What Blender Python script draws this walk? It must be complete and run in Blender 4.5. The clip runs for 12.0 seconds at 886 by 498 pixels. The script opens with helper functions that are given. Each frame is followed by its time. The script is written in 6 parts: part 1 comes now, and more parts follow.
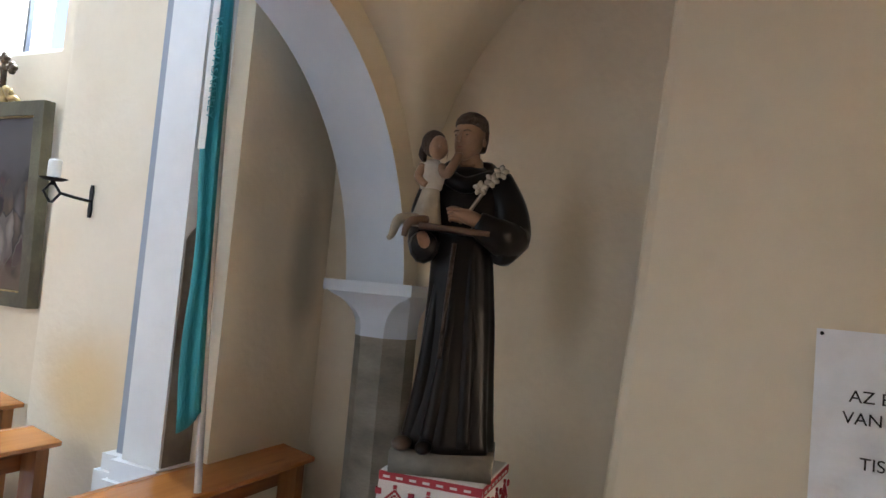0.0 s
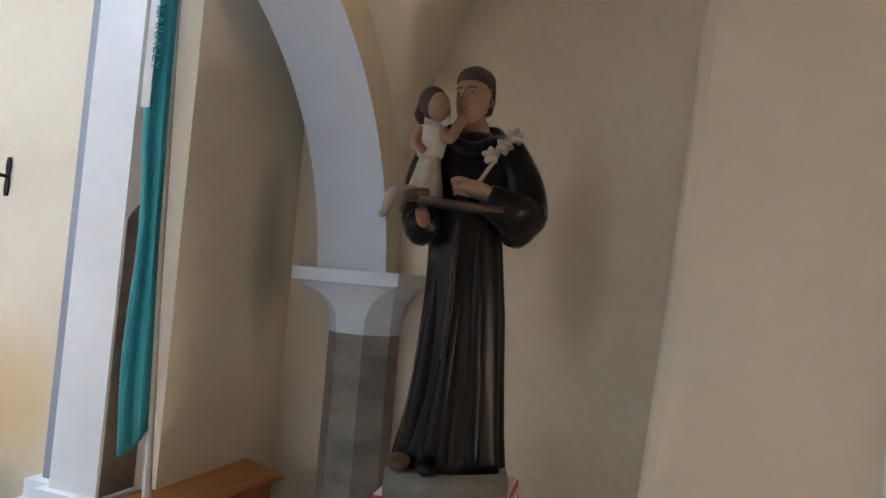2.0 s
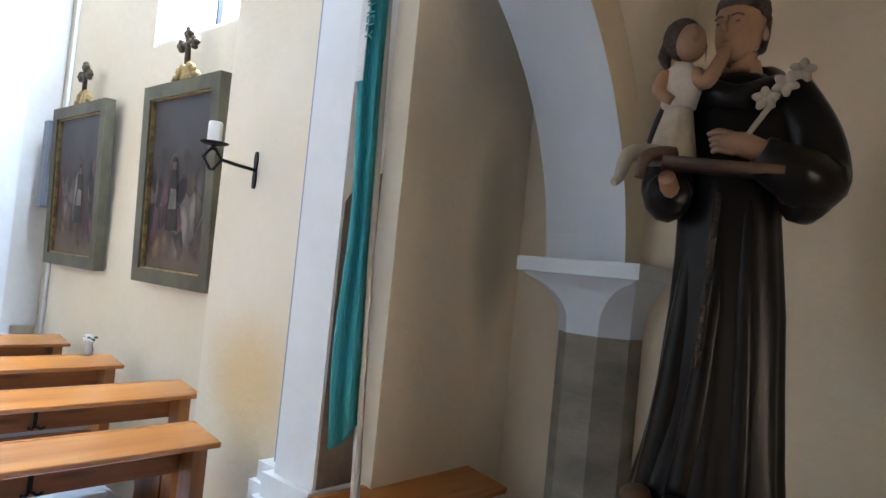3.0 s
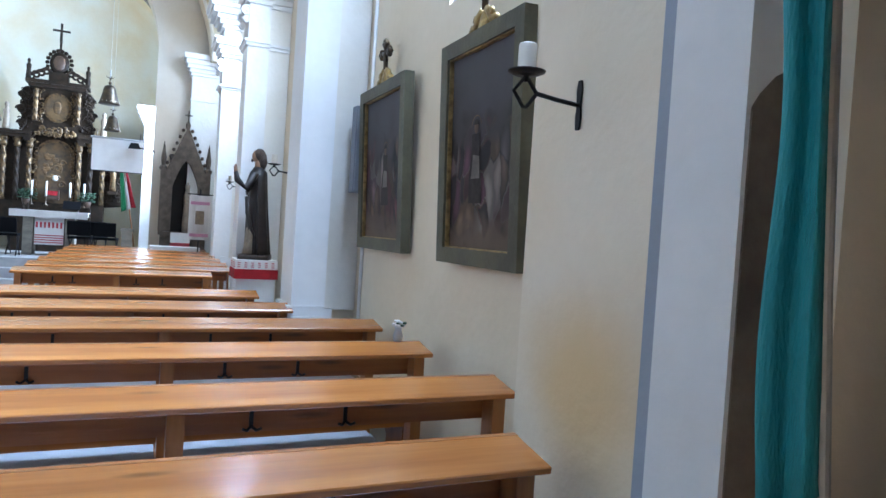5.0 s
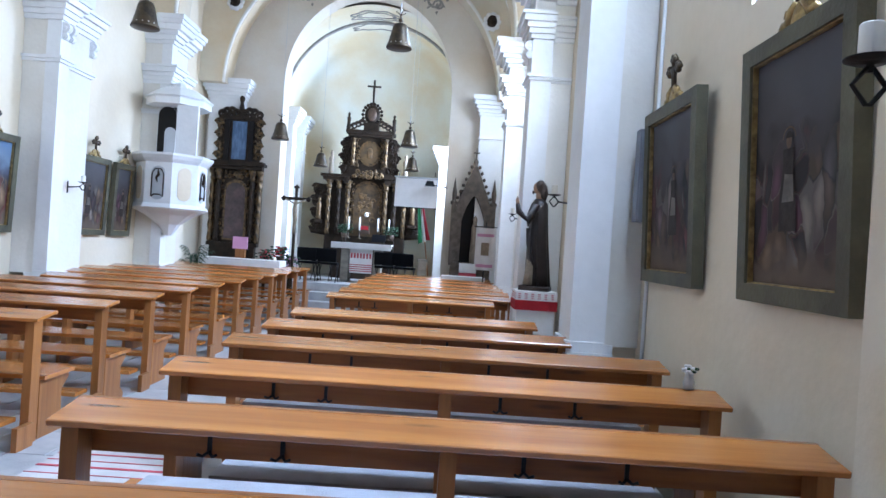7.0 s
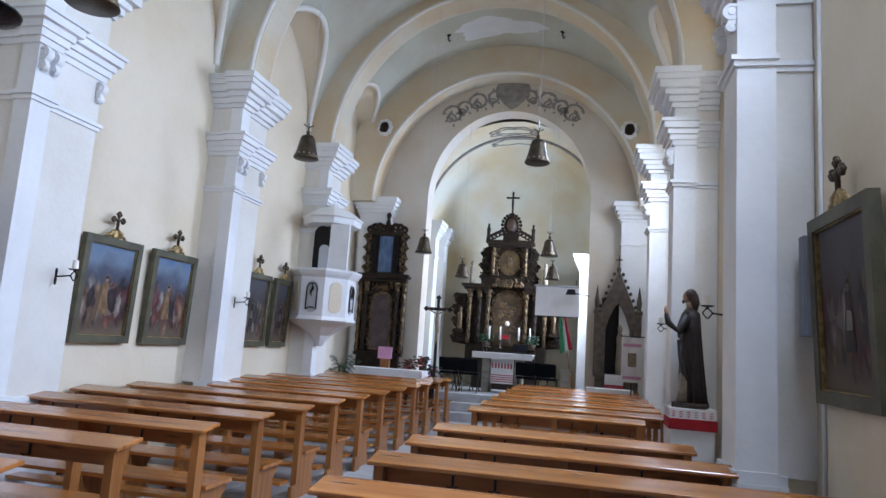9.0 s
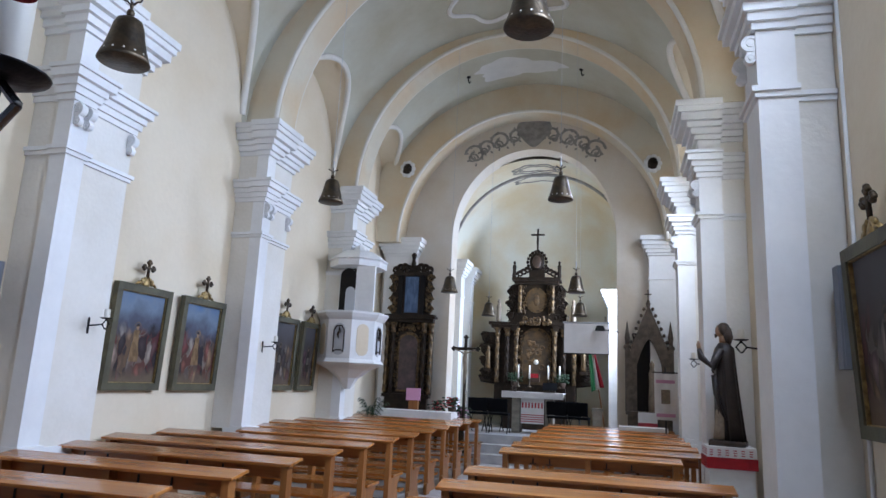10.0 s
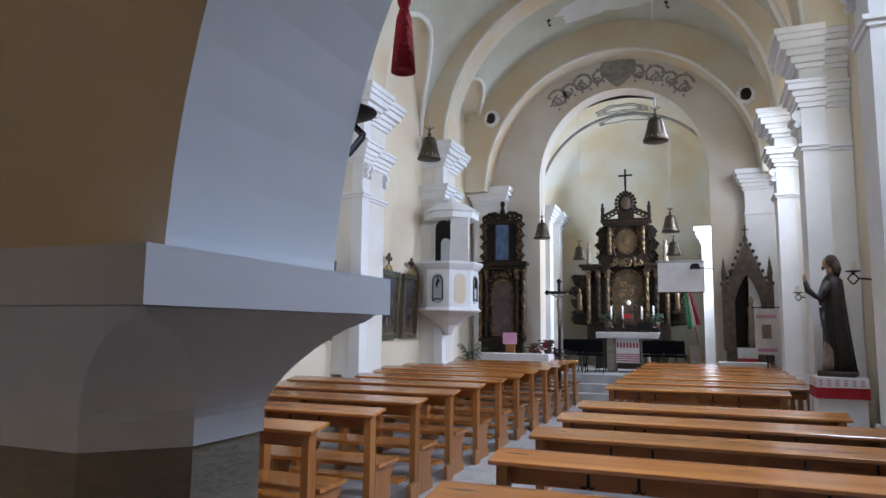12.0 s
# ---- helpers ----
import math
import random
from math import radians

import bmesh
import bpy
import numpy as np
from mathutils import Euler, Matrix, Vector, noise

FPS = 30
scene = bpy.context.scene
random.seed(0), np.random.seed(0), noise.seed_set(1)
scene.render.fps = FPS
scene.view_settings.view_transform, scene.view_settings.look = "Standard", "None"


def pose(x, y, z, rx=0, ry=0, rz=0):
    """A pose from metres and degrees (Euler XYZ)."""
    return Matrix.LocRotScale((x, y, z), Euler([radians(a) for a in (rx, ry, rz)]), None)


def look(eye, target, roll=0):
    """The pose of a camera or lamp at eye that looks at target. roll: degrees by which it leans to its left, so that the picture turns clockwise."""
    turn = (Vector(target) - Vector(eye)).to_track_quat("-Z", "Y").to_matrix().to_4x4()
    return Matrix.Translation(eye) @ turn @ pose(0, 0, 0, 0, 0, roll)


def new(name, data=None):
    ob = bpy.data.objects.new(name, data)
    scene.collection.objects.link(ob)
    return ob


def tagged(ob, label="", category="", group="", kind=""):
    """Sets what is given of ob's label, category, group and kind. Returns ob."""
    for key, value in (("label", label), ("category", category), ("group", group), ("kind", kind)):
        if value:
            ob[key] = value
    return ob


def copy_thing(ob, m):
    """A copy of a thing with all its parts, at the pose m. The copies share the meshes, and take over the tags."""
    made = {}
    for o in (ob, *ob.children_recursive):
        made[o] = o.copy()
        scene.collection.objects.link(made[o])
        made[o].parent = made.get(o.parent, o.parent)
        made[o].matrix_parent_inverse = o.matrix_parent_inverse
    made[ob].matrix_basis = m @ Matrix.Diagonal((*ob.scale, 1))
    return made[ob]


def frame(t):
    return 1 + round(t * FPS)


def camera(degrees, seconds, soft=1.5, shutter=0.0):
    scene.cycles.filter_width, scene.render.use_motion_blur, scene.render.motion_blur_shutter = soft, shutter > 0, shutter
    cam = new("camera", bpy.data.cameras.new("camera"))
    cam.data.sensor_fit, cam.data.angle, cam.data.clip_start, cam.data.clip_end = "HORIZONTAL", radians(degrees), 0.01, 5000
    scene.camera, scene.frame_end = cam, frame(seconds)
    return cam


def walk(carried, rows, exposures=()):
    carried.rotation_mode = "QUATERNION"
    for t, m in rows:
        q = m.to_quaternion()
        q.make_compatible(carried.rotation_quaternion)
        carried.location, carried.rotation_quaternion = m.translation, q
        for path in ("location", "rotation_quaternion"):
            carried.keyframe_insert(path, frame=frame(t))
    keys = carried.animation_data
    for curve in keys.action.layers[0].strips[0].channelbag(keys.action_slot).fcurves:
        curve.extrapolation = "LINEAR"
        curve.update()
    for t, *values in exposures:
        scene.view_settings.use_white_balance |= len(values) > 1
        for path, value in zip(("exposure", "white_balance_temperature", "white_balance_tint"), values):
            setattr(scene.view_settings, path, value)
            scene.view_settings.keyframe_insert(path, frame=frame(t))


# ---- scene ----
cam = camera(67.4, 12.0)
PATH = [
    (0, (2.047, 2.09, 1.728), (3.86, 2.927, 1.842), 5.1),
    (0.5, (2.086, 2.109, 1.729), (3.891, 2.966, 1.815), 5.3),
    (1, (2.123, 2.208, 1.712), (3.957, 2.997, 1.823), 5.7),
    (1.5, (2.201, 2.347, 1.719), (4.069, 3.048, 1.861), 5.0),
    (2, (2.347, 2.408, 1.701), (4.222, 3.098, 1.802), 4.6),
    (2.5, (2.561, 2.455, 1.708), (4.264, 3.502, 1.778), 5.7),
    (2.7, (2.621, 2.458, 1.685), (4.227, 3.648, 1.754), 5.9),
    (4.3, (2.925, 3.122, 1.548), (4.108, 4.735, 1.555), 4.5),
    (4.5, (2.983, 3.161, 1.547), (4.043, 4.858, 1.541), 5.1),
    (5, (3.021, 3.241, 1.547), (3.838, 5.066, 1.501), 3.7),
    (5.5, (2.938, 3.318, 1.535), (3.608, 5.202, 1.487), 4.1),
    (6, (2.988, 3.381, 1.538), (3.38, 5.34, 1.453), 3.9),
    (6.5, (3.055, 3.43, 1.532), (3.239, 5.419, 1.443), 3.1),
    (7, (3.081, 3.458, 1.552), (3.084, 5.458, 1.544), 3.8),
    (7.5, (3.072, 3.459, 1.562), (2.947, 5.453, 1.633), 4.1),
    (7.7, (3.066, 3.487, 1.562), (2.905, 5.478, 1.654), 4.1),
    (9.3, (3.056, 3.471, 1.626), (2.596, 5.389, 1.961), 3.6),
    (9.5, (3.052, 3.473, 1.627), (2.581, 5.382, 1.994), 3.4),
    (10, (3.065, 3.477, 1.626), (2.56, 5.372, 2.019), 2.7),
    (10.5, (3.074, 3.443, 1.624), (2.51, 5.321, 2.016), 2.1),
    (11, (3.028, 3.359, 1.624), (2.414, 5.229, 1.976), 1.2),
    (11.5, (2.996, 3.175, 1.601), (2.414, 5.068, 1.881), 0.3),
    (12, (2.909, 3.058, 1.599), (2.178, 4.906, 1.83), 0.5),
]
EXPOSURES = [(0, 0.76, 6250, 16), (2.5, 0.86, 6150, 15), (4.5, 0.18, 5550, 13), (5.5, -0.16, 5500, 13), (6.5, -0.20, 5600, 15), (7.5, -0.44, 5750, 18), (9.5, -1.04, 6200, 21), (11, -1.06, 6300, 21), (12.0, -1.04, 6500, 21)]
walk(cam, [(t, look(eye, target, roll)) for t, eye, target, roll in PATH], EXPOSURES)

# ---- light ----
world = bpy.data.worlds.new("sky")
scene.world = world
world.use_nodes = True
wn = world.node_tree.nodes
sky = wn.new("ShaderNodeTexSky")
sky.sky_type, sky.sun_disc = "NISHITA", False
sky.sun_elevation, sky.sun_rotation = radians(48), radians(70)
wn["Background"].inputs["Strength"].default_value = 0.14
world.node_tree.links.new(sky.outputs[0], wn["Background"].inputs["Color"])
sun = new("sun", bpy.data.lights.new("sun", "SUN"))
sun.data.energy, sun.data.angle, sun.data.color = 1.2, radians(12), (1, 0.95, 0.88)
sun.matrix_world = look((30, 12, 34), (0, 12, 0))


def window_light(x, y, z, w, h, watts, yaw, down=0, colour=(0.62, 0.80, 1.0)):
    """Daylight of one window: an area lamp standing in its opening."""
    ob = new("window_daylight", bpy.data.lights.new("window_daylight", "AREA"))
    ob.data.shape, ob.data.size, ob.data.size_y = "RECTANGLE", w, h
    ob.data.energy, ob.data.color = watts, colour
    ob.matrix_world = pose(x, y, z, 90 - down, 0, yaw)
    return ob


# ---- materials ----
# darker wall patches, on the strip damp stains: centre, reach, colour
NICHE_PATCHES = (((4.95, 2.79, 1.85), (0.3, 0.15, 0.5), (0.50, 0.40, 0.26)), ((4.95, 3.45, 2.55), (0.3, 0.2, 0.3), (0.52, 0.42, 0.27)))
RETURN_PATCHES = (((4.76, 4.09, 1.72), (0.15, 0.3, 0.58), (0.36, 0.34, 0.26)), ((4.40, 4.09, 0.6), (0.3, 0.3, 0.5), (0.60, 0.49, 0.33)))
STRIP_STAINS = (((4.30, 5.0, 1.05), (0.3, 0.40, 0.45), (0.70, 0.50, 0.25)),)

def material(name, colour, rough=0.7, metal=0.0, vary=0.12, scale=3.0, fine=40.0, bump=0.05, second=None, spec=0.4, stretch=(1, 1, 1), random_tint=0.0, knots=False, tone_patches=(), coat=0.0):
    """A surface whose colour wanders between two tones at a coarse and a fine scale, with fine relief."""
    m = bpy.data.materials.new(name)
    m.use_nodes = True
    n, l = m.node_tree.nodes, m.node_tree.links
    b = n["Principled BSDF"]
    b.inputs["Roughness"].default_value, b.inputs["Metallic"].default_value = rough, metal
    b.inputs["Specular IOR Level"].default_value = spec
    b.inputs["Coat Weight"].default_value, b.inputs["Coat Roughness"].default_value = coat, 0.16
    tc = n.new("ShaderNodeTexCoord")
    mp = n.new("ShaderNodeMapping")
    mp.inputs["Scale"].default_value = stretch
    l.new(tc.outputs["Object"], mp.inputs["Vector"])
    coarse, grain = n.new("ShaderNodeTexNoise"), n.new("ShaderNodeTexNoise")
    coarse.inputs["Scale"].default_value, coarse.inputs["Detail"].default_value = scale, 5
    grain.inputs["Scale"].default_value, grain.inputs["Detail"].default_value = fine, 3
    for t in (coarse, grain):
        l.new(mp.outputs[0], t.inputs["Vector"])
    other = second or tuple(c * (1 - 2 * vary) for c in colour)
    ramp = n.new("ShaderNodeValToRGB")
    ramp.color_ramp.elements[0].position, ramp.color_ramp.elements[1].position = 0.36, 0.62
    ramp.color_ramp.elements[0].color, ramp.color_ramp.elements[1].color = (*other, 1), (*colour, 1)
    l.new(coarse.outputs["Fac"], ramp.inputs[0])
    mix = n.new("ShaderNodeMix")
    mix.data_type, mix.blend_type = "RGBA", "MULTIPLY"
    mix.inputs[0].default_value = 1.0
    tone = n.new("ShaderNodeMapRange")
    tone.inputs["To Min"].default_value, tone.inputs["To Max"].default_value = 1 - vary, 1 + vary
    l.new(grain.outputs["Fac"], tone.inputs["Value"])
    l.new(ramp.outputs[0], mix.inputs[6])
    l.new(tone.outputs[0], mix.inputs[7])
    out = mix.outputs[2]
    if knots:
        vm = n.new("ShaderNodeMapping")
        vm.inputs["Scale"].default_value = (1.1, 7.0, 7.0)
        vor, dark, blend = n.new("ShaderNodeTexVoronoi"), n.new("ShaderNodeMapRange"), n.new("ShaderNodeMix")
        l.new(tc.outputs["Object"], vm.inputs["Vector"])
        l.new(vm.outputs[0], vor.inputs["Vector"])
        vor.inputs["Scale"].default_value = 1.6
        dark.inputs["From Min"].default_value, dark.inputs["From Max"].default_value = 0.08, 0.19
        dark.inputs["To Min"].default_value, dark.inputs["To Max"].default_value = 0.75, 0.0
        l.new(vor.outputs["Distance"], dark.inputs["Value"])
        blend.data_type = "RGBA"
        l.new(dark.outputs[0], blend.inputs[0])
        l.new(out, blend.inputs[6])
        blend.inputs[7].default_value = (0.07, 0.025, 0.008, 1)
        out = blend.outputs[2]
    for centre, size, tone_ in tone_patches:
        # a toned patch with a ragged edge about a point of the wall
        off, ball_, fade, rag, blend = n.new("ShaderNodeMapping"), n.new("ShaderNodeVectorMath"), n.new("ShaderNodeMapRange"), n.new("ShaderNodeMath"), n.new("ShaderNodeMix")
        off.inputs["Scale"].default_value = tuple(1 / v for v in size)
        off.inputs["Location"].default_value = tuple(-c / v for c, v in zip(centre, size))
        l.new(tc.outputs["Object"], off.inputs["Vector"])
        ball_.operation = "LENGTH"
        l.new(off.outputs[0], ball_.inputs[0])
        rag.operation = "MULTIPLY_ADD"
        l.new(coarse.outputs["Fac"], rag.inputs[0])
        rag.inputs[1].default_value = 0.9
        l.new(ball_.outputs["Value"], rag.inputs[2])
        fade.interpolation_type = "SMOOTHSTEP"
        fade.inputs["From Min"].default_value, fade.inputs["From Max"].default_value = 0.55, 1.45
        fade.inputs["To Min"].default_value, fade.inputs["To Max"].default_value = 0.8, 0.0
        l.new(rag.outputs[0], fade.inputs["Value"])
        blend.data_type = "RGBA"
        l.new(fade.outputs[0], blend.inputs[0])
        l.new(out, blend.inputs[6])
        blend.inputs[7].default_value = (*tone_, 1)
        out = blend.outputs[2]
    if random_tint:
        info, hsv, rng = n.new("ShaderNodeObjectInfo"), n.new("ShaderNodeHueSaturation"), n.new("ShaderNodeMapRange")
        rng.inputs["To Min"].default_value, rng.inputs["To Max"].default_value = 1 - random_tint, 1 + random_tint
        l.new(info.outputs["Random"], rng.inputs["Value"])
        l.new(rng.outputs[0], hsv.inputs["Value"])
        l.new(out, hsv.inputs["Color"])
        out = hsv.outputs[0]
    l.new(out, b.inputs["Base Color"])
    bp = n.new("ShaderNodeBump")
    bp.inputs["Strength"].default_value, bp.inputs["Distance"].default_value = bump * 6, 0.01
    l.new(grain.outputs["Fac"], bp.inputs["Height"])
    l.new(bp.outputs[0], b.inputs["Normal"])
    return m


CREAM = material("cream_plaster", (0.76, 0.67, 0.53), 0.9, vary=0.035, scale=0.7, fine=14, second=(0.71, 0.60, 0.44), spec=0.2)
CREAM_RETURN = material("cream_plaster_toned_return", (0.80, 0.70, 0.55), 0.9, vary=0.03, scale=1.6, fine=25, second=(0.76, 0.65, 0.49), spec=0.2, tone_patches=RETURN_PATCHES)
CREAM_STRIP = material("cream_plaster_damp_strip", (0.80, 0.71, 0.57), 0.9, vary=0.03, scale=1.6, fine=25, second=(0.76, 0.66, 0.51), spec=0.2, tone_patches=STRIP_STAINS)
OFFWHITE = material("off_white_lime_plaster", (0.78, 0.755, 0.71), 0.85, vary=0.04, scale=1.2, fine=22, second=(0.72, 0.68, 0.61), spec=0.2)
BARE = material("bare_brown_plaster", (0.20, 0.165, 0.135), 0.9, vary=0.12, scale=5, fine=40, second=(0.13, 0.105, 0.085))
WHITE = material("white_lime_plaster", (0.82, 0.82, 0.82), 0.8, vary=0.04, scale=1.4, fine=14, second=(0.75, 0.75, 0.75), spec=0.25)
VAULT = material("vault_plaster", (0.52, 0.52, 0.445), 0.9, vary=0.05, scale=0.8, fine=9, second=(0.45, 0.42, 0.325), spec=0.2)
RIBM = material("cream_washed_rib_plaster", (0.66, 0.60, 0.48), 0.9, vary=0.04, scale=0.9, fine=12, second=(0.64, 0.50, 0.33), spec=0.2)
# white arcade plaster; the sky's blue light is put into its colour
LIME_SKYLIT = material("white_limewash_sky_tint", (0.68, 0.72, 0.78), 0.85, vary=0.03, scale=1.6, fine=8, second=(0.60, 0.64, 0.71), spec=0.2, bump=0.012)
APSEM = material("pale_apse_plaster", (0.70, 0.69, 0.60), 0.9, vary=0.03, scale=0.7, fine=14, second=(0.66, 0.55, 0.36), spec=0.2)
PEACH = material("pale_peach_plaster", (0.70, 0.65, 0.58), 0.9, vary=0.04, scale=0.8, fine=14, second=(0.64, 0.55, 0.44), spec=0.2)
# blue-grey tone, on the end pilaster's backing only
BLUEGREY = material("blue_grey_backing", (0.33, 0.36, 0.42), 0.8, vary=0.05, scale=1.5, fine=20)
NICHE_CREAM = material("niche_cream_plaster", (0.80, 0.69, 0.53), 0.9, vary=0.04, scale=1.5, fine=25, second=(0.70, 0.59, 0.44), spec=0.2, tone_patches=NICHE_PATCHES)
STONE = material("worn_grey_stone", (0.30, 0.27, 0.22), 0.85, vary=0.14, scale=4, fine=45, bump=0.05, second=(0.20, 0.18, 0.15), stretch=(1, 1, 2.5))
FLOORM = material("grey_stone_floor", (0.43, 0.425, 0.42), 0.42, vary=0.08, scale=5, fine=70, second=(0.34, 0.34, 0.345), random_tint=0.05)
GROUT = material("floor_joint", (0.16, 0.15, 0.14), 0.9)
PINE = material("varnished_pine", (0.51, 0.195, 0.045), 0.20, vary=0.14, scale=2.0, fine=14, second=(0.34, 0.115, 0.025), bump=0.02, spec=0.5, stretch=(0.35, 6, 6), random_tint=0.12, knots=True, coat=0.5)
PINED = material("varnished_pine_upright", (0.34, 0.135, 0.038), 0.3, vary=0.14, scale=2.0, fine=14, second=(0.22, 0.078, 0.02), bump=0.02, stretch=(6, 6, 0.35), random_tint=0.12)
# same pine for planks and lips, their shade put into a darker colour
PINE_SHADED = material("varnished_pine_shaded_plank", (0.36, 0.125, 0.03), 0.28, vary=0.14, scale=2.0, fine=14, second=(0.21, 0.068, 0.016), bump=0.02, spec=0.4, stretch=(0.35, 6, 6), random_tint=0.12, knots=True)
IRON = material("black_wrought_iron", (0.015, 0.015, 0.017), 0.45, metal=0.6, vary=0.2, fine=80, bump=0.02)
STEEL = material("burnished_iron", (0.20, 0.21, 0.23), 0.22, metal=1.0, vary=0.1, fine=80, bump=0.01)
GREYCLOTH = material("grey_seat_felt", (0.42, 0.43, 0.47), 0.9, vary=0.08, scale=5, fine=140, bump=0.1)
WAX = material("ivory_wax", (0.82, 0.78, 0.70), 0.5, vary=0.02, bump=0.006)


# ---- tools for meshes ----
def thing(name, label, category, group="", kind="", at=(0, 0, 0), turn=0):
    ob = new(name)
    ob.matrix_world = pose(*at, 0, 0, turn)
    return tagged(ob, label, category, group, kind)


def finish(name, bm, mats, parent=None, label="", smooth=False, bevel=0.0):
    me = bpy.data.meshes.new(name)
    if bevel:
        bmesh.ops.bevel(bm, geom=[e for e in bm.edges if e.is_manifold and e.calc_face_angle(0) > 0.6], offset=bevel, segments=1, affect="EDGES", clamp_overlap=True)
    bmesh.ops.recalc_face_normals(bm, faces=bm.faces)
    if smooth:
        for f in bm.faces:
            f.smooth = True
    bm.to_mesh(me)
    bm.free()
    for m in mats if isinstance(mats, (list, tuple)) else [mats]:
        me.materials.append(m)
    ob = new(name, me)
    if parent:
        ob.parent = parent
    if label:
        ob["label"] = label
    return ob


part = finish


def box(bm, x0, x1, y0, y1, z0, z1, mi=0, m=None):
    vs = [bm.verts.new((x, y, z)) for z in (z0, z1) for y in (y0, y1) for x in (x0, x1)]
    fs = [bm.faces.new([vs[i] for i in q]) for q in ((0, 2, 3, 1), (4, 5, 7, 6), (0, 1, 5, 4), (2, 6, 7, 3), (0, 4, 6, 2), (1, 3, 7, 5))]
    for f in fs:
        f.material_index = mi
    if m:
        bmesh.ops.transform(bm, matrix=m, verts=vs)
    return vs


def boxes(*dims, mi=0):
    bm = bmesh.new()
    for d in dims:
        box(bm, *d, mi=mi)
    return bm


def rings(bm, loops, closed=True, caps=True, mi=0):
    """Skin a list of equal loops of points."""
    rows = [[bm.verts.new(p) for p in lp] for lp in loops]
    n = len(rows[0])
    for a, b in zip(rows, rows[1:]):
        for i in range(n if closed else n - 1):
            f = bm.faces.new((a[i], a[(i + 1) % n], b[(i + 1) % n], b[i]))
            f.material_index = mi
    if caps:
        for r in (rows[0][::-1], rows[-1]):
            f = bm.faces.new(r)
            f.material_index = mi
    return [v for r in rows for v in r]


def lathe(bm, profile, n=20, at=(0, 0, 0), m=None, mi=0, caps=True):
    loops = [[(at[0] + r * math.cos(2 * math.pi * i / n), at[1] + r * math.sin(2 * math.pi * i / n), at[2] + z) for i in range(n)] for r, z in profile]
    vs = rings(bm, loops, caps=caps, mi=mi)
    if m:
        bmesh.ops.transform(bm, matrix=m, verts=vs)
    return vs


def tube(bm, pts, r, n=8, mi=0):
    """A round rod along points; r: one radius or one for each point."""
    pts = [Vector(p) for p in pts]
    rs = r if isinstance(r, (list, tuple)) else [r] * len(pts)
    loops, up = [], None
    for i, p in enumerate(pts):
        d = (pts[min(i + 1, len(pts) - 1)] - pts[max(i - 1, 0)]).normalized()
        if up is None:
            up = Vector((0, 0, 1)) if abs(d.z) < 0.9 else Vector((1, 0, 0))
        a = d.cross(up).normalized()
        b = a.cross(d).normalized()
        up = b
        loops.append([p + rs[i] * (math.cos(2 * math.pi * k / n) * a + math.sin(2 * math.pi * k / n) * b) for k in range(n)])
    return rings(bm, loops, mi=mi)


def ball(bm, at, r, squash=(1, 1, 1), n=10, mi=0):
    loops = []
    for j in range(1, n):
        t = math.pi * j / n
        loops.append([(at[0] + r * squash[0] * math.sin(t) * math.cos(2 * math.pi * i / 14), at[1] + r * squash[1] * math.sin(t) * math.sin(2 * math.pi * i / 14), at[2] - r * squash[2] * math.cos(t)) for i in range(14)])
    return rings(bm, loops, mi=mi)


def arc(cx, cz, r, a0, a1, n):
    return [(cx + r * math.cos(radians(a0 + (a1 - a0) * i / n)), cz + r * math.sin(radians(a0 + (a1 - a0) * i / n))) for i in range(n + 1)]


# ---- the plan ----
XC, HW = 1.10, 3.55                  # middle of the nave, half its width
RW, LW = XC + HW, XC - HW            # the two side walls
SPRING, APEX = 5.30, 8.55
PIERS_R, PIERS_L = (4.39, 8.90, 12.55, 15.80), (4.60, 8.50, 12.12, 15.50)
PIERS = [(a + b) / 2 for a, b in zip(PIERS_R, PIERS_L)]
FRONT, TOPZ = 18.55, 9.2             # chancel wall, top of the walls
DAIS = 0.55


def structure(name, bm, mats, label, category, **k):
    return tagged(finish(name, bm, mats, **k), label, category, kind="structure")


# floor: one slab under joined flagstones
structure("floor", boxes((LW - 0.6, RW + 0.6, -2.2, FRONT + 6, -0.3, -0.012)), GROUT, "grey stone church floor with worn square flags", "floor")

# side walls, with window openings on the right
WINDOWS = [(5.95, 7.02), (10.1, 11.2), (13.6, 14.7), (16.6, 17.5)]
WSILL, WTOP = 2.95, 6.35


def wall_right():
    bm = bmesh.new()
    x0, x1 = RW, RW + 0.62
    y = 4.2
    for a, b in WINDOWS:
        box(bm, x0, x1, y, a, 0, TOPZ)
        box(bm, x0, x1, a, b, 0, WSILL)
        head = [(yy, zz) for yy, zz in arc((a + b) / 2, WTOP - (b - a) / 2, (b - a) / 2, 180, 0, 12)]
        rings(bm, [[(xx, yy, zz) for yy, zz in head] + [(xx, b, TOPZ), (xx, a, TOPZ)] for xx in (x0, x1)])
        y = b
    box(bm, x0, x1, y, FRONT + 0.5, 0, TOPZ)
    return bm


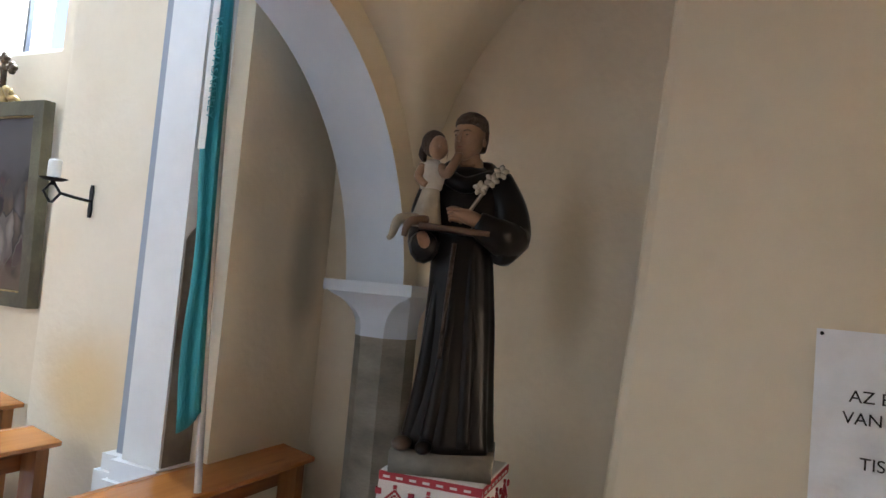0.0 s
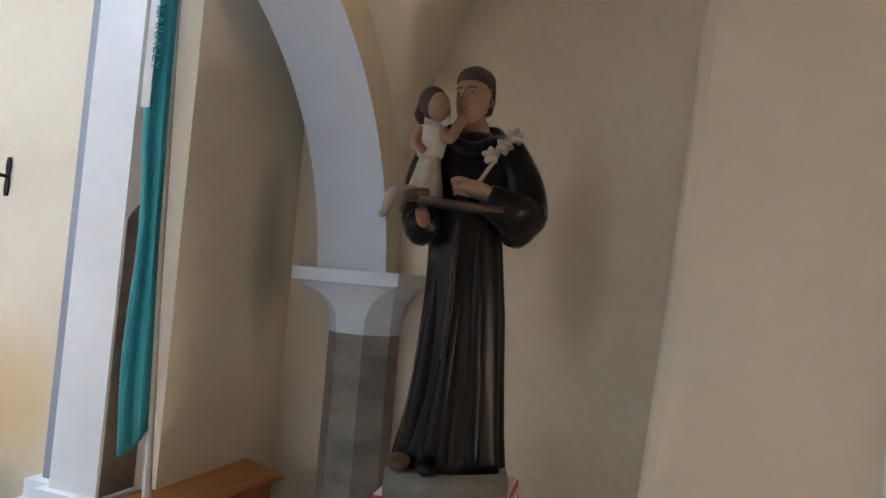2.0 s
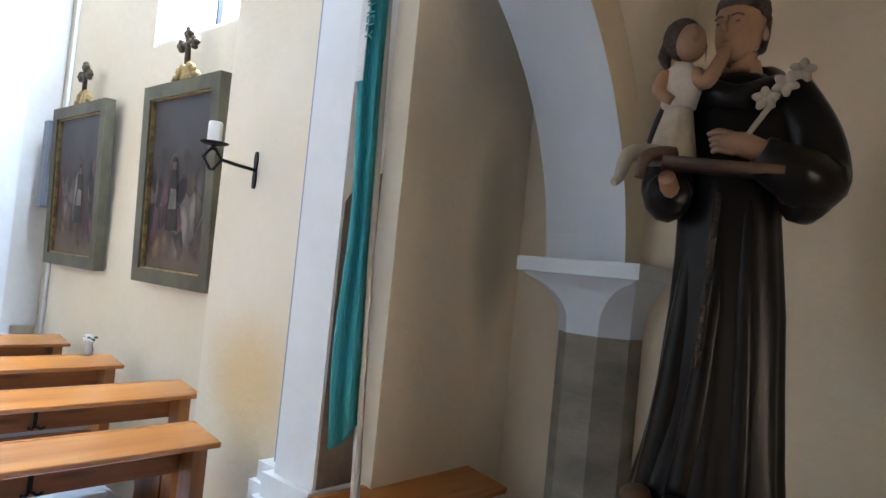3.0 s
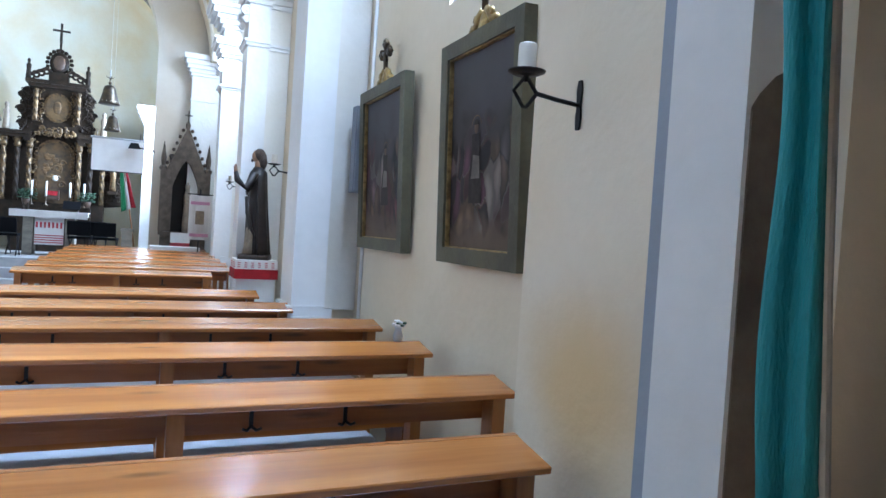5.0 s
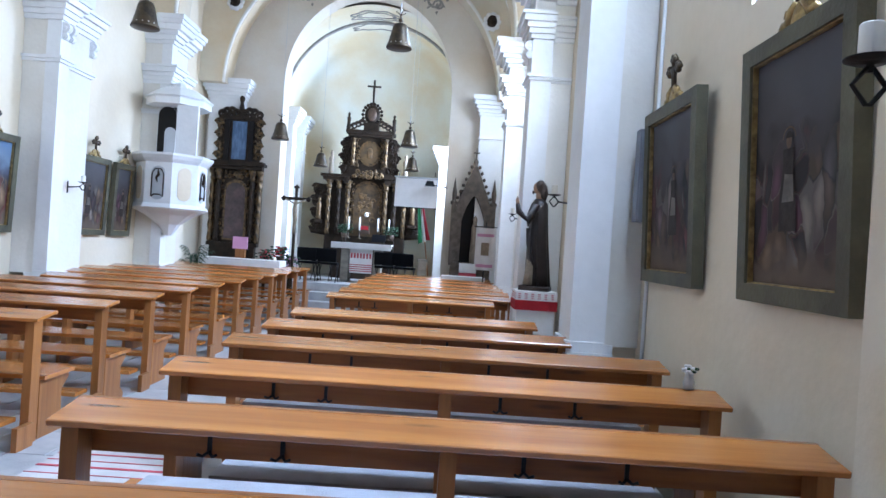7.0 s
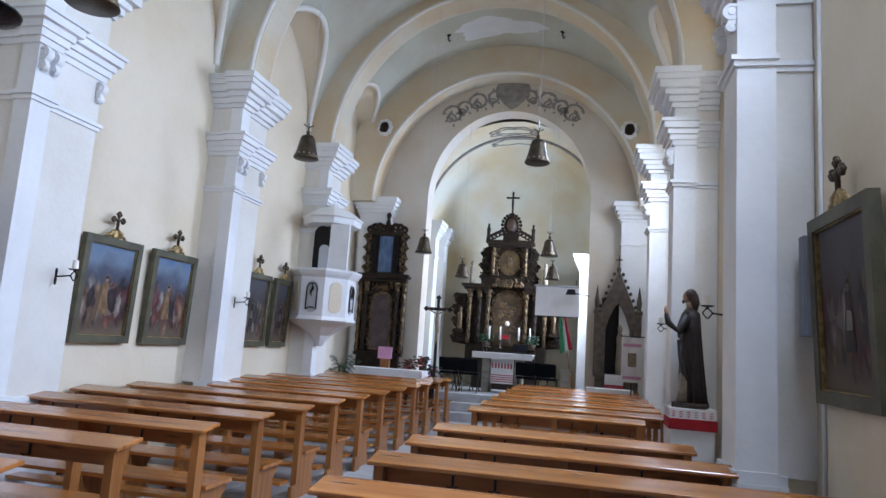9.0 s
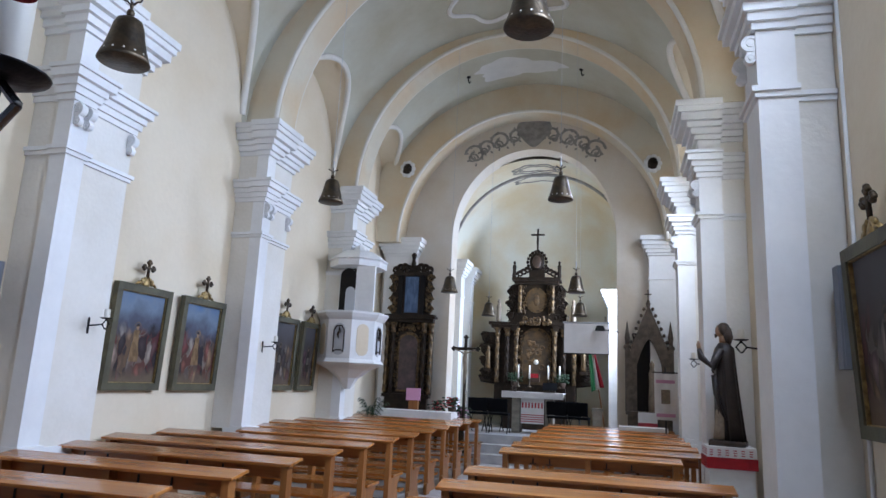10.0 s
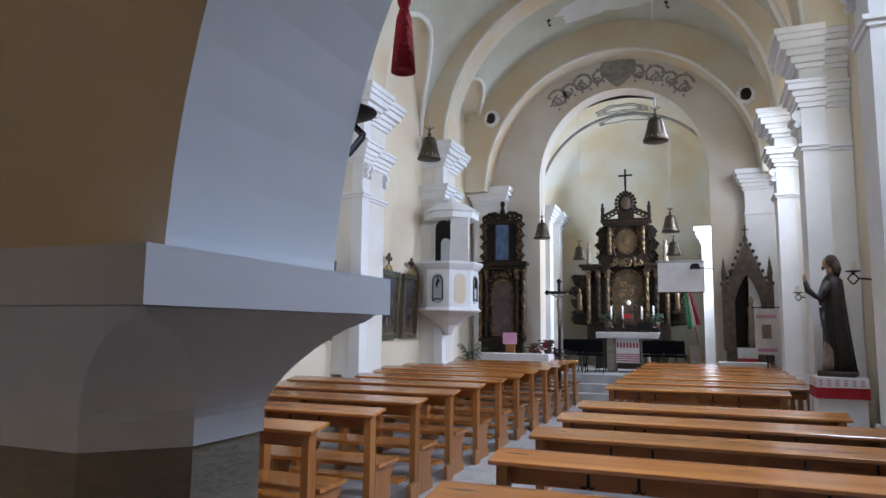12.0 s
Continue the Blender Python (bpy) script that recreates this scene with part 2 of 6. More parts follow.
structure("wall_east", wall_right(), CREAM, "cream lime-plastered nave wall with tall arched windows", "wall")
structure("wall_west", boxes((LW - 0.6, LW, -2.2, FRONT + 0.5, 0, TOPZ)), CREAM, "cream lime-plastered nave wall hung with framed pictures", "wall")
for i, (a, b) in enumerate(WINDOWS):
    window_light(RW + 0.50, (a + b) / 2, (WSILL + WTOP) / 2, 0.75, WTOP - WSILL - 0.3, (820, 600, 640, 240)[i], (98, 120, 114, 112)[i], (40, 42, 42, 42)[i])
    w = thing(f"window_{i + 1}", "tall arched leaded church window, bright with daylight", "window", kind="structure")
    bm = bmesh.new()
    for k in range(5):
        z = WSILL + 0.1 + k * 0.75
        box(bm, RW + 0.40, RW + 0.43, a, b, z, z + 0.03)
    for k in range(3):
        y = a + 0.02 + (b - a - 0.07) * k / 2
        box(bm, RW + 0.405, RW + 0.44, y, y + 0.03, WSILL, WTOP - 0.3)
    part("window_frame", bm, IRON, w)
    part("window_sill", boxes((RW + 0.02, RW + 0.6, a, b, WSILL - 0.02, WSILL + 0.03)), WHITE, w)


# wall strips that stand forward beside the pilasters, and the stepped pilasters themselves
TIERS = [(3.58, 3.62, 0.025), (3.62, 3.66, 0.05), (4.12, 4.18, 0.03), (4.18, 4.25, 0.06), (4.25, 4.32, 0.09), (4.32, 4.40, 0.14), (4.40, 4.44, 0.17),
         (4.84, 4.90, 0.04), (4.90, 4.98, 0.09), (4.98, 5.05, 0.14), (5.05, 5.15, 0.21), (5.15, 5.22, 0.25), (5.22, SPRING, 0.28)]


def pier(c, side, strip):
    """side +1: right wall. strip: how far the strip beside the pilaster runs on."""
    X = lambda half: XC + side * half
    def bx(bm, h0, h1, y0, y1, z0, z1, mi=0):
        a, b = sorted((X(h0), X(h1)))
        box(bm, a, b, y0, y1, z0, z1, mi)
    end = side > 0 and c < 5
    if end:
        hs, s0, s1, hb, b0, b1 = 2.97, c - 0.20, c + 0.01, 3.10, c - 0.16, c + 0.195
    elif side > 0:
        hs, s0, s1, hb, b0, b1 = 2.99, c - 0.40, c + 0.06, 3.18, c - 0.28, c + 0.40
    else:
        hs, s0, s1, hb, b0, b1 = 3.06, c - 0.15, c + 0.08, 3.16, c - 0.13, c + 0.80
    ob = thing("pilaster", "white lime-washed stepped pilaster with moulded entablature and scrolls", "pilaster", kind="structure")
    if side > 0:
        bm = bmesh.new()
        bx(bm, 3.20, HW, b0 + 0.05, c + strip, 0, SPRING - 0.01)
        part("wall_strip", bm, CREAM_STRIP if end else CREAM, ob, "cream plaster strip beside the pilaster")
    bm = bmesh.new()
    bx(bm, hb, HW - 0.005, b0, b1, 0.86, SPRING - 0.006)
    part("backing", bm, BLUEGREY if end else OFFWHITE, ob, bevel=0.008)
    bm = bmesh.new()
    bx(bm, hs, hb + 0.08, s0, s1, 0.9, SPRING - 0.003)
    part("shaft", bm, WHITE, ob, bevel=0.01)
    if end:
        bm = bmesh.new()
        a, b = sorted((X(hs + 0.012), X(hb + 0.03)))
        rings(bm, [[(a, y, 0.9), (b, y, 0.9), (b, y, 1.95), (b - 0.03, y, 1.93), (a + 0.06, y, 1.90), (a + 0.02, y, 1.86), (a, y, 1.83)] for y in (s0 - 0.004, s0 + 0.02)])
        part("bare_patch", bm, BARE, ob, "bare brown patch under the paint edge")
    bm = bmesh.new()
    bx(bm, hs - 0.05, hb + 0.07, s0 - 0.04, s1 + 0.05, 0, 0.82)
    bx(bm, hb - 0.06, 3.35, b0 - 0.04, b1 + 0.06, 0, 0.80)
    bx(bm, hs - 0.03, hb + 0.07, s0 - 0.02, s1 + 0.03, 0.82, 0.90)
    bx(bm, hb - 0.04, 3.35, b0 - 0.02, b1 + 0.04, 0.80, 0.87)
    part("plinth", bm, WHITE, ob, bevel=0.012)
    bm = bmesh.new()
    up = 0.22 if side > 0 else 0
    for z0, z1, e in TIERS:
        if z0 < 4.5:
            z0, z1 = z0 + up, z1 + up
        bx(bm, hs - e, hb + 0.09, s0 - e, s1 + e, z0, z1)
        bx(bm, hb - e, HW - 0.003, b0 - e * 0.8, b1 + e * 0.8, z0 + 0.001, z1 - 0.001)
    part("entablature", bm, WHITE, ob, bevel=0.012)
    for y, h in ((s0 + 0.05, hs), (s1 - 0.05, hs), (b1 - 0.05, hb), (b0 + 0.03, hb)):
        bm = bmesh.new()
        for r, z, d in ((0.066, 4.03, 0.03), (0.042, 3.915, 0.022)):
            vol = [(0.006, -d - 0.012), (0.4 * r, -d - 0.010), (0.42 * r, -d), (0.66 * r, -d), (0.68 * r, -d - 0.008), (r, -d - 0.006), (r, d + 0.006), (0.68 * r, d + 0.008), (0.66 * r, d), (0.42 * r, d), (0.4 * r, d + 0.010), (0.006, d + 0.012)]
            lathe(bm, vol, 18, m=Matrix.Translation((X(h - 0.035), y, z + up)) @ pose(0, 0, 0, 90, 0, 0))
        x0, x1 = sorted((X(h - 0.06), X(h + 0.06)))
        box(bm, x0, x1, y - 0.028, y + 0.028, 3.93 + up, 4.10 + up)
        part("scroll", bm, WHITE, ob)
    return ob


STRIPS_R, STRIPS_L = (0.97, 0.95, 0.9, 0.8), (0.75, 0.80, 0.80, 0.75)
for c, s in zip(PIERS_R, STRIPS_R):
    pier(c, 1, s)
for c, s in zip(PIERS_L, STRIPS_L):
    pier(c, -1, s)


# nave vault: a barrel cut by lunettes over the bays, and transverse ribs
def lunettes(side):
    ps = PIERS_R if side > 0 else PIERS_L
    ends = list(ps) + [FRONT + 0.1]
    return [((a + b) / 2, (b - a) / 2 - 0.22) for a, b in zip(ends, ends[1:])]


LUNE = 1.95


def vault():
    def z(x, y):
        u = min(1, abs(x - XC) / HW)
        low = SPRING + (APEX - SPRING) * math.sqrt(1 - u * u)
        for mid, half in lunettes(1 if x > XC else -1):
            v = (y - mid) / half
            if abs(v) < 1:
                low = max(low, SPRING + LUNE * math.sqrt(1 - v * v))
        return low
    bm = bmesh.new()
    nx, ny = 96, 420
    grid = []
    for j in range(ny + 1):
        y = 3.4 + (FRONT + 0.1 - 3.4) * j / ny
        grid.append([bm.verts.new((XC - HW * math.cos(math.pi * i / nx), y, z(XC - HW * math.cos(math.pi * i / nx), y))) for i in range(nx + 1)])
    for a, b in zip(grid, grid[1:]):
        for i in range(nx):
            f = bm.faces.new((a[i], a[i + 1], b[i + 1], b[i]))
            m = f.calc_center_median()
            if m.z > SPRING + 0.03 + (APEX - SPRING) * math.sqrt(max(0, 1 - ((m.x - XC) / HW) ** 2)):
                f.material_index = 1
    return bm


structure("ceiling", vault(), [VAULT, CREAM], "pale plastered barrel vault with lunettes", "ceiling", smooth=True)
for side in (-1, 1):
    for mid, half in lunettes(side):
        bm = bmesh.new()
        pts = []
        for k in range(49):
            v = math.cos(math.pi * (1 - k / 48)) * 0.995
            h = LUNE * math.sqrt(1 - v * v)
            pts.append((XC + side * HW * math.sqrt(1 - (h / (APEX - SPRING)) ** 2), mid + v * half, SPRING + h - 0.015))
        tube(bm, pts, 0.055, 8)
        structure("lunette_moulding", bm, OFFWHITE, "rounded white moulding along the lunette edge", "moulding", smooth=True)


def rib(y0, y1, r0, r1, cz, name="transverse_rib"):
    """A half-ring of plaster across the nave with rounded white edges."""
    ob = thing(name, "cream plastered transverse arch with white rounded edges", "arch", kind="structure")
    bm = bmesh.new()
    rings(bm, [[(XC + r * math.cos(math.pi * k / 48), y, cz + r * 1.02 * math.sin(math.pi * k / 48)) for r, y in ((r0, y0), (r0, y1), (r0 + 0.05, y1 + 0.05), (r1, y1 + 0.05), (r1, y0 - 0.05), (r0 + 0.05, y0 - 0.05))] for k in range(49)])
    part("soffit", bm, RIBM, ob)
    for y in (y0 - 0.02, y1 + 0.02):
        bm = bmesh.new()
        tube(bm, [(XC + (r0 + 0.045) * math.cos(math.pi * k / 48), y, cz + (r0 + 0.045) * 1.02 * math.sin(math.pi * k / 48)) for k in range(49)], 0.04, 8)
        part("edge_moulding", bm, OFFWHITE, ob, "white rounded edge", smooth=True)
    return ob


for c in PIERS:
    rib(c - 0.25, c + 0.25, 3.02, 3.9, SPRING)
structure("wall_top", boxes((LW - 0.6, RW + 0.6, -2.2, FRONT + 6, TOPZ, TOPZ + 0.3)), CREAM, "plain closing roof slab above the vaults", "roof")

# chancel wall with its arch
CX, CH, CS = 1.17, 1.90, 5.05        # middle, half width and springing of the chancel arch


def chancel_wall():
    bm = bmesh.new()
    y0, y1 = FRONT, FRONT + 0.55
    box(bm, LW - 0.6, CX - CH, y0, y1, 0, CS)
    box(bm, CX + CH, RW + 0.6, y0, y1, 0, CS)
    hd = arc(CX, CS, CH, 180, 0, 32)
    rings(bm, [[(x, yy, CS + (zz - CS) * 1.12) for x, zz in hd] + [(RW + 0.6, yy, CS), (RW + 0.6, yy, TOPZ), (LW - 0.6, yy, TOPZ), (LW - 0.6, yy, CS)] for yy in (y0, y1)])
    return bm


structure("wall_chancel", chancel_wall(), PEACH, "white chancel wall pierced by a wide round arch", "wall")
# chancel: side walls, barrel vault and apse
bm = boxes((CX - 2.9, CX - 2.35, FRONT + 0.55, 23.6, 0, TOPZ), (CX - 2.4, CX + 2.9, 23.0, 23.6, 0, TOPZ))
box(bm, CX + 2.35, CX + 2.9, FRONT + 0.55, 19.5, 0, TOPZ)
box(bm, CX + 2.35, CX + 2.9, 20.6, 23.6, 0, TOPZ)
box(bm, CX + 2.35, CX + 2.9, 19.5, 20.6, 0, 2.6)
box(bm, CX + 2.35, CX + 2.9, 19.5, 20.6, 5.6, TOPZ)
structure("wall_apse", bm, CREAM, "cream plastered chancel walls behind the high altar", "wall")
bm = bmesh.new()
rings(bm, [[(CX + 2.36 * math.cos(math.pi * k / 32), y, 4.75 + 2.35 * math.sin(math.pi * k / 32)) for k in range(33)] for y in (FRONT + 0.5, 21.0)], closed=False, caps=False)
rings(bm, [[(CX + 2.36 * math.cos(math.pi * k / 32) * math.cos(t), 21.0 + 2.0 * math.sin(t), 4.75 + 2.35 * math.sin(math.pi * k / 32) * math.cos(t)) for k in range(33)] for t in [radians(9 * j) for j in range(10)]], closed=False, caps=False)
rings(bm, [[(CX - 2.34 * math.cos(t), 21.0 + 1.98 * math.sin(t), z) for t in [math.pi * j / 24 for j in range(25)]] for z in (0.0, 4.76)], closed=False, caps=False)
structure("ceiling_chancel", bm, APSEM, "pale plastered chancel barrel vault and apse", "ceiling", smooth=True)
window_light(CX + 2.82, 20.05, 4.1, 1.0, 2.9, 1050, 90, 20)
structure("chancel_dais", boxes((LW, RW, 17.75, 23.0, 0, DAIS * 0.33), (LW, RW, 18.05, 23.0, 0.02, DAIS * 0.66), (LW, RW, 18.35, 23.0, 0.04, DAIS)), FLOORM, "grey stone chancel steps and dais", "steps", bevel=0.01)

# ---- gallery at the back ----
GY0, GY1, GCZ, GR = 3.56, 3.88, 1.62, 1.205   # front arcade: faces, arch centre height and radius
GX = 3.62                                   # middle of the right-hand arch
NICHE = 4.95


def gallery_front():
    bm = bmesh.new()
    top = 4.3
    for k in range(3):
        cx = GX - 2.62 * k
        hd = arc(cx, GCZ, GR if k == 0 else 1.16, 180, 0, 56)
        left, right = cx - 1.31, cx + 1.31
        if k == 0:
            right = NICHE + 0.1
        rings(bm, [[(x, yy, max(zz, GCZ)) for x, zz in hd] + [(right, yy, GCZ), (right, yy, top), (left, yy, top), (left, yy, GCZ)] for yy in (GY0, GY1)])
    box(bm, LW - 0.3, GX - 2.62 * 2 - 1.31, GY0, GY1, GCZ, top)
    bmesh.ops.remove_doubles(bm, verts=bm.verts, dist=1e-4)
    for f in bm.faces:
        if all(abs(v.co.y - GY0) < 1e-5 for v in f.verts):
            f.material_index = 1
    return bm


structure("gallery_front", gallery_front(), [LIME_SKYLIT, CREAM], "white plastered arcade wall carrying the organ gallery", "gallery")


def column(cx, cy, name, top=1.668, under=1.615, hollow=1.45):
    ob = thing(name, "squat octagonal stone column with a white flared capital", "column", kind="structure")
    bm = bmesh.new()
    box(bm, cx - 0.235, cx + 0.235, cy - 0.235, cy + 0.235, under, top)
    part("abacus", bm, LIME_SKYLIT, ob, bevel=0.008)
    bm = bmesh.new()
    def sq(h, c, z):
        return [(cx + a, cy + b, z) for a, b in ((-c, -h), (c, -h), (h, -c), (h, c), (c, h), (-c, h), (-h, c), (-h, -c))]
    # hollow flare; the corner facets close upwards to a point
    flare = []
    for k in range(13):
        t = k / 12
        h = 0.143 + 0.077 * t ** hollow
        flare.append(sq(h, h - 0.078 * math.sqrt(max(0, 1 - (t / 0.92) ** 2)) - 0.002, 1.495 + (under - 0.001 - 1.495) * t))
    rings(bm, [sq(0.143, 0.063, 1.465)] + flare)
    part("capital", bm, LIME_SKYLIT, ob)
    bm = bmesh.new()
    rings(bm, [sq(0.14, 0.06, 1.465), sq(0.14, 0.06, 0.35), sq(0.16, 0.07, 0.30), sq(0.19, 0.19, 0.26), sq(0.20, 0.20, 0.0)])
    part("shaft", bm, STONE, ob)
    return ob


for k in range(3):
    column(2.235 - 2.62 * k, 3.72, "column")
column(4.905, 3.67, "column", 1.722, 1.67, 2.4)

# gallery vault and closing walls
def gallery_vault():
    bm = bmesh.new()
    def z(x, y):
        u = (x - GX + 1.31) / 2.62 % 1 * 2 - 1
        v = (y - 3.6 + 2.3) / 2.3 % 1 * 2 - 1
        f = lambda t: math.sqrt(max(0, 1 - t * t)) ** 0.9
        return 1.74 + max(1.22 * f(u), 1.65 * f(v))
    nx, ny = 150, 110
    xs = [LW + (NICHE - LW) * i / nx for i in range(nx + 1)]
    ys = [-2.2 + (3.60 + 2.2) * j / ny for j in range(ny + 1)]
    grid = [[bm.verts.new((x, y, z(x, y))) for x in xs] for y in ys]
    for a, b in zip(grid, grid[1:]):
        for i in range(nx):
            bm.faces.new((a[i], a[i + 1], b[i + 1], b[i]))
    return bm


structure("ceiling_gallery", gallery_vault(), CREAM, "low cream groin vault under the gallery", "ceiling", smooth=True)
structure("gallery_floor", boxes((LW, NICHE + 0.3, -2.2, GY0, 3.5, 3.7)), CREAM, "plain gallery floor slab above the vault", "gallery")
structure("wall_niche", boxes((NICHE, NICHE + 0.5, 2.3, 4.3, 0, 3.75), (NICHE, NICHE + 0.4, 3.0, 4.3, 3.75, TOPZ)), NICHE_CREAM, "cream plastered wall niche with darker patches behind the saint", "wall")
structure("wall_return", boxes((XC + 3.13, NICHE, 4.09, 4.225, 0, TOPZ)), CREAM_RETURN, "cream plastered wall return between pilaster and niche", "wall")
bm = bmesh.new()
rings(bm, [[(4.45, -2.2, z), (5.4, -2.2, z), (5.4, y, z), (4.49, y, z), (4.462, y - 0.012, z), (4.45, y - 0.04, z)] for z, y in ((0, 2.56), (1.05, 2.51), (1.8, 2.45), (2.6, 2.40), (3.75, 2.32))])
structure("wall_entry", bm, CREAM, "cream plastered wall beside the entrance", "wall")
structure("wall_south", boxes((LW - 0.6, 5.4, -2.7, -2.2, 0, TOPZ)), CREAM, "plain cream back wall under the gallery", "wall")

# two unseen windows with lamps, added to brighten the space under the gallery
for i, (x, w) in enumerate(((-1.2, 1.1), (2.95, 1.35))):
    win = thing(f"window_{i + 6}", "unseen window added on the back wall to light the gallery", "window", kind="structure")
    part("window_frame", boxes((x, x + 0.05, -2.2, -2.16, 0.7, 2.0), (x + w - 0.05, x + w, -2.2, -2.16, 0.7, 2.0), (x, x + w, -2.2, -2.16, 2.0, 2.05), (x, x + w, -2.2, -2.16, 0.65, 0.7)), PINED, win)
    back = window_light(x + w / 2, -2.15, 1.35, w - 0.12, 1.25, (13, 38)[i], 180, colour=(1.0, 0.93, 0.84))
    # the second lamp's beam is narrowed towards the wall return
    back.data.spread = radians((180, 62)[i])

# ---- pews ----
def pew(x0, x1, cushion=False, label="varnished pine church pew with a sloping book board"):
    """Built about its near top edge: y = 0 there, people sit on the far side."""
    ob = thing("pew", label, "pew", "rows of pews")
    L = x1 - x0
    bm = bmesh.new()
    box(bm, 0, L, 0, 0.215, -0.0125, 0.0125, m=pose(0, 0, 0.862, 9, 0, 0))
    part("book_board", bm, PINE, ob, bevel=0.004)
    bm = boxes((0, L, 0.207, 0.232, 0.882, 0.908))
    part("lip", bm, PINE_SHADED, ob, bevel=0.006)
    part("back_plank", boxes((0.06, L - 0.06, 0.13, 0.155, 0.735, 0.875)), PINE_SHADED, ob, bevel=0.003)
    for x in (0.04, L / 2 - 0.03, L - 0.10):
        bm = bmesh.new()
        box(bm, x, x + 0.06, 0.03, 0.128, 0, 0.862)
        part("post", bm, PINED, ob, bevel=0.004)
        bm = bmesh.new()
        pts = [(0.158, 0.0), (0.50, 0.0), (0.50, 0.06), (0.44, 0.12), (0.43, 0.30), (0.52, 0.38), (0.52, 0.42), (0.158, 0.42)]
        rings(bm, [[(xx, y, z) for y, z in pts] for xx in (x + 0.005, x + 0.05)])
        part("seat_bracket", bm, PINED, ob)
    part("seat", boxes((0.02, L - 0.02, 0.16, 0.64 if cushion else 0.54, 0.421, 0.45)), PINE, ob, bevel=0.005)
    if not cushion:
        part("kneeler", boxes((0.12, L - 0.12, -0.16, 0.02, 0.16, 0.19)), PINE, ob, "low pine kneeling board")
    for x in () if cushion else (0.04, L / 2 - 0.03, L - 0.10):
        part("kneeler_foot", boxes((x + 0.062, x + 0.10, -0.15, 0.028, 0, 0.159)), PINED, ob)
    for q in (0.19, 0.285, 0.60, 0.735):
        x = L * q
        bm = bmesh.new()
        box(bm, x - 0.008, x + 0.008, 0.122, 0.129, 0.75, 0.82)
        tube(bm, [(x, 0.12, 0.76), (x - 0.018, 0.105, 0.748), (x - 0.034, 0.095, 0.758)], 0.006, 6)
        tube(bm, [(x, 0.12, 0.76), (x + 0.018, 0.105, 0.748), (x + 0.034, 0.095, 0.758)], 0.006, 6)
        part("coat_hook", bm, IRON, ob, "black double coat hook")
    if cushion:
        for a, b in ((0.10, L / 2 - 0.02), (L / 2 + 0.02, L - 0.10)):
            bm = boxes((a, b, 0.19, 0.625, 0.4505, 0.475))
            part("seat_cushion", bm, GREYCLOTH, ob, "grey felt seat cushion", bevel=0.01)
            if L > 2.9:
                continue
            part("kneeler", boxes((a, b, -0.42, -0.06, 0.155, 0.180)), PINE, ob, "low pine kneeling board")
            part("kneeler_pad", boxes((a + 0.01, b - 0.01, -0.41, -0.09, 0.1805, 0.205)), GREYCLOTH, ob, "grey kneeler pad", bevel=0.01)
            part("kneeler_rail", boxes((a, b, -0.085, -0.06, 0.1805, 0.225)), PINED, ob, bevel=0.005)
            for x in (a + 0.02, b - 0.06):
                part("kneeler_foot", boxes((x, x + 0.04, -0.38, 0.028, 0, 0.154)), PINED, ob)
    return ob


ROWS_R = [(3.90, 1.77, 4.74), (4.885, 1.77, 4.16), (5.72, 1.77, 4.53), (6.625, 1.77, 4.52), (7.527, 1.77, 4.53), (8.43, 1.77, 4.10), (9.36, 1.77, 3.98)]
ROWS_R += [(11.37 + 0.95 * k, 1.74, 4.12 if k else 3.75) for k in range(7)]
ROWS_L = [(5.25 + 0.915 * k, -2.38 if abs((5.25 + 0.915 * k) % 3.5 - 1.4) > 0.5 else -1.85, 0.36) for k in range(14)]
first = {}
for y, a, b in ROWS_R + ROWS_L:
    L = round(b - a, 2) if a < 1 else round(b - a, 2) + (100 if y < 10 else 0)
    if L in first:
        copy_thing(first[L], pose(a, y, 0))
    else:
        first[L] = pew(a, b, a > 1 and y < 10)
        first[L].location = (a, y, 0)

# ---- more materials ----
HABIT = material("glossy_black_brown_paint", (0.009, 0.008, 0.0085), 0.28, vary=0.25, scale=6, fine=30, second=(0.012, 0.009, 0.008), bump=0.012, spec=0.14)
SKIN = material("painted_flesh", (0.30, 0.175, 0.108), 0.4, vary=0.08, scale=12, fine=60)
HAIR = material("painted_brown_hair", (0.05, 0.028, 0.018), 0.5, vary=0.2, scale=20, fine=90, bump=0.2)
LINEN = material("painted_off_white", (0.50, 0.46, 0.40), 0.55, vary=0.1, scale=14)
TUNIC = material("painted_drab_gold", (0.28, 0.22, 0.16), 0.5, vary=0.15, scale=14)
PALETUNIC = material("painted_pale_tunic", (0.42, 0.36, 0.28), 0.5, vary=0.15, scale=14)
BASEGREY = material("worn_grey_green_base", (0.21, 0.195, 0.16), 0.6, vary=0.15, scale=10, fine=60, second=(0.15, 0.135, 0.11))
LIP = material("painted_lip", (0.30, 0.13, 0.09), 0.45)
BROWN = material("painted_brown", (0.10, 0.06, 0.04), 0.5, vary=0.2, scale=9)
DRABGREEN = material("grey_green_paint", (0.105, 0.096, 0.058), 0.55, vary=0.12, scale=6, fine=50, second=(0.070, 0.064, 0.042))
GILT = material("dull_gilding", (0.48, 0.34, 0.14), 0.45, metal=0.7, vary=0.2, scale=20, second=(0.25, 0.17, 0.08))
TEAL = material("teal_banner_cloth", (0.032, 0.29, 0.32), 0.7, vary=0.1, scale=5, fine=200, bump=0.1, stretch=(1, 1, 0.2))
ALU = material("dull_aluminium", (0.55, 0.54, 0.53), 0.35, metal=0.9, vary=0.08)
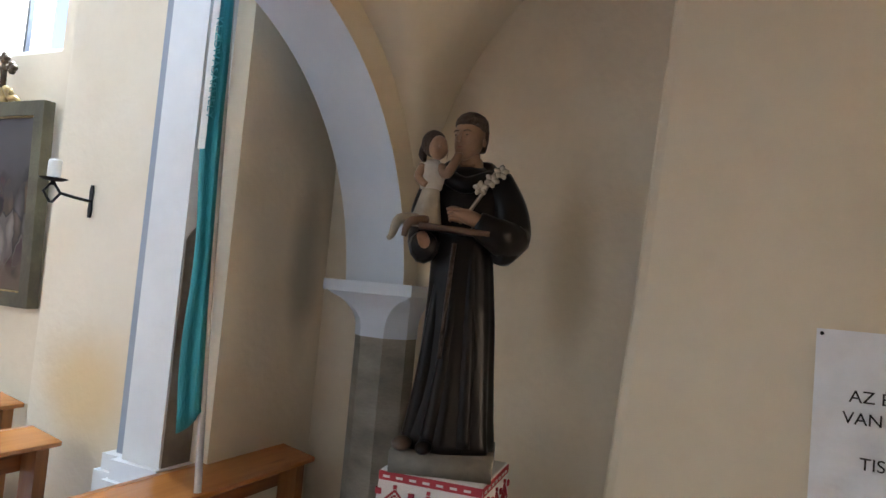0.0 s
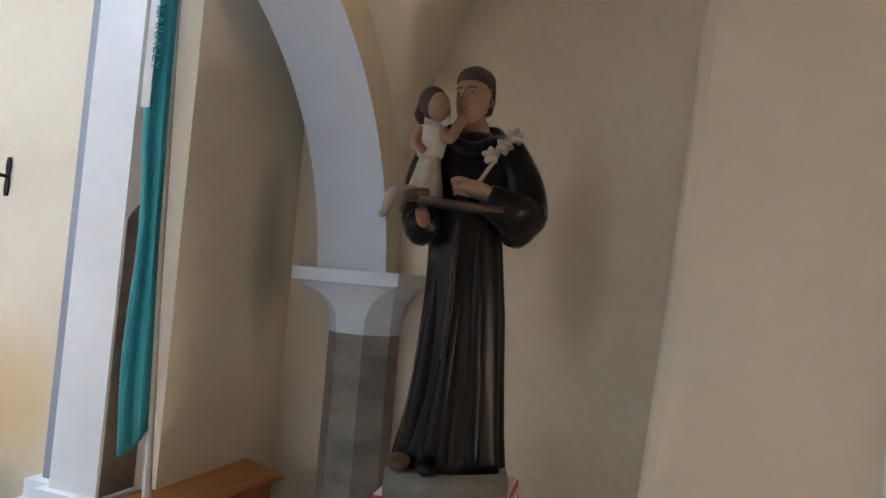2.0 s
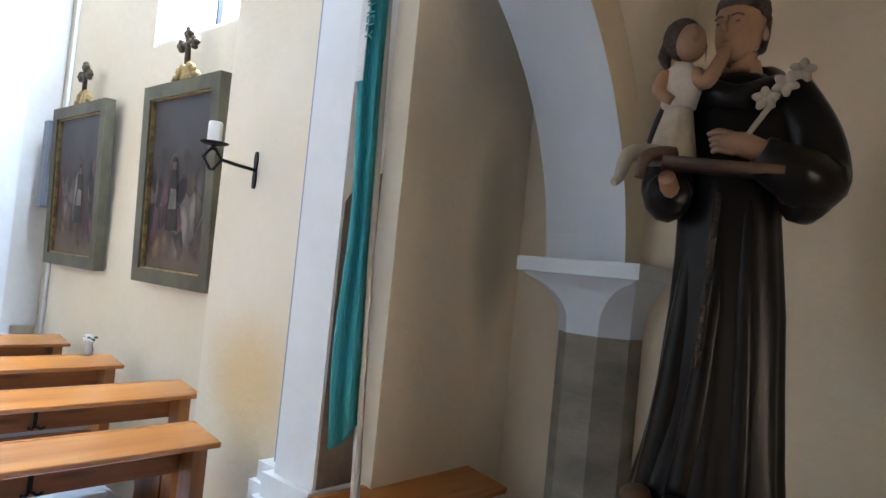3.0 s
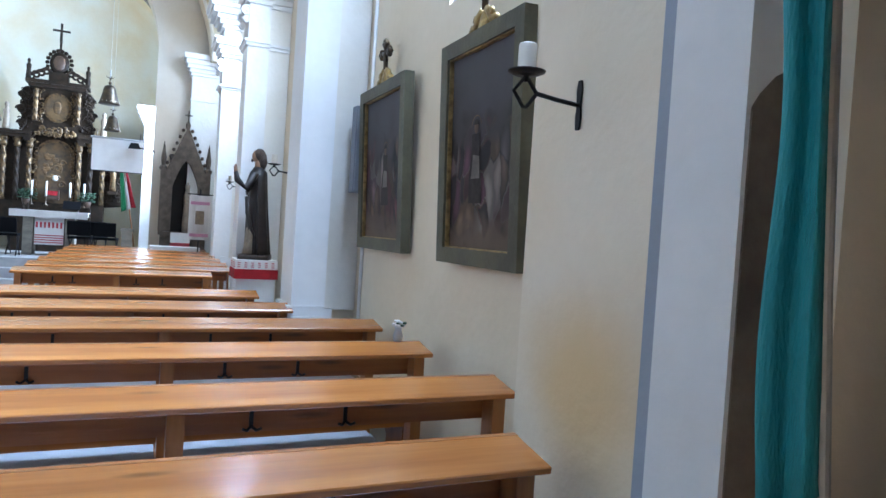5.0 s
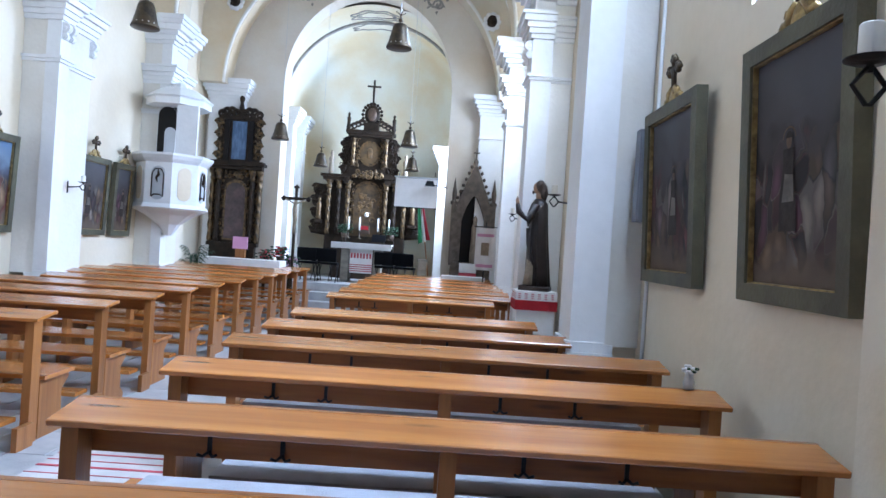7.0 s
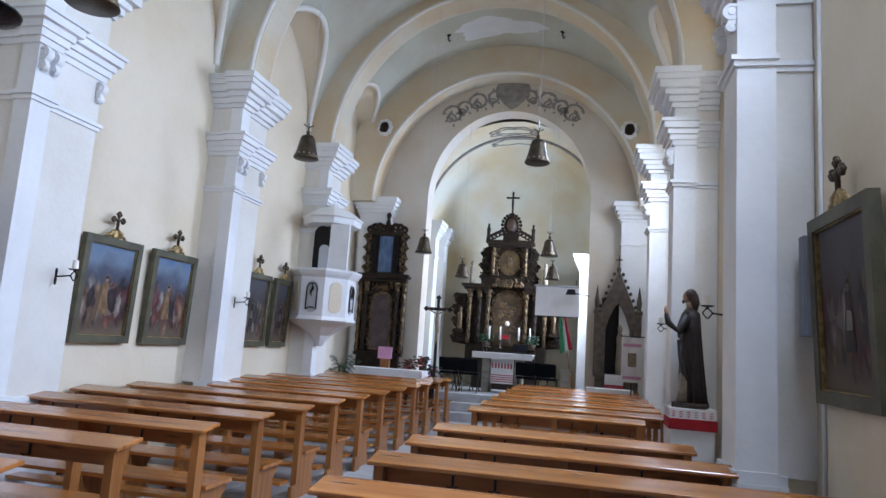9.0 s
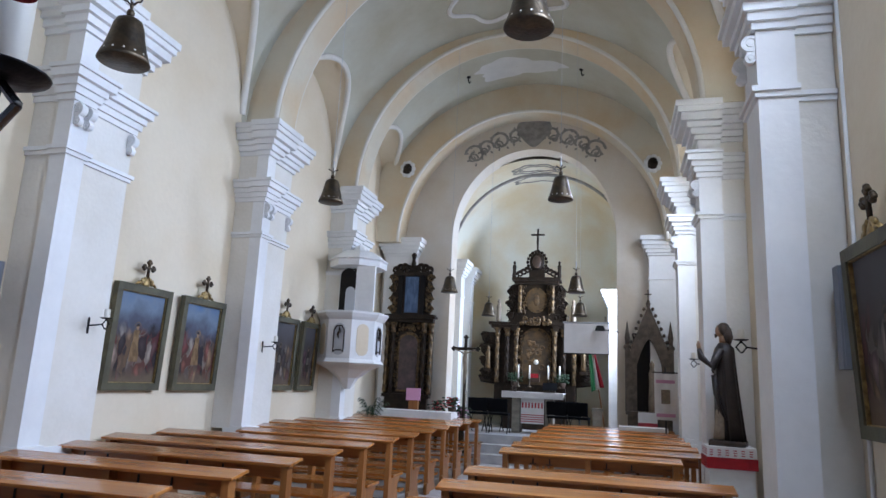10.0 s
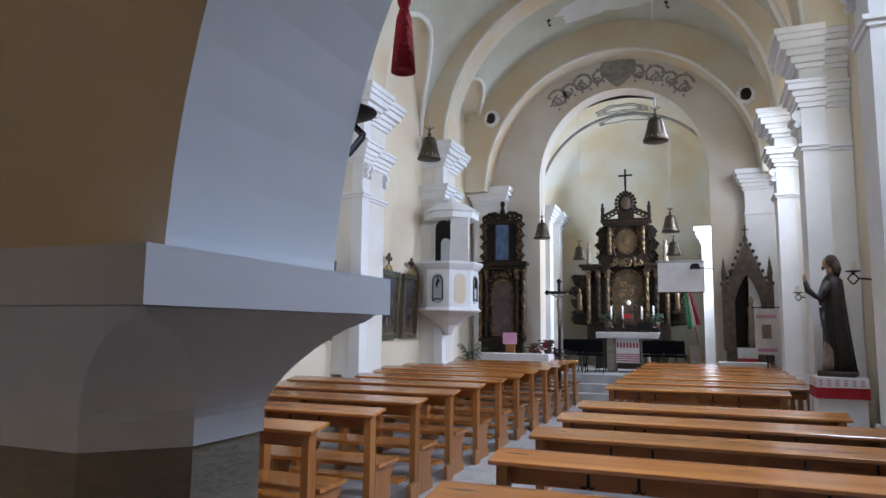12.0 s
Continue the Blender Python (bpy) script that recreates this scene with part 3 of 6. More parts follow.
PAPER = material("creased_white_paper", (0.84, 0.85, 0.90), 0.35, vary=0.05, scale=6, fine=9, bump=0.12)
INK = material("black_print", (0.02, 0.02, 0.025), 0.7)
RED = material("red_wool", (0.42, 0.012, 0.02), 0.8, vary=0.15, scale=10, fine=120, bump=0.15)
REDTHREAD = material("red_embroidery", (0.50, 0.055, 0.075), 0.8, vary=0.1, fine=160)
CLOTH = material("white_linen_cloth", (0.78, 0.76, 0.75), 0.85, vary=0.04, scale=5, fine=160, bump=0.08)
BRONZE = material("dark_bronze", (0.10, 0.075, 0.05), 0.38, metal=0.85, vary=0.2, scale=10, second=(0.06, 0.05, 0.04))
DARKWOOD = material("black_brown_carved_wood", (0.020, 0.014, 0.010), 0.5, vary=0.25, scale=9, fine=50, second=(0.034, 0.022, 0.014), spec=0.14)
PALEGREY = material("pale_grey_plastic", (0.50, 0.52, 0.55), 0.5, vary=0.04)
DARKCLOTH = material("black_chair_cloth", (0.006, 0.006, 0.007), 0.95, vary=0.1, spec=0.08)
ORNAMENT = material("grey_wall_painting", (0.33, 0.31, 0.29), 0.9, vary=0.15, scale=8)
PINK = material("pink_cloth", (0.62, 0.30, 0.45), 0.8, vary=0.05)
LEAFGREEN = material("dark_leaf", (0.03, 0.07, 0.03), 0.6, vary=0.3, scale=20)
STOCKRED = material("flag_red", (0.55, 0.03, 0.05), 0.8)
STOCKGREEN = material("flag_green", (0.03, 0.25, 0.10), 0.8)
RUG = material("woven_rug_cloth", (0.60, 0.55, 0.53), 0.95, vary=0.1, fine=120)


def canvas_material(name, bands, robes, seed, crowd=0.70):
    """An old oil painting: bands of sky, hills and earth, and a crowd of brushed robe colours."""
    m = bpy.data.materials.new(name)
    m.use_nodes = True
    n, l = m.node_tree.nodes, m.node_tree.links
    b = n["Principled BSDF"]
    b.inputs["Roughness"].default_value = 0.6
    b.inputs["Specular IOR Level"].default_value = 0.2
    tc, sep, wob, shift = n.new("ShaderNodeTexCoord"), n.new("ShaderNodeSeparateXYZ"), n.new("ShaderNodeTexNoise"), n.new("ShaderNodeMapping")
    shift.inputs["Location"].default_value = (seed * 3.7, 0, seed * 1.3)
    l.new(tc.outputs["Object"], sep.inputs[0])
    l.new(tc.outputs["Object"], shift.inputs["Vector"])
    wob.inputs["Scale"].default_value, wob.inputs["Detail"].default_value = 3.2, 6
    l.new(shift.outputs[0], wob.inputs["Vector"])
    high = n.new("ShaderNodeMath")
    high.operation = "MULTIPLY_ADD"
    high.inputs[1].default_value = 0.7
    l.new(wob.outputs["Fac"], high.inputs[0])
    l.new(sep.outputs["Z"], high.inputs[2])
    span = n.new("ShaderNodeMapRange")
    span.inputs["From Min"].default_value, span.inputs["From Max"].default_value = 0.38, 1.60
    l.new(high.outputs[0], span.inputs["Value"])
    ramp = n.new("ShaderNodeValToRGB")
    for k, c in enumerate(bands):
        e = ramp.color_ramp.elements[k] if k < 2 else ramp.color_ramp.elements.new(k / (len(bands) - 1))
        e.position, e.color = k / (len(bands) - 1), (*c, 1)
    l.new(span.outputs[0], ramp.inputs[0])
    # brushed cells, bent by noise and drawn out upwards, stand for the figures' robes
    bend = n.new("ShaderNodeVectorMath")
    bend.operation = "MULTIPLY_ADD"
    bend.inputs[1].default_value = (0.22, 0.0, 0.30)
    l.new(wob.outputs["Color"], bend.inputs[0])
    l.new(shift.outputs[0], bend.inputs[2])
    tall = n.new("ShaderNodeMapping")
    tall.inputs["Scale"].default_value = (1.0, 0.0, 0.42)
    l.new(bend.outputs[0], tall.inputs["Vector"])
    cell = n.new("ShaderNodeTexVoronoi")
    cell.feature = "SMOOTH_F1"
    cell.inputs["Scale"].default_value, cell.inputs["Smoothness"].default_value = 11.0, 0.2
    l.new(tall.outputs[0], cell.inputs["Vector"])
    pick = n.new("ShaderNodeSeparateColor")
    l.new(cell.outputs["Color"], pick.inputs[0])
    dye = n.new("ShaderNodeValToRGB")
    for k, c in enumerate(robes):
        e = dye.color_ramp.elements[k] if k < 2 else dye.color_ramp.elements.new(0.12 + 0.76 * k / (len(robes) - 1))
        e.position, e.color = 0.12 + 0.76 * k / (len(robes) - 1), (*c, 1)
    l.new(pick.outputs[0], dye.inputs[0])
    fold = n.new("ShaderNodeMapRange")
    fold.inputs["From Max"].default_value = 0.55
    fold.inputs["To Min"].default_value, fold.inputs["To Max"].default_value = 1.5, 0.45
    l.new(cell.outputs["Distance"], fold.inputs["Value"])
    shade = n.new("ShaderNodeMix")
    shade.data_type, shade.blend_type = "RGBA", "MULTIPLY"
    shade.inputs[0].default_value = 1.0
    l.new(dye.outputs[0], shade.inputs[6])
    l.new(fold.outputs[0], shade.inputs[7])
    line = n.new("ShaderNodeTexNoise")
    line.inputs["Scale"].default_value, line.inputs["Detail"].default_value = 5.5, 2
    l.new(shift.outputs[0], line.inputs["Vector"])
    edge = n.new("ShaderNodeMath")
    edge.operation = "MULTIPLY_ADD"
    edge.inputs[1].default_value = 0.55
    l.new(line.outputs["Fac"], edge.inputs[0])
    l.new(sep.outputs["Z"], edge.inputs[2])
    top = n.new("ShaderNodeMapRange")
    top.inputs["From Min"].default_value, top.inputs["From Max"].default_value = crowd + 0.20, crowd + 0.34
    top.inputs["To Min"].default_value, top.inputs["To Max"].default_value = 0.9, 0.0
    l.new(edge.outputs[0], top.inputs["Value"])
    foot = n.new("ShaderNodeMapRange")
    foot.inputs["From Min"].default_value, foot.inputs["From Max"].default_value = 0.44, 0.56
    l.new(edge.outputs[0], foot.inputs["Value"])
    both = n.new("ShaderNodeMath")
    both.operation = "MULTIPLY"
    l.new(top.outputs[0], both.inputs[0])
    l.new(foot.outputs[0], both.inputs[1])
    mix = n.new("ShaderNodeMix")
    mix.data_type = "RGBA"
    l.new(both.outputs[0], mix.inputs[0])
    l.new(ramp.outputs[0], mix.inputs[6])
    l.new(shade.outputs[2], mix.inputs[7])
    l.new(mix.outputs[2], b.inputs["Base Color"])
    return m


SKY_BANDS = ((0.15, 0.11, 0.07), (0.10, 0.07, 0.055), (0.06, 0.055, 0.06), (0.075, 0.085, 0.12), (0.16, 0.21, 0.28), (0.075, 0.16, 0.31))
DIM_BANDS = ((0.14, 0.10, 0.07), (0.08, 0.058, 0.048), (0.055, 0.046, 0.046), (0.075, 0.070, 0.075), (0.085, 0.082, 0.092))
SKY_ROBES = ((0.04, 0.032, 0.035), (0.24, 0.04, 0.035), (0.09, 0.07, 0.07), (0.36, 0.22, 0.12), (0.05, 0.045, 0.06), (0.46, 0.39, 0.33), (0.22, 0.08, 0.06))
DIM_ROBES = ((0.03, 0.025, 0.027), (0.15, 0.055, 0.06), (0.05, 0.04, 0.045), (0.19, 0.125, 0.075), (0.04, 0.036, 0.045), (0.27, 0.235, 0.20), (0.11, 0.05, 0.07))
OILS = [material("oil_" + k, c, 0.65, vary=0.3, scale=14, fine=40, spec=0.2, second=tuple(v * 0.6 for v in c)) for k, c in
        (("crimson", (0.17, 0.045, 0.042)), ("violet", (0.10, 0.055, 0.075)), ("white", (0.34, 0.30, 0.26)), ("ochre", (0.24, 0.15, 0.075)), ("flesh", (0.34, 0.22, 0.145)), ("umber", (0.05, 0.035, 0.03)), ("slate", (0.10, 0.10, 0.12)))]
OILS_DIM = [material("dim_oil_" + k, c, 0.6, vary=0.35, scale=9, fine=30, spec=0.2, second=tuple(v * 0.55 for v in c)) for k, c in
            (("crimson", (0.11, 0.04, 0.045)), ("violet", (0.075, 0.045, 0.06)), ("white", (0.20, 0.18, 0.155)), ("ochre", (0.15, 0.10, 0.06)), ("flesh", (0.19, 0.125, 0.085)), ("umber", (0.04, 0.03, 0.026)), ("slate", (0.07, 0.065, 0.07)))]

# ---- pictures of the stations ----
def picture(y0, y1, z0, z1, side, seed, sky):
    """A framed oil painting on a side wall; local x runs along the wall, local -y faces the nave."""
    rnd = random.Random(seed)
    w, h = y1 - y0, z1 - z0
    x = RW if side > 0 else LW
    ob = thing("framed_painting", "oil painting in a grey-green wooden frame with a gilt cross crest", "painting", "stations of the cross")
    f, d = 0.085, 0.07
    for nm, dims in (("frame_rail", (0, w, -d, 0, 0, f)), ("frame_rail", (0, w, -d, 0, h - f, h)), ("frame_stile", (0, f, -d, 0, f, h - f)), ("frame_stile", (w - f, w, -d, 0, f, h - f))):
        part(nm, boxes(dims), DRABGREEN, ob, bevel=0.012)
    bm = boxes((f, w - f, -d + 0.015, -0.03, f, f + 0.007), (f, w - f, -d + 0.015, -0.03, h - f - 0.007, h - f), (f, f + 0.007, -d + 0.015, -0.03, f + 0.007, h - f - 0.007), (w - f - 0.007, w - f, -d + 0.015, -0.03, f + 0.007, h - f - 0.007))
    part("gilt_slip", bm, GILT, ob, "thin gilt inner edge")
    oil = canvas_material("sky_oil_painting" if sky else "dim_oil_painting", SKY_BANDS if sky else DIM_BANDS, SKY_ROBES if sky else DIM_ROBES, seed)
    c = part("canvas", boxes((f, w - f, -0.028, -0.01, f, h - f)), oil, ob, "oil painting of robed figures under a blue sky" if sky else "dim oil painting of robed figures")
    bm = bmesh.new()
    def flat(pts, mi, lift):
        vs = [bm.verts.new((min(w - f - 0.004, max(f + 0.004, px)), -0.0285 - lift, pz)) for px, pz in pts]
        bm.faces.new(vs).material_index = mi
    # one central haloed figure stands out of the crowd
    mx = w * rnd.uniform(0.42, 0.55)
    t0, t1 = f + 0.20 * h, f + 0.50 * h
    robe_l = [(mx - 0.055 - 0.016 * math.sin(6 * t) * t - 0.02 * (1 - t), t0 + (t1 - t0) * t) for t in [j / 9 for j in range(10)]]
    robe_r = [(mx + 0.050 + 0.014 * math.sin(5 * t + 1) + 0.015 * (1 - t), t0 + (t1 - t0) * t) for t in [j / 9 for j in range(10)]]
    flat(robe_l + robe_r[::-1], 3 if sky else 5, 0.0052)
    if not sky:
        flat([(mx - 0.05, t0 + 0.13), (mx + 0.05, t0 + 0.13), (mx + 0.04, t1 - 0.12), (mx - 0.03, t1 - 0.11)], 2, 0.0056)
    flat([(mx + 0.024 * math.cos(t), t1 + 0.032 + 0.034 * math.sin(t)) for t in [2 * math.pi * j / 14 for j in range(14)]], 4, 0.0056)
    flat([(mx + 0.028 * math.cos(t), t1 + 0.046 + 0.030 * math.sin(t)) for t in [math.pi * j / 9 for j in range(10)]], 5, 0.006)
    for j in range(14):
        a, b = math.pi * (0.02 + 0.96 * j / 14), math.pi * (0.02 + 0.96 * (j + 1) / 14)
        flat([(mx + r * math.cos(t), t1 + 0.04 + r * math.sin(t)) for r, t in ((0.050, a), (0.050, b), (0.057, b), (0.057, a))], 3, 0.0048)
    part("painted_scene", bm, OILS if sky else OILS_DIM, c, "painted central haloed figure")["kind"] = "stuff"
    bm = bmesh.new()
    mid = w / 2
    lathe(bm, [(0.05, 0), (0.06, 0.02), (0.045, 0.06), (0.025, 0.09), (0.012, 0.11)], 12, at=(mid, 0, h), m=Matrix.Translation((0, -0.035, 0)) @ Matrix.Diagonal((1, 0.4, 1, 1)))
    for s in (-1, 1):
        tube(bm, [(mid + s * 0.17, -0.035, h + 0.008), (mid + s * 0.13, -0.035, h + 0.035), (mid + s * 0.09, -0.035, h + 0.03), (mid + s * 0.06, -0.035, h + 0.075), (mid + s * 0.025, -0.035, h + 0.10)], [0.012, 0.018, 0.022, 0.024, 0.018], 8)
        tube(bm, [(mid + s * 0.085, -0.04, h + 0.085), (mid + s * 0.10, -0.04, h + 0.06), (mid + s * 0.075, -0.04, h + 0.05)], 0.014, 8)
    part("gilt_crest", bm, GILT, ob, "gilt scrolled crest", smooth=True)
    bm = bmesh.new()
    cz = h + 0.20
    for a, b in (((mid, cz - 0.10), (mid, cz + 0.085)), ((mid - 0.078, cz + 0.02), (mid + 0.078, cz + 0.02))):
        tube(bm, [(a[0], -0.035, a[1]), (b[0], -0.035, b[1])], 0.018, 8)
    for px, pz in ((mid, cz + 0.085), (mid - 0.078, cz + 0.02), (mid + 0.078, cz + 0.02)):
        for dx, dz in ((0, 0.02), (0.02, 0), (-0.02, 0), (0, -0.02)):
            ball(bm, (px + dx, -0.035, pz + dz), 0.022, n=6)
    part("cross", bm, BRONZE, ob, "dark bronze cross with trefoil ends", smooth=True)
    ob.matrix_world = (pose(x - 0.004, y1, z0, 0, 0, -90) if side > 0 else pose(x + 0.004, y0, z0, 0, 0, 90)) @ pose(0, -0.012, 0, 2.2, 0, 0)
    return ob


picture(5.86, 6.78, 1.39, 2.61, 1, 1, False)
picture(7.38, 8.38, 1.40, 2.61, 1, 2, False)
for i, (a, b) in enumerate(((7.05, 8.02), (9.70, 10.66), (10.91, 11.86), (13.25, 14.18), (14.36, 15.02))):
    picture(a, b, 1.37, 2.58, -1, 11 + i, i < 3)


# ---- iron candle brackets ----
def candle_bracket(x, y, z, turn, candle=0.115, twist=False):
    """Local -y points away from the wall."""
    ob = thing("candle_bracket", "black wrought-iron wall bracket with drip plate and thick white candle", "candle holder", "wall candles", at=(x, y, z), turn=turn)
    bm = bmesh.new()
    rings(bm, [[(-0.012, yy, -0.105), (0.012, yy, -0.105), (0.018, yy, -0.05), (0.012, yy, 0), (0.018, yy, 0.06), (0.010, yy, 0.105), (-0.010, yy, 0.105), (-0.018, yy, 0.06), (-0.012, yy, 0), (-0.018, yy, -0.05)] for yy in (-0.003, -0.012)])
    part("wall_plate", bm, IRON, ob)
    bm = bmesh.new()
    tube(bm, [(0, -0.01, 0), (0, -0.12, 0.008), (0, -0.225, 0.02)] + ([(0.03, -0.255, 0.03), (0.055, -0.275, 0.04)] if twist else []), 0.010, 8)
    part("arm", bm, STEEL if twist else IRON, ob)
    bm = bmesh.new()
    a, b = (0.055, 0.0) if twist else (0.0, 0.055)
    metal_ = STEEL if twist else IRON
    top_, mid_, low_ = (0.078, 0.040, 0.0) if twist else (0.075, 0.018, -0.042)
    tube(bm, [(-a, -0.275 + b, mid_), (-0.3 * a, -0.275 + 0.15 * b, top_), (0.3 * a, -0.275 - 0.15 * b, top_), (a, -0.275 - b, mid_), (0.3 * a, -0.275 - 0.15 * b, low_), (-0.3 * a, -0.275 + 0.15 * b, low_), (-a, -0.275 + b, mid_)], 0.0085, 8)
    part("lozenge", bm, metal_, ob)
    bm = bmesh.new()
    lathe(bm, [(0.01, 0.06), (0.012, 0.085), (0.05, 0.088), (0.078, 0.10), (0.08, 0.104), (0.05, 0.095), (0.005, 0.092)], 24, at=(0, -0.275, 0))
    part("drip_plate", bm, IRON, ob, smooth=True)
    bm = bmesh.new()
    lathe(bm, [(0.037, 0.10), (0.038, 0.105), (0.0375, 0.10 + candle - 0.006), (0.034, 0.10 + candle), (0.012, 0.10 + candle - 0.006), (0.003, 0.10 + candle - 0.008)], 24, at=(0, -0.275, 0))
    part("candle", bm, WAX, ob, "thick white candle", smooth=True)
    ob.scale = (0.77, 0.77, 0.77)
    return ob


candle_bracket(XC + 3.20, 5.07, 1.995, -90)
for x, y, turn in ((XC + 3.20, 9.62, -90), (XC + 3.20, 13.30, -90), (XC - 3.16, 9.05, 90), (XC - 3.16, 12.50, 90)):
    candle_bracket(x, y, 2.02, turn)
candle_bracket(2.30, 3.883, 1.91, 180, candle=0.155, twist=True)

# ---- the saint in the niche ----
def robe(bm, secs, mi=0, n=36, folds=9, amp=0.05):
    """Cloth round an axis: sections (z, x, y, rx, ry), with folds that deepen towards the hem."""
    loops = []
    for j, (z, cx, cy, rx, ry) in enumerate(secs):
        t = 1 - j / (len(secs) - 1)
        lp = []
        for i in range(n):
            a = 2 * math.pi * i / n
            k = 1 + amp * t * (math.sin(folds * a + 0.6 * j * 0.3) + 0.5 * math.sin((folds + 4) * a + 1.3))
            lp.append((cx + rx * k * math.cos(a), cy + ry * k * math.sin(a), z))
        loops.append(lp)
    return rings(bm, loops, mi=mi)


def limb(bm, pts, r, n=12, mi=0, steps=5):
    """A tube along a smooth curve through the points."""
    P = [Vector(p) for p in pts]
    rs = list(r) if isinstance(r, (list, tuple)) else [r] * len(P)
    out, rad = [], []
    for k in range(len(P) - 1):
        a, b, c, d = P[max(k - 1, 0)], P[k], P[k + 1], P[min(k + 2, len(P) - 1)]
        for q in range(steps):
            t = q / steps
            out.append(0.5 * (2 * b + (c - a) * t + (2 * a - 5 * b + 4 * c - d) * t * t + (3 * b - a - 3 * c + d) * t ** 3))
            rad.append(rs[k] + (rs[k + 1] - rs[k]) * t)
    return tube(bm, out + [P[-1]], rad + [rs[-1]], max(n, 10), mi)


def friar_statue():
    """Facing local -y, feet at z = 0, 1.2 m tall."""
    bm = bmesh.new()
    box(bm, -0.17, 0.17, -0.15, 0.15, -0.075, 0.0, 8)
    robe(bm, [(0.0, 0.0, 0, 0.165, 0.128), (0.03, 0.0, 0, 0.160, 0.124), (0.10, 0.004, 0, 0.149, 0.116), (0.18, 0.008, 0, 0.140, 0.107), (0.27, 0.010, 0, 0.132, 0.10), (0.36, 0.010, 0, 0.127, 0.096), (0.45, 0.010, 0, 0.122, 0.092), (0.54, 0.006, 0, 0.114, 0.090), (0.62, 0, 0, 0.109, 0.088), (0.70, 0, 0, 0.110, 0.088), (0.77, 0, 0.003, 0.120, 0.091), (0.83, 0, 0.005, 0.127, 0.090), (0.875, 0, 0.008, 0.118, 0.084), (0.915, 0, 0.01, 0.090, 0.070), (0.945, 0, 0.005, 0.05, 0.045)], 0, 84, 7, 0.045)
    # two broad pleats down the front and a swelling over the advanced knee
    limb(bm, [(-0.050, -0.101, 0.03), (-0.030, -0.088, 0.22), (-0.012, -0.078, 0.45), (0.0, -0.074, 0.64)], [0.030, 0.027, 0.021, 0.010], 12, 0)
    limb(bm, [(0.062, -0.092, 0.02), (0.058, -0.080, 0.25), (0.046, -0.072, 0.5), (0.040, -0.070, 0.66)], [0.030, 0.025, 0.020, 0.010], 12, 0)
    limb(bm, [(-0.118, -0.054, 0.01), (-0.092, -0.052, 0.20), (-0.075, -0.048, 0.42), (-0.064, -0.044, 0.60)], [0.036, 0.034, 0.028, 0.014], 12, 0)
    limb(bm, [(-0.02, -0.10, 0.66), (-0.03, -0.118, 0.45), (-0.035, -0.125, 0.32)], 0.008, 6, 2)
    limb(bm, [(-0.082, -0.005, 0.918), (-0.058, -0.062, 0.895), (0, -0.098, 0.868), (0.058, -0.062, 0.895), (0.082, -0.005, 0.918), (0.062, 0.045, 0.955), (0, 0.062, 0.975), (-0.062, 0.045, 0.955), (-0.082, -0.005, 0.918)], 0.030, 14, 0)
    rings(bm, [[(rx * math.cos(2 * math.pi * q / 24), 0.002 + ry * math.sin(2 * math.pi * q / 24) - (0.012 if math.sin(2 * math.pi * q / 24) < -0.6 else 0), z - 0.018 * max(0, -math.sin(2 * math.pi * q / 24))) for q in range(24)] for z, rx, ry in ((0.865, 0.115, 0.085), (0.90, 0.098, 0.078), (0.935, 0.075, 0.064), (0.955, 0.052, 0.048))], mi=0)
    # viewer's right arm, bent across the chest, with hanging sleeve
    limb(bm, [(0.10, 0, 0.91), (0.155, -0.01, 0.80), (0.165, -0.03, 0.70), (0.12, -0.11, 0.70), (0.05, -0.135, 0.735)], [0.055, 0.062, 0.072, 0.060, 0.042], 12, 0)
    limb(bm, [(0.16, -0.02, 0.72), (0.155, -0.05, 0.66), (0.12, -0.09, 0.64)], [0.06, 0.05, 0.03], 10, 0)
    limb(bm, [(0.07, -0.135, 0.735), (0.02, -0.148, 0.752), (-0.01, -0.152, 0.758), (-0.03, -0.150, 0.762)], [0.024, 0.027, 0.020, 0.010], 10, 1)
    for k in range(4):
        limb(bm, [(0.005, -0.150, 0.770 - 0.012 * k), (-0.028, -0.158, 0.778 - 0.013 * k), (-0.050 + 0.004 * k, -0.152, 0.772 - 0.013 * k)], [0.009, 0.0075, 0.005], 6, 1)
    # viewer's left arm, holding the book
    limb(bm, [(-0.10, 0, 0.91), (-0.135, -0.02, 0.78), (-0.13, -0.06, 0.66), (-0.12, -0.13, 0.65)], [0.052, 0.056, 0.058, 0.042], 12, 0)
    limb(bm, [(-0.12, -0.12, 0.655), (-0.125, -0.165, 0.675)], [0.022, 0.018], 8, 1)
    box(bm, -0.19, 0.045, -0.185, -0.085, 0.69, 0.708, 5, pose(0, 0, 0, 0, 3, 6))
    # neck, head, tonsure
    n0 = len(bm.verts)
    limb(bm, [(0, 0.01, 0.94), (-0.002, 0.0, 1.0), (-0.004, -0.008, 1.06)], [0.044, 0.038, 0.038], 14, 1)
    head = [(1.030, -0.052, 0.012, 0.012), (1.037, -0.048, 0.024, 0.026), (1.052, -0.036, 0.037, 0.043), (1.075, -0.024, 0.047, 0.058), (1.10, -0.016, 0.052, 0.066), (1.125, -0.013, 0.0535, 0.068), (1.15, -0.010, 0.054, 0.067), (1.175, -0.006, 0.049, 0.060), (1.195, -0.003, 0.033, 0.042), (1.203, 0, 0.01, 0.012)]
    rings(bm, [[(-0.004 + rx * math.cos(2 * math.pi * i / 20), cy + ry * math.sin(2 * math.pi * i / 20), z) for i in range(20)] for z, cy, rx, ry in [(z_, c_, x_ * 0.93, y_) for z_, c_, x_, y_ in head]], mi=1)
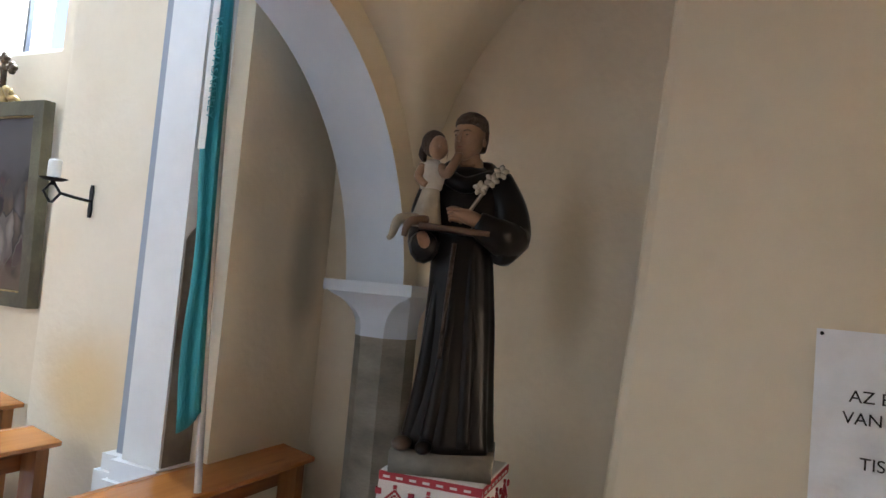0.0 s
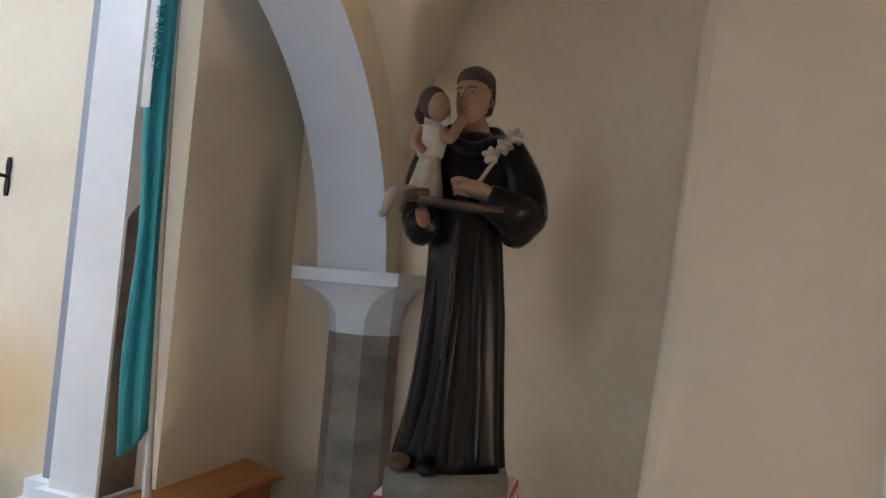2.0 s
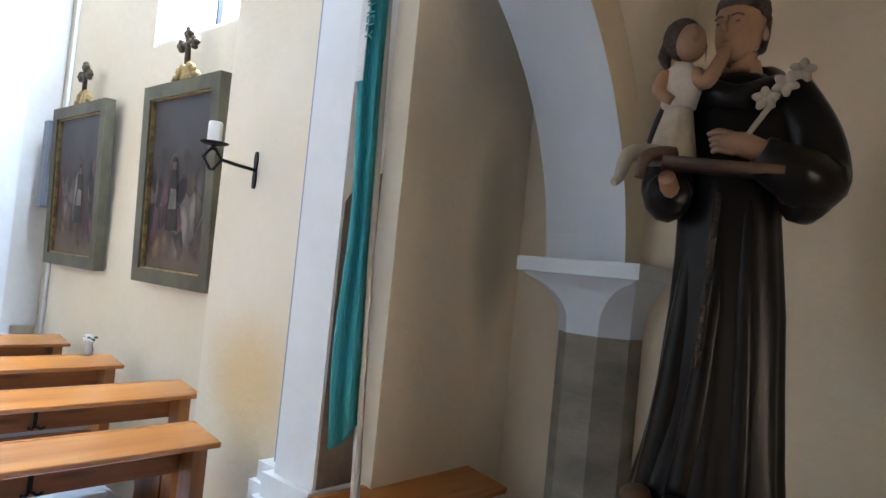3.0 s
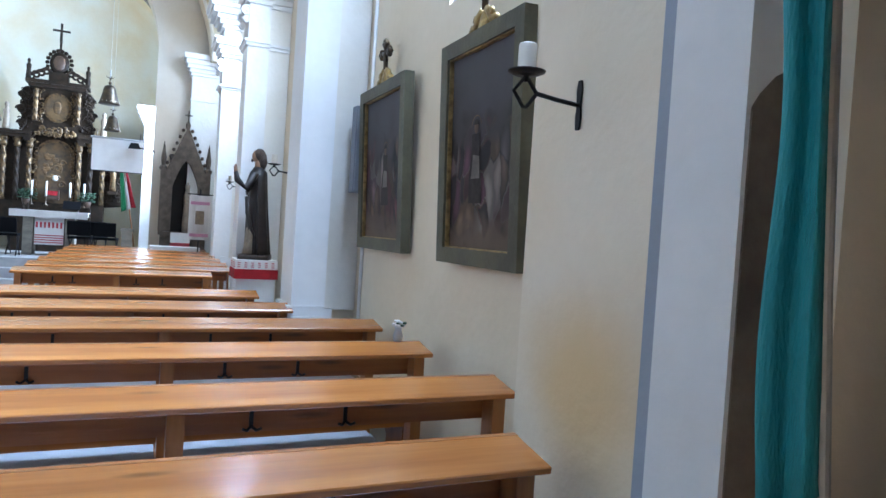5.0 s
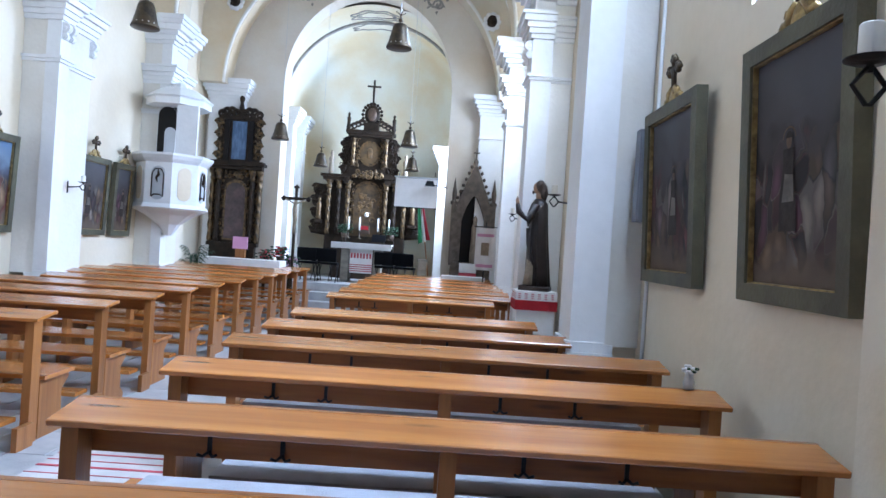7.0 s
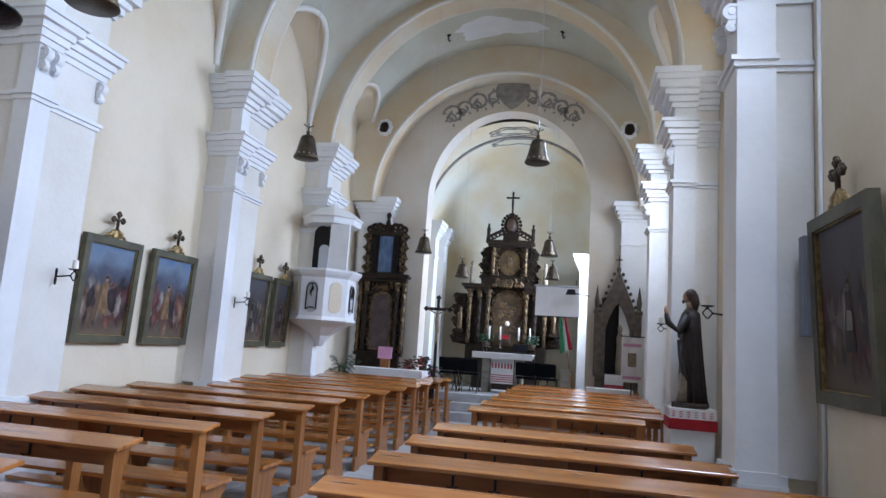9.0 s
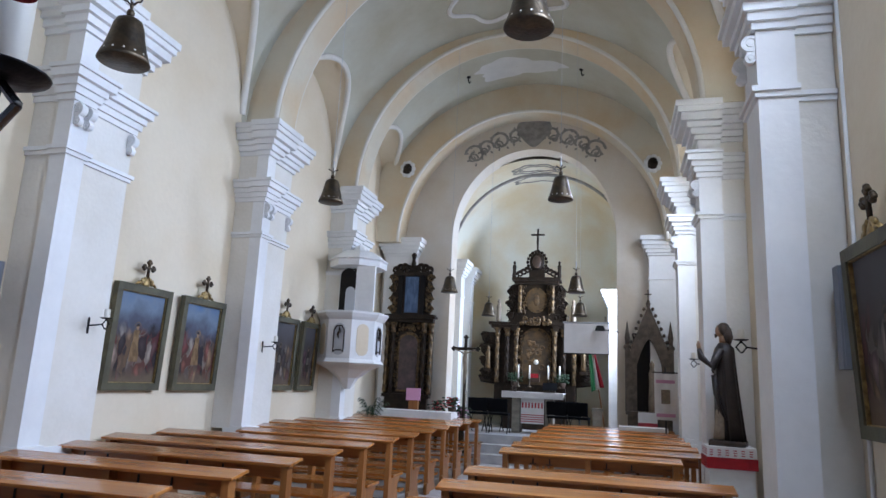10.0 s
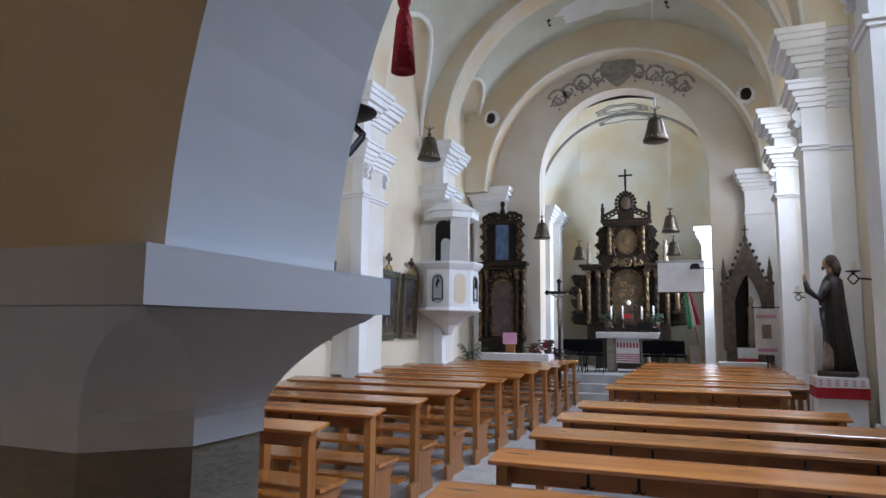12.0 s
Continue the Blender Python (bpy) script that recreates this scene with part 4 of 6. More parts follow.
    limb(bm, [(-0.004, -0.077, 1.132), (-0.004, -0.086, 1.115), (-0.004, -0.095, 1.100), (-0.004, -0.083, 1.094)], [0.005, 0.007, 0.009, 0.006], 8, 1)
    rings(bm, [[(-0.004 + q * (0.053 + 0.002 * math.sin(9 * t)) * math.cos(t), -0.004 + q * (0.069 + 0.002 * math.sin(7 * t)) * math.sin(t), z + (0.012 if math.sin(t) < -0.3 else 0) * (1 if j == 0 else 0)) for t in [2 * math.pi * i / 28 for i in range(28)]] for j, (z, q) in enumerate(((1.142, 0.99), (1.160, 1.06), (1.182, 1.0), (1.200, 0.78), (1.212, 0.42), (1.215, 0.06)))], mi=2)
    rings(bm, [[(-0.004 + 0.054 * q * math.cos(t), -0.004 + 0.070 * q * math.sin(t), z) for t in [math.pi * (0.06 + 0.88 * i / 14) for i in range(15)]] + [(-0.004 + 0.040 * q * math.cos(t), -0.004 + 0.056 * q * math.sin(t), z) for t in [math.pi * (0.94 - 0.88 * i / 14) for i in range(15)]] for z, q in ((1.075, 0.93), (1.11, 1.04), (1.15, 1.06))], mi=2)
    for s in (-1, 1):
        ball(bm, (-0.004 + s * 0.055, -0.006, 1.10), 0.012, (0.45, 0.8, 1.4), 6, 1)
        ball(bm, (-0.004 + s * 0.021, -0.0715, 1.118), 0.0075, (1.3, 0.5, 0.7), 8, 1)
        ball(bm, (-0.004 + s * 0.021, -0.0742, 1.1165), 0.0042, (1.6, 0.5, 0.55), 6, 5)
        limb(bm, [(-0.004 + s * 0.009, -0.0785, 1.130), (-0.004 + s * 0.022, -0.0760, 1.1335), (-0.004 + s * 0.034, -0.0685, 1.130)], 0.0022, 6, 5)
    limb(bm, [(-0.016, -0.0765, 1.0705), (-0.004, -0.0815, 1.0715), (0.008, -0.0765, 1.0705)], [0.0015, 0.0038, 0.0015], 6, 7)
    bm.verts.ensure_lookup_table()
    bmesh.ops.rotate(bm, cent=(0, -0.01, 1.0), matrix=Matrix.Rotation(radians(-26), 3, 'Z'), verts=bm.verts[n0:])
    # the child on the book
    robe(bm, [(0.71, -0.125, -0.11, 0.055, 0.05), (0.78, -0.122, -0.105, 0.042, 0.038), (0.845, -0.118, -0.095, 0.030, 0.028), (0.86, -0.118, -0.095, 0.034, 0.030)], 4, 24, 7, 0.10)
    robe(bm, [(0.845, -0.118, -0.095, 0.036, 0.032), (0.89, -0.118, -0.093, 0.045, 0.036), (0.93, -0.118, -0.092, 0.040, 0.032), (0.95, -0.116, -0.092, 0.02, 0.02)], 3, 20, 6, 0.05)
    limb(bm, [(-0.09, -0.10, 0.925), (-0.065, -0.12, 0.90), (-0.035, -0.10, 0.965), (-0.03, -0.085, 1.0)], [0.020, 0.018, 0.015, 0.011], 8, 1)
    limb(bm, [(-0.15, -0.10, 0.925), (-0.16, -0.12, 0.88), (-0.13, -0.13, 0.855)], [0.018, 0.016, 0.011], 8, 1)
    limb(bm, [(-0.15, -0.13, 0.73), (-0.205, -0.16, 0.725), (-0.225, -0.165, 0.67), (-0.235, -0.175, 0.655)], [0.024, 0.019, 0.012, 0.008], 8, 4)
    limb(bm, [(-0.12, -0.14, 0.73), (-0.165, -0.19, 0.715), (-0.18, -0.195, 0.665)], [0.020, 0.015, 0.009], 8, 5)
    ball(bm, (-0.102, -0.112, 0.993), 0.038, (0.9, 1, 1.15), 10, 1)
    ball(bm, (-0.122, -0.090, 1.010), 0.044, (1.0, 1.0, 1.12), 10, 2)
    limb(bm, [(-0.150, -0.09, 1.0), (-0.158, -0.085, 0.97), (-0.150, -0.08, 0.945)], [0.016, 0.016, 0.006], 8, 2)
    ball(bm, (-0.092, -0.148, 0.990), 0.006, (1, 1, 1), 6, 1)
    # the lily on the shoulder
    limb(bm, [(0.02, -0.155, 0.76), (0.07, -0.135, 0.85), (0.10, -0.11, 0.92)], 0.006, 6, 4)
    for dx, dz, a0 in ((0.055, 0.855, 0.4), (0.090, 0.885, 1.1), (0.120, 0.915, 0.2)):
        for k in range(5):
            a = a0 + 2 * math.pi * k / 5
            limb(bm, [(dx, -0.128, dz), (dx + 0.014 * math.cos(a), -0.140, dz + 0.014 * math.sin(a)), (dx + 0.024 * math.cos(a), -0.134, dz + 0.024 * math.sin(a))], [0.007, 0.011, 0.005], 6, 4)
    # feet
    ball(bm, (-0.135, -0.125, 0.022), 0.034, (1.0, 1.6, 0.7), 10, 5)
    ball(bm, (-0.058, -0.150, 0.020), 0.032, (0.9, 1.5, 0.7), 10, 0)
    # fitted to the camera's view: torso and child lifted under the head, legs longer
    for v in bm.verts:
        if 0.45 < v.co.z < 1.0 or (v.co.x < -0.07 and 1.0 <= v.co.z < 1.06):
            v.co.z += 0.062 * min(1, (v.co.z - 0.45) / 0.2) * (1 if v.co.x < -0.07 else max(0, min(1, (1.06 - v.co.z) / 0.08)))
    return bm


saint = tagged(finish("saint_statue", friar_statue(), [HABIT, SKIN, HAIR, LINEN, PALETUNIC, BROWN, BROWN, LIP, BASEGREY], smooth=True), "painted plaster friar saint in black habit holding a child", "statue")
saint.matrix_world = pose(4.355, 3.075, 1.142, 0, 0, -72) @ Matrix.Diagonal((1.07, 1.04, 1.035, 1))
ped = thing("statue_pedestal", "pedestal draped in white cloth with red folk embroidery", "pedestal", at=(4.38, 3.07, 0), turn=-84)
part("core", boxes((-0.17, 0.17, -0.17, 0.17, 0, 1.04)), STONE, ped)
bm = bmesh.new()
rings(bm, [[(sx * (0.19 + e), sy * (0.19 + e), z) for sx, sy in ((-1, -1), (1, -1), (1, 1), (-1, 1))] for e, z in ((0.035, 0.35), (0.02, 0.7), (0, 1.058), (-0.004, 1.066))])
part("cloth", bm, CLOTH, ped, "white linen cloth")
bm = bmesh.new()
for q in range(4):
    m = pose(0, 0, 0, 0, 0, 90 * q)
    box(bm, -0.19, 0.19, -0.1935, -0.188, 1.030, 1.060, 0, m)
    for k in range(7):
        box(bm, -0.175 + 0.05 * k, -0.150 + 0.05 * k, -0.196, -0.190, 1.040, 1.048, 1, m)
    for k in range(3):
        cx = -0.125 + 0.125 * k
        for s in (-1, 1):
            for j in range(10):
                a, b = cx + s * 0.062 * j / 10, cx + s * 0.062 * (j + 1) / 10
                zt = 1.005 - 0.062 * (j + 0.5) / 10
                box(bm, min(a, b), max(a, b), -0.1985, -0.189, zt - 0.009, zt, 0, m)
                box(bm, min(a, b), max(a, b), -0.1990, -0.189, zt - 0.023, zt - 0.018, 0, m)
                zl = 0.925 - 0.05 * (10 - j) / 10
                box(bm, min(a, b), max(a, b), -0.1995, -0.189, zl - 0.007, zl, 0, m)
        for dx, dz, w_ in ((0, 1.012, 0.006), (-0.062, 0.99, 0.010), (0.062, 0.99, 0.010), (0, 0.955, 0.012), (-0.03, 0.93, 0.008), (0.03, 0.93, 0.008)):
            box(bm, cx + dx - w_, cx + dx + w_, -0.2, -0.189, dz - w_, dz + w_, 0, m)
    box(bm, -0.205, 0.205, -0.207, -0.190, 0.86, 0.90, 0, m)
part("embroidery", bm, [REDTHREAD, CLOTH], ped, "red embroidered zigzag border")

# ---- processional banner leaning by the pilaster ----
ban = thing("processional_banner", "furled teal processional banner on an aluminium pole", "banner")
bm = bmesh.new()
tube(bm, [(3.995, 3.905, 0.885), (4.005, 3.955, 1.5), (4.02, 4.05, 3.3)], 0.014, 12)
part("pole", bm, ALU, ban)
bm = bmesh.new()
loops = []
for j in range(31):
    t = j / 30
    z = 1.13 + 2.1 * t
    px, py = 3.998 + 0.02 * t, 3.925 + 0.115 * t
    wd = 0.086 + 0.012 * math.sin(j * 0.5) - 0.015 * t
    lp = []
    for i in range(20):
        s = i / 19
        lp.append((px - 0.026 - 0.014 * math.sin(8 * s + 0.12 * j), py - 0.012 + wd * s * 1.1 + 0.006 * math.cos(11 * s + 0.1 * j), z + (0.05 - 0.09 * s if j == 0 else 0)))
    for i in range(19, -1, -1):
        x, y, zz = lp[i]
        lp.append((x + 0.022, y + 0.004, zz))
    loops.append(lp)
rings(bm, loops)
part("cloth", bm, TEAL, ban, "teal cloth hanging in folds", smooth=True)


def words(text, size, m, mat, name, parent=None, depth=0.0006, align="CENTER"):
    cu = bpy.data.curves.new(name, "FONT")
    cu.body, cu.size, cu.extrude, cu.align_x = text, size, depth, align
    tmp = bpy.data.objects.new(name, cu)
    scene.collection.objects.link(tmp)
    me = bpy.data.meshes.new_from_object(tmp.evaluated_get(bpy.context.evaluated_depsgraph_get()))
    bpy.data.objects.remove(tmp)
    me.materials.clear()
    me.materials.append(mat)
    ob = new(name, me)
    if parent:
        ob.parent = parent
    ob.matrix_basis = m
    return ob


ribbon = part("ribbon", boxes((3.966, 3.969, 4.03, 4.065, 2.18, 2.80)), CLOTH, ban, "white ribbon edge with green lettering")
words("KEZDIVÁSÁRHELY", 0.050, Matrix.Translation((3.964, 4.036, 2.50)) @ pose(0, 0, 0, 90, 0, -90) @ pose(0, 0, 0, 0, 0, -90), TEAL, "lettering", ribbon)

# ---- notice on the wall ----
notice = thing("paper_notice", "creased white paper notice with black capitals pinned to the wall", "notice", at=(4.446, 1.885, 1.185), turn=-90)
bm = bmesh.new()
g = [[bm.verts.new((0.42 * i / 14, -0.004 - 0.007 * noise.noise((i * 0.45, j * 0.5, 3.1)), -0.10 + 0.62 * j / 18)) for i in range(15)] for j in range(19)]
for a, b in zip(g, g[1:]):
    for i in range(14):
        bm.faces.new((a[i], a[i + 1], b[i + 1], b[i]))
part("sheet", bm, PAPER, notice, smooth=True)
for k, (line, x) in enumerate((("A", 0.23), ("AZ ÉN", 0.085), ("VAN FE", 0.07), ("H", 0.24), ("TISZT", 0.12), ("TA", 0.22), ("MEGH", 0.085))):
    words(line, 0.052, Matrix.Translation((x + 0.01, -0.012, 0.372 - 0.066 * k)) @ pose(0, 0, 0, 90, 0, 0), INK, "printed_line", notice, align="LEFT")
for x, z in ((0.015, 0.505), (0.405, 0.505)):
    bm = bmesh.new()
    lathe(bm, [(0.006, 0), (0.006, 0.004), (0.002, 0.008)], 10, m=Matrix.Translation((x, -0.006, z)) @ pose(0, 0, 0, 90, 0, 0))
    part("pin", bm, IRON, notice)

# ---- tassel on the column's candle side ----
tas = thing("red_tassel", "red wool tassel hanging from a cord", "tassel")
TX, TY, TZ = 2.49, 3.945, 1.985
bm = bmesh.new()
tube(bm, [(TX, TY, TZ + 0.125), (TX - 0.012, TY - 0.005, TZ + 0.19), (TX - 0.07, TY - 0.03, TZ + 0.27), (TX - 0.09, TY - 0.07, TZ + 0.36)], 0.006, 8)
part("cord", bm, RED, tas)
bm = bmesh.new()
lathe(bm, [(0.003, 0.13), (0.008, 0.127), (0.011, 0.112), (0.007, 0.102), (0.012, 0.085), (0.016, 0.04), (0.019, 0.0), (0.012, 0.004)], 18, at=(TX, TY, TZ))
part("fringe", bm, RED, tas, smooth=True)

# ---- hanging bell lamps ----
def bell_lamp(x, y, z, top):
    ob = thing("bell_lamp", "bronze bell-shaped pendant lamp with a pierced rim", "pendant lamp", "bell lamps", at=(x, y, z))
    bm = bmesh.new()
    lathe(bm, [(0.150, 0.0), (0.158, 0.006), (0.150, 0.03), (0.128, 0.09), (0.108, 0.17), (0.092, 0.25), (0.078, 0.285), (0.045, 0.305), (0.012, 0.315), (0.010, 0.305), (0.07, 0.275), (0.10, 0.17), (0.12, 0.09), (0.14, 0.03), (0.146, 0.004)], 28)
    part("shade", bm, BRONZE, ob, "dark bronze bell", smooth=True)
    # pale beads on the rim stand for light shining through its holes
    for k in range(14):
        a = 2 * math.pi * k / 14
        bm = bmesh.new()
        ball(bm, (0.138 * math.cos(a), 0.138 * math.sin(a), 0.045), 0.009, n=5)
        part("rim_light_bead", bm, WAX, ob, "pale bead standing for light through a pierced hole")
    bm = bmesh.new()
    lathe(bm, [(0.006, 0.31), (0.022, 0.325), (0.026, 0.345), (0.018, 0.365), (0.006, 0.37), (0.012, 0.385), (0.010, 0.41), (0.004, 0.43)], 12)
    for k in range(4):
        a = math.pi / 2 * k + 0.4
        tube(bm, [(0, 0, 0.395), (0.03 * math.cos(a), 0.03 * math.sin(a), 0.425), (0.052 * math.cos(a), 0.052 * math.sin(a), 0.43), (0.058 * math.cos(a), 0.058 * math.sin(a), 0.445)], 0.006, 6)
    part("finial", bm, BRONZE, ob, smooth=True)
    bm = bmesh.new()
    tube(bm, [(0, 0, 0.42), (0, 0, 0.55)], 0.010, 8)
    tube(bm, [(0, 0, 0.55), (0, 0, top - z)], 0.003, 6)
    part("cord", bm, PALEGREY, ob, "thin suspension cord")
    return ob


for x, y, z, top in ((0.07, 6.70, 3.50, 8.6), (2.55, 7.21, 3.78, 8.6), (-0.42, 10.95, 3.78, 8.6), (2.40, 11.50, 3.90, 8.6), (0.10, 15.2, 3.24, 8.6), (2.38, 15.2, 3.26, 8.6), (0.28, 18.15, 3.13, 8.6), (2.30, 18.15, 3.16, 8.6)):
    bell_lamp(x, y, z, top)

# ---- column loudspeakers and a pipe ----
SPEAKER = material("blue_grey_metal", (0.20, 0.215, 0.25), 0.5, vary=0.06)


def loudspeaker(x0, x1, y0, y1):
    ob = thing("column_loudspeaker", "slim grey column loudspeaker fixed beside a pilaster", "loudspeaker", "wall loudspeakers")
    part("cabinet", boxes((x0, x1, y0 + 0.012, y1, 1.83, 2.52)), SPEAKER, ob, bevel=0.008)
    part("grille", boxes((x0 + 0.012, x1 - 0.012, y0, y0 + 0.011, 1.85, 2.50)), SPEAKER, ob)


loudspeaker(4.50, 4.62, 8.38, 8.50)
loudspeaker(-2.445, -2.34, 8.14, 8.26)
bm = bmesh.new()
tube(bm, [(4.635, 8.46, 0.0), (4.635, 8.46, 2.4), (4.64, 8.465, 5.0)], 0.014, 10)
pipe = tagged(finish("cable_conduit", bm, WHITE, smooth=True), "white painted cable conduit running up the wall", "conduit")


# ---- second statue ----
ROBE = material("painted_dark_brown_robe", (0.020, 0.012, 0.010), 0.5, vary=0.2, scale=9, second=(0.012, 0.008, 0.007))
def robed_statue():
    """Facing local -x, one hand raised, 1.4 m tall."""
    bm = bmesh.new()
    box(bm, -0.17, 0.20, -0.16, 0.16, -0.0, 0.06, 2)
    robe(bm, [(0.06, 0.0, 0, 0.125, 0.12), (0.2, 0.0, 0, 0.115, 0.11), (0.5, -0.005, 0, 0.110, 0.105), (0.8, -0.005, 0, 0.105, 0.105), (1.0, 0.0, 0, 0.115, 0.125), (1.10, 0.01, 0, 0.10, 0.115), (1.16, 0, 0, 0.055, 0.06)], 0, 48, 8, 0.09)
    robe(bm, [(0.06, 0.085, 0, 0.115, 0.135), (0.25, 0.075, 0, 0.105, 0.13), (0.55, 0.055, 0, 0.095, 0.13), (0.85, 0.035, 0, 0.09, 0.13), (1.05, 0.025, 0, 0.088, 0.125), (1.13, 0.02, 0, 0.06, 0.09)], 0, 48, 7, 0.08)
    robe(bm, [(0.07, -0.045, -0.02, 0.095, 0.115), (0.2, -0.04, -0.02, 0.085, 0.105), (0.38, -0.03, -0.01, 0.082, 0.098), (0.44, -0.02, 0, 0.06, 0.08)], 1, 32, 7, 0.08)
    tube(bm, [(-0.10, -0.07, 0.78), (-0.085, -0.10, 0.58), (-0.04, -0.115, 0.40), (0.02, -0.12, 0.28)], [0.035, 0.03, 0.022, 0.01], 10, 0)
    tube(bm, [(-0.02, -0.13, 1.08), (-0.10, -0.17, 0.88), (-0.22, -0.17, 0.98), (-0.245, -0.165, 1.08)], [0.055, 0.055, 0.04, 0.025], 10, 0)
    tube(bm, [(-0.24, -0.165, 1.06), (-0.25, -0.165, 1.13), (-0.25, -0.165, 1.17)], [0.022, 0.024, 0.008], 8, 3)
    tube(bm, [(0.0, 0.13, 1.08), (-0.05, 0.16, 0.86), (-0.15, 0.10, 0.84)], [0.055, 0.055, 0.035], 10, 0)
    tube(bm, [(0, 0, 1.15), (-0.01, 0, 1.24)], [0.045, 0.04], 10, 3)
    ball(bm, (-0.02, 0, 1.30), 0.068, (1, 0.85, 1.2), 10, 3)
    ball(bm, (0.005, 0, 1.315), 0.074, (1, 0.95, 1.15), 10, 2)
    tube(bm, [(0.03, 0, 1.32), (0.055, 0, 1.22), (0.05, 0, 1.14)], [0.06, 0.055, 0.03], 10, 2)
    tube(bm, [(-0.075, 0, 1.26), (-0.085, 0, 1.22)], [0.025, 0.008], 8, 2)
    return bm


st2 = tagged(finish("saint_statue", robed_statue(), [ROBE, TUNIC, HAIR, SKIN], smooth=True), "dark painted robed saint with one hand raised", "statue")
st2.matrix_world = pose(4.25, 11.72, 1.08, 0, 0, -18) @ Matrix.Diagonal((0.98, 0.94, 0.98, 1))
ped2 = thing("statue_pedestal", "stone pedestal with embroidered cloth and red fringe", "pedestal", at=(4.26, 11.72, 0))
part("core", boxes((-0.23, 0.23, -0.22, 0.22, 0, 1.03)), WHITE, ped2, bevel=0.01)
part("cloth", boxes((-0.25, 0.25, -0.24, 0.24, 0.97, 1.08)), CLOTH, ped2, "white linen cloth")
bm = bmesh.new()
for k in range(6):
    for s in range(3):
        box(bm, -0.225 + 0.08 * k, -0.19 + 0.08 * k, -0.2425 - 0.0005 * s, -0.2395, 0.99 + 0.025 * s, 1.0 + 0.025 * s)
        box(bm, -0.2525, -0.2495, -0.215 + 0.078 * k, -0.18 + 0.078 * k, 0.99 + 0.025 * s, 1.0 + 0.025 * s)
part("embroidery", bm, REDTHREAD, ped2, "red embroidered motifs")["kind"] = "stuff"
part("fringe", boxes((-0.258, 0.258, -0.248, 0.248, 0.85, 0.968)), RED, ped2, "red fringe")

# ---- shapes for carved work ----
def scroll(bm, x, y, z, r, s=1, turns=1.4, th=0.03, mi=0):
    tube(bm, [(x + s * r * (1 - 0.62 * t) * math.cos(2 * math.pi * turns * t), y, z + r * (1 - 0.62 * t) * math.sin(2 * math.pi * turns * t)) for t in [k / 22 for k in range(23)]], [th * (1 - 0.5 * k / 22) for k in range(23)], 6, mi)


def twisted(bm, x, y, z0, z1, r, mi=0, n=14):
    loops = []
    for j in range(31):
        t = j / 30
        a0 = t * 5 * math.pi
        loops.append([(x + r * (1 + 0.28 * math.cos(3 * (2 * math.pi * i / n) + a0 * 2)) * math.cos(2 * math.pi * i / n), y + r * (1 + 0.28 * math.cos(3 * (2 * math.pi * i / n) + a0 * 2)) * math.sin(2 * math.pi * i / n), z0 + (z1 - z0) * t) for i in range(n)])
    rings(bm, loops, mi=mi)


def niche_arch(bm, x, y0, y1, w, z0, z1, mi=0):
    pts = [(x - w, z0)] + [(x + w * math.cos(math.pi - math.pi * k / 14), z1 - w + w * math.sin(math.pi * k / 14)) for k in range(15)] + [(x + w, z0)]
    rings(bm, [[(px, yy, pz) for px, pz in pts] for yy in (y0, y1)], mi=mi)


def leafage(bm, x0, x1, z0, z1, y, n, seed, r=0.035, mi=0):
    """Carved leaves and curls crowded over an upright rectangle."""
    rnd = random.Random(seed)
    for _ in range(n):
        x, z, q = rnd.uniform(x0, x1), rnd.uniform(z0, z1), r * rnd.uniform(0.6, 1.3)
        if rnd.random() < 0.35:
            scroll(bm, x, y - 0.3 * q, z, q * 1.2, rnd.choice((-1, 1)), 1.0, q * 0.45, mi)
        else:
            ball(bm, (x, y, z), q, (rnd.uniform(0.5, 1.1), 0.7, rnd.uniform(0.7, 1.5)), 5, mi)


def wing(bm, s, x0, w, z0, z1, y0, y1, bumps=4, mi=0):
    """A carved side panel with a lobed outer edge."""
    n = 28
    edge = [(x0 + w * (0.62 + 0.26 * abs(math.sin(bumps * math.pi * k / n)) + 0.12 * math.sin(math.pi * k / n)), z0 + (z1 - z0) * k / n) for k in range(n + 1)]
    pts = [(x0, z0)] + edge + [(x0, z1)]
    rings(bm, [[(s * x, y, z) for x, z in pts] for y in (y0, y1)], mi=mi)


# ---- pulpit ----
AGED_WOOD = material("dark_aged_wood", (0.05, 0.035, 0.025), 0.6, vary=0.2, scale=9)
pul = thing("pulpit", "white painted octagonal pulpit with sounding board on the wall", "pulpit", at=(-1.86, 15.42, 0), turn=0)
def octa(r, z, n=8):
    return [(r * math.cos(math.pi / 8 + 2 * math.pi * i / n), r * math.sin(math.pi / 8 + 2 * math.pi * i / n), z) for i in range(n)]
bm = bmesh.new()
rings(bm, [octa(0.60, 1.86), octa(0.66, 1.90), octa(0.60, 1.97), octa(0.60, 2.68), octa(0.66, 2.74), octa(0.70, 2.80), octa(0.70, 2.84)])
part("basket", bm, WHITE, pul)
bm = bmesh.new()
rings(bm, [octa(0.07, 1.42), octa(0.12, 1.5), octa(0.20, 1.62), octa(0.42, 1.78), octa(0.58, 1.855)])
part("corbel", bm, WHITE, pul, smooth=False)
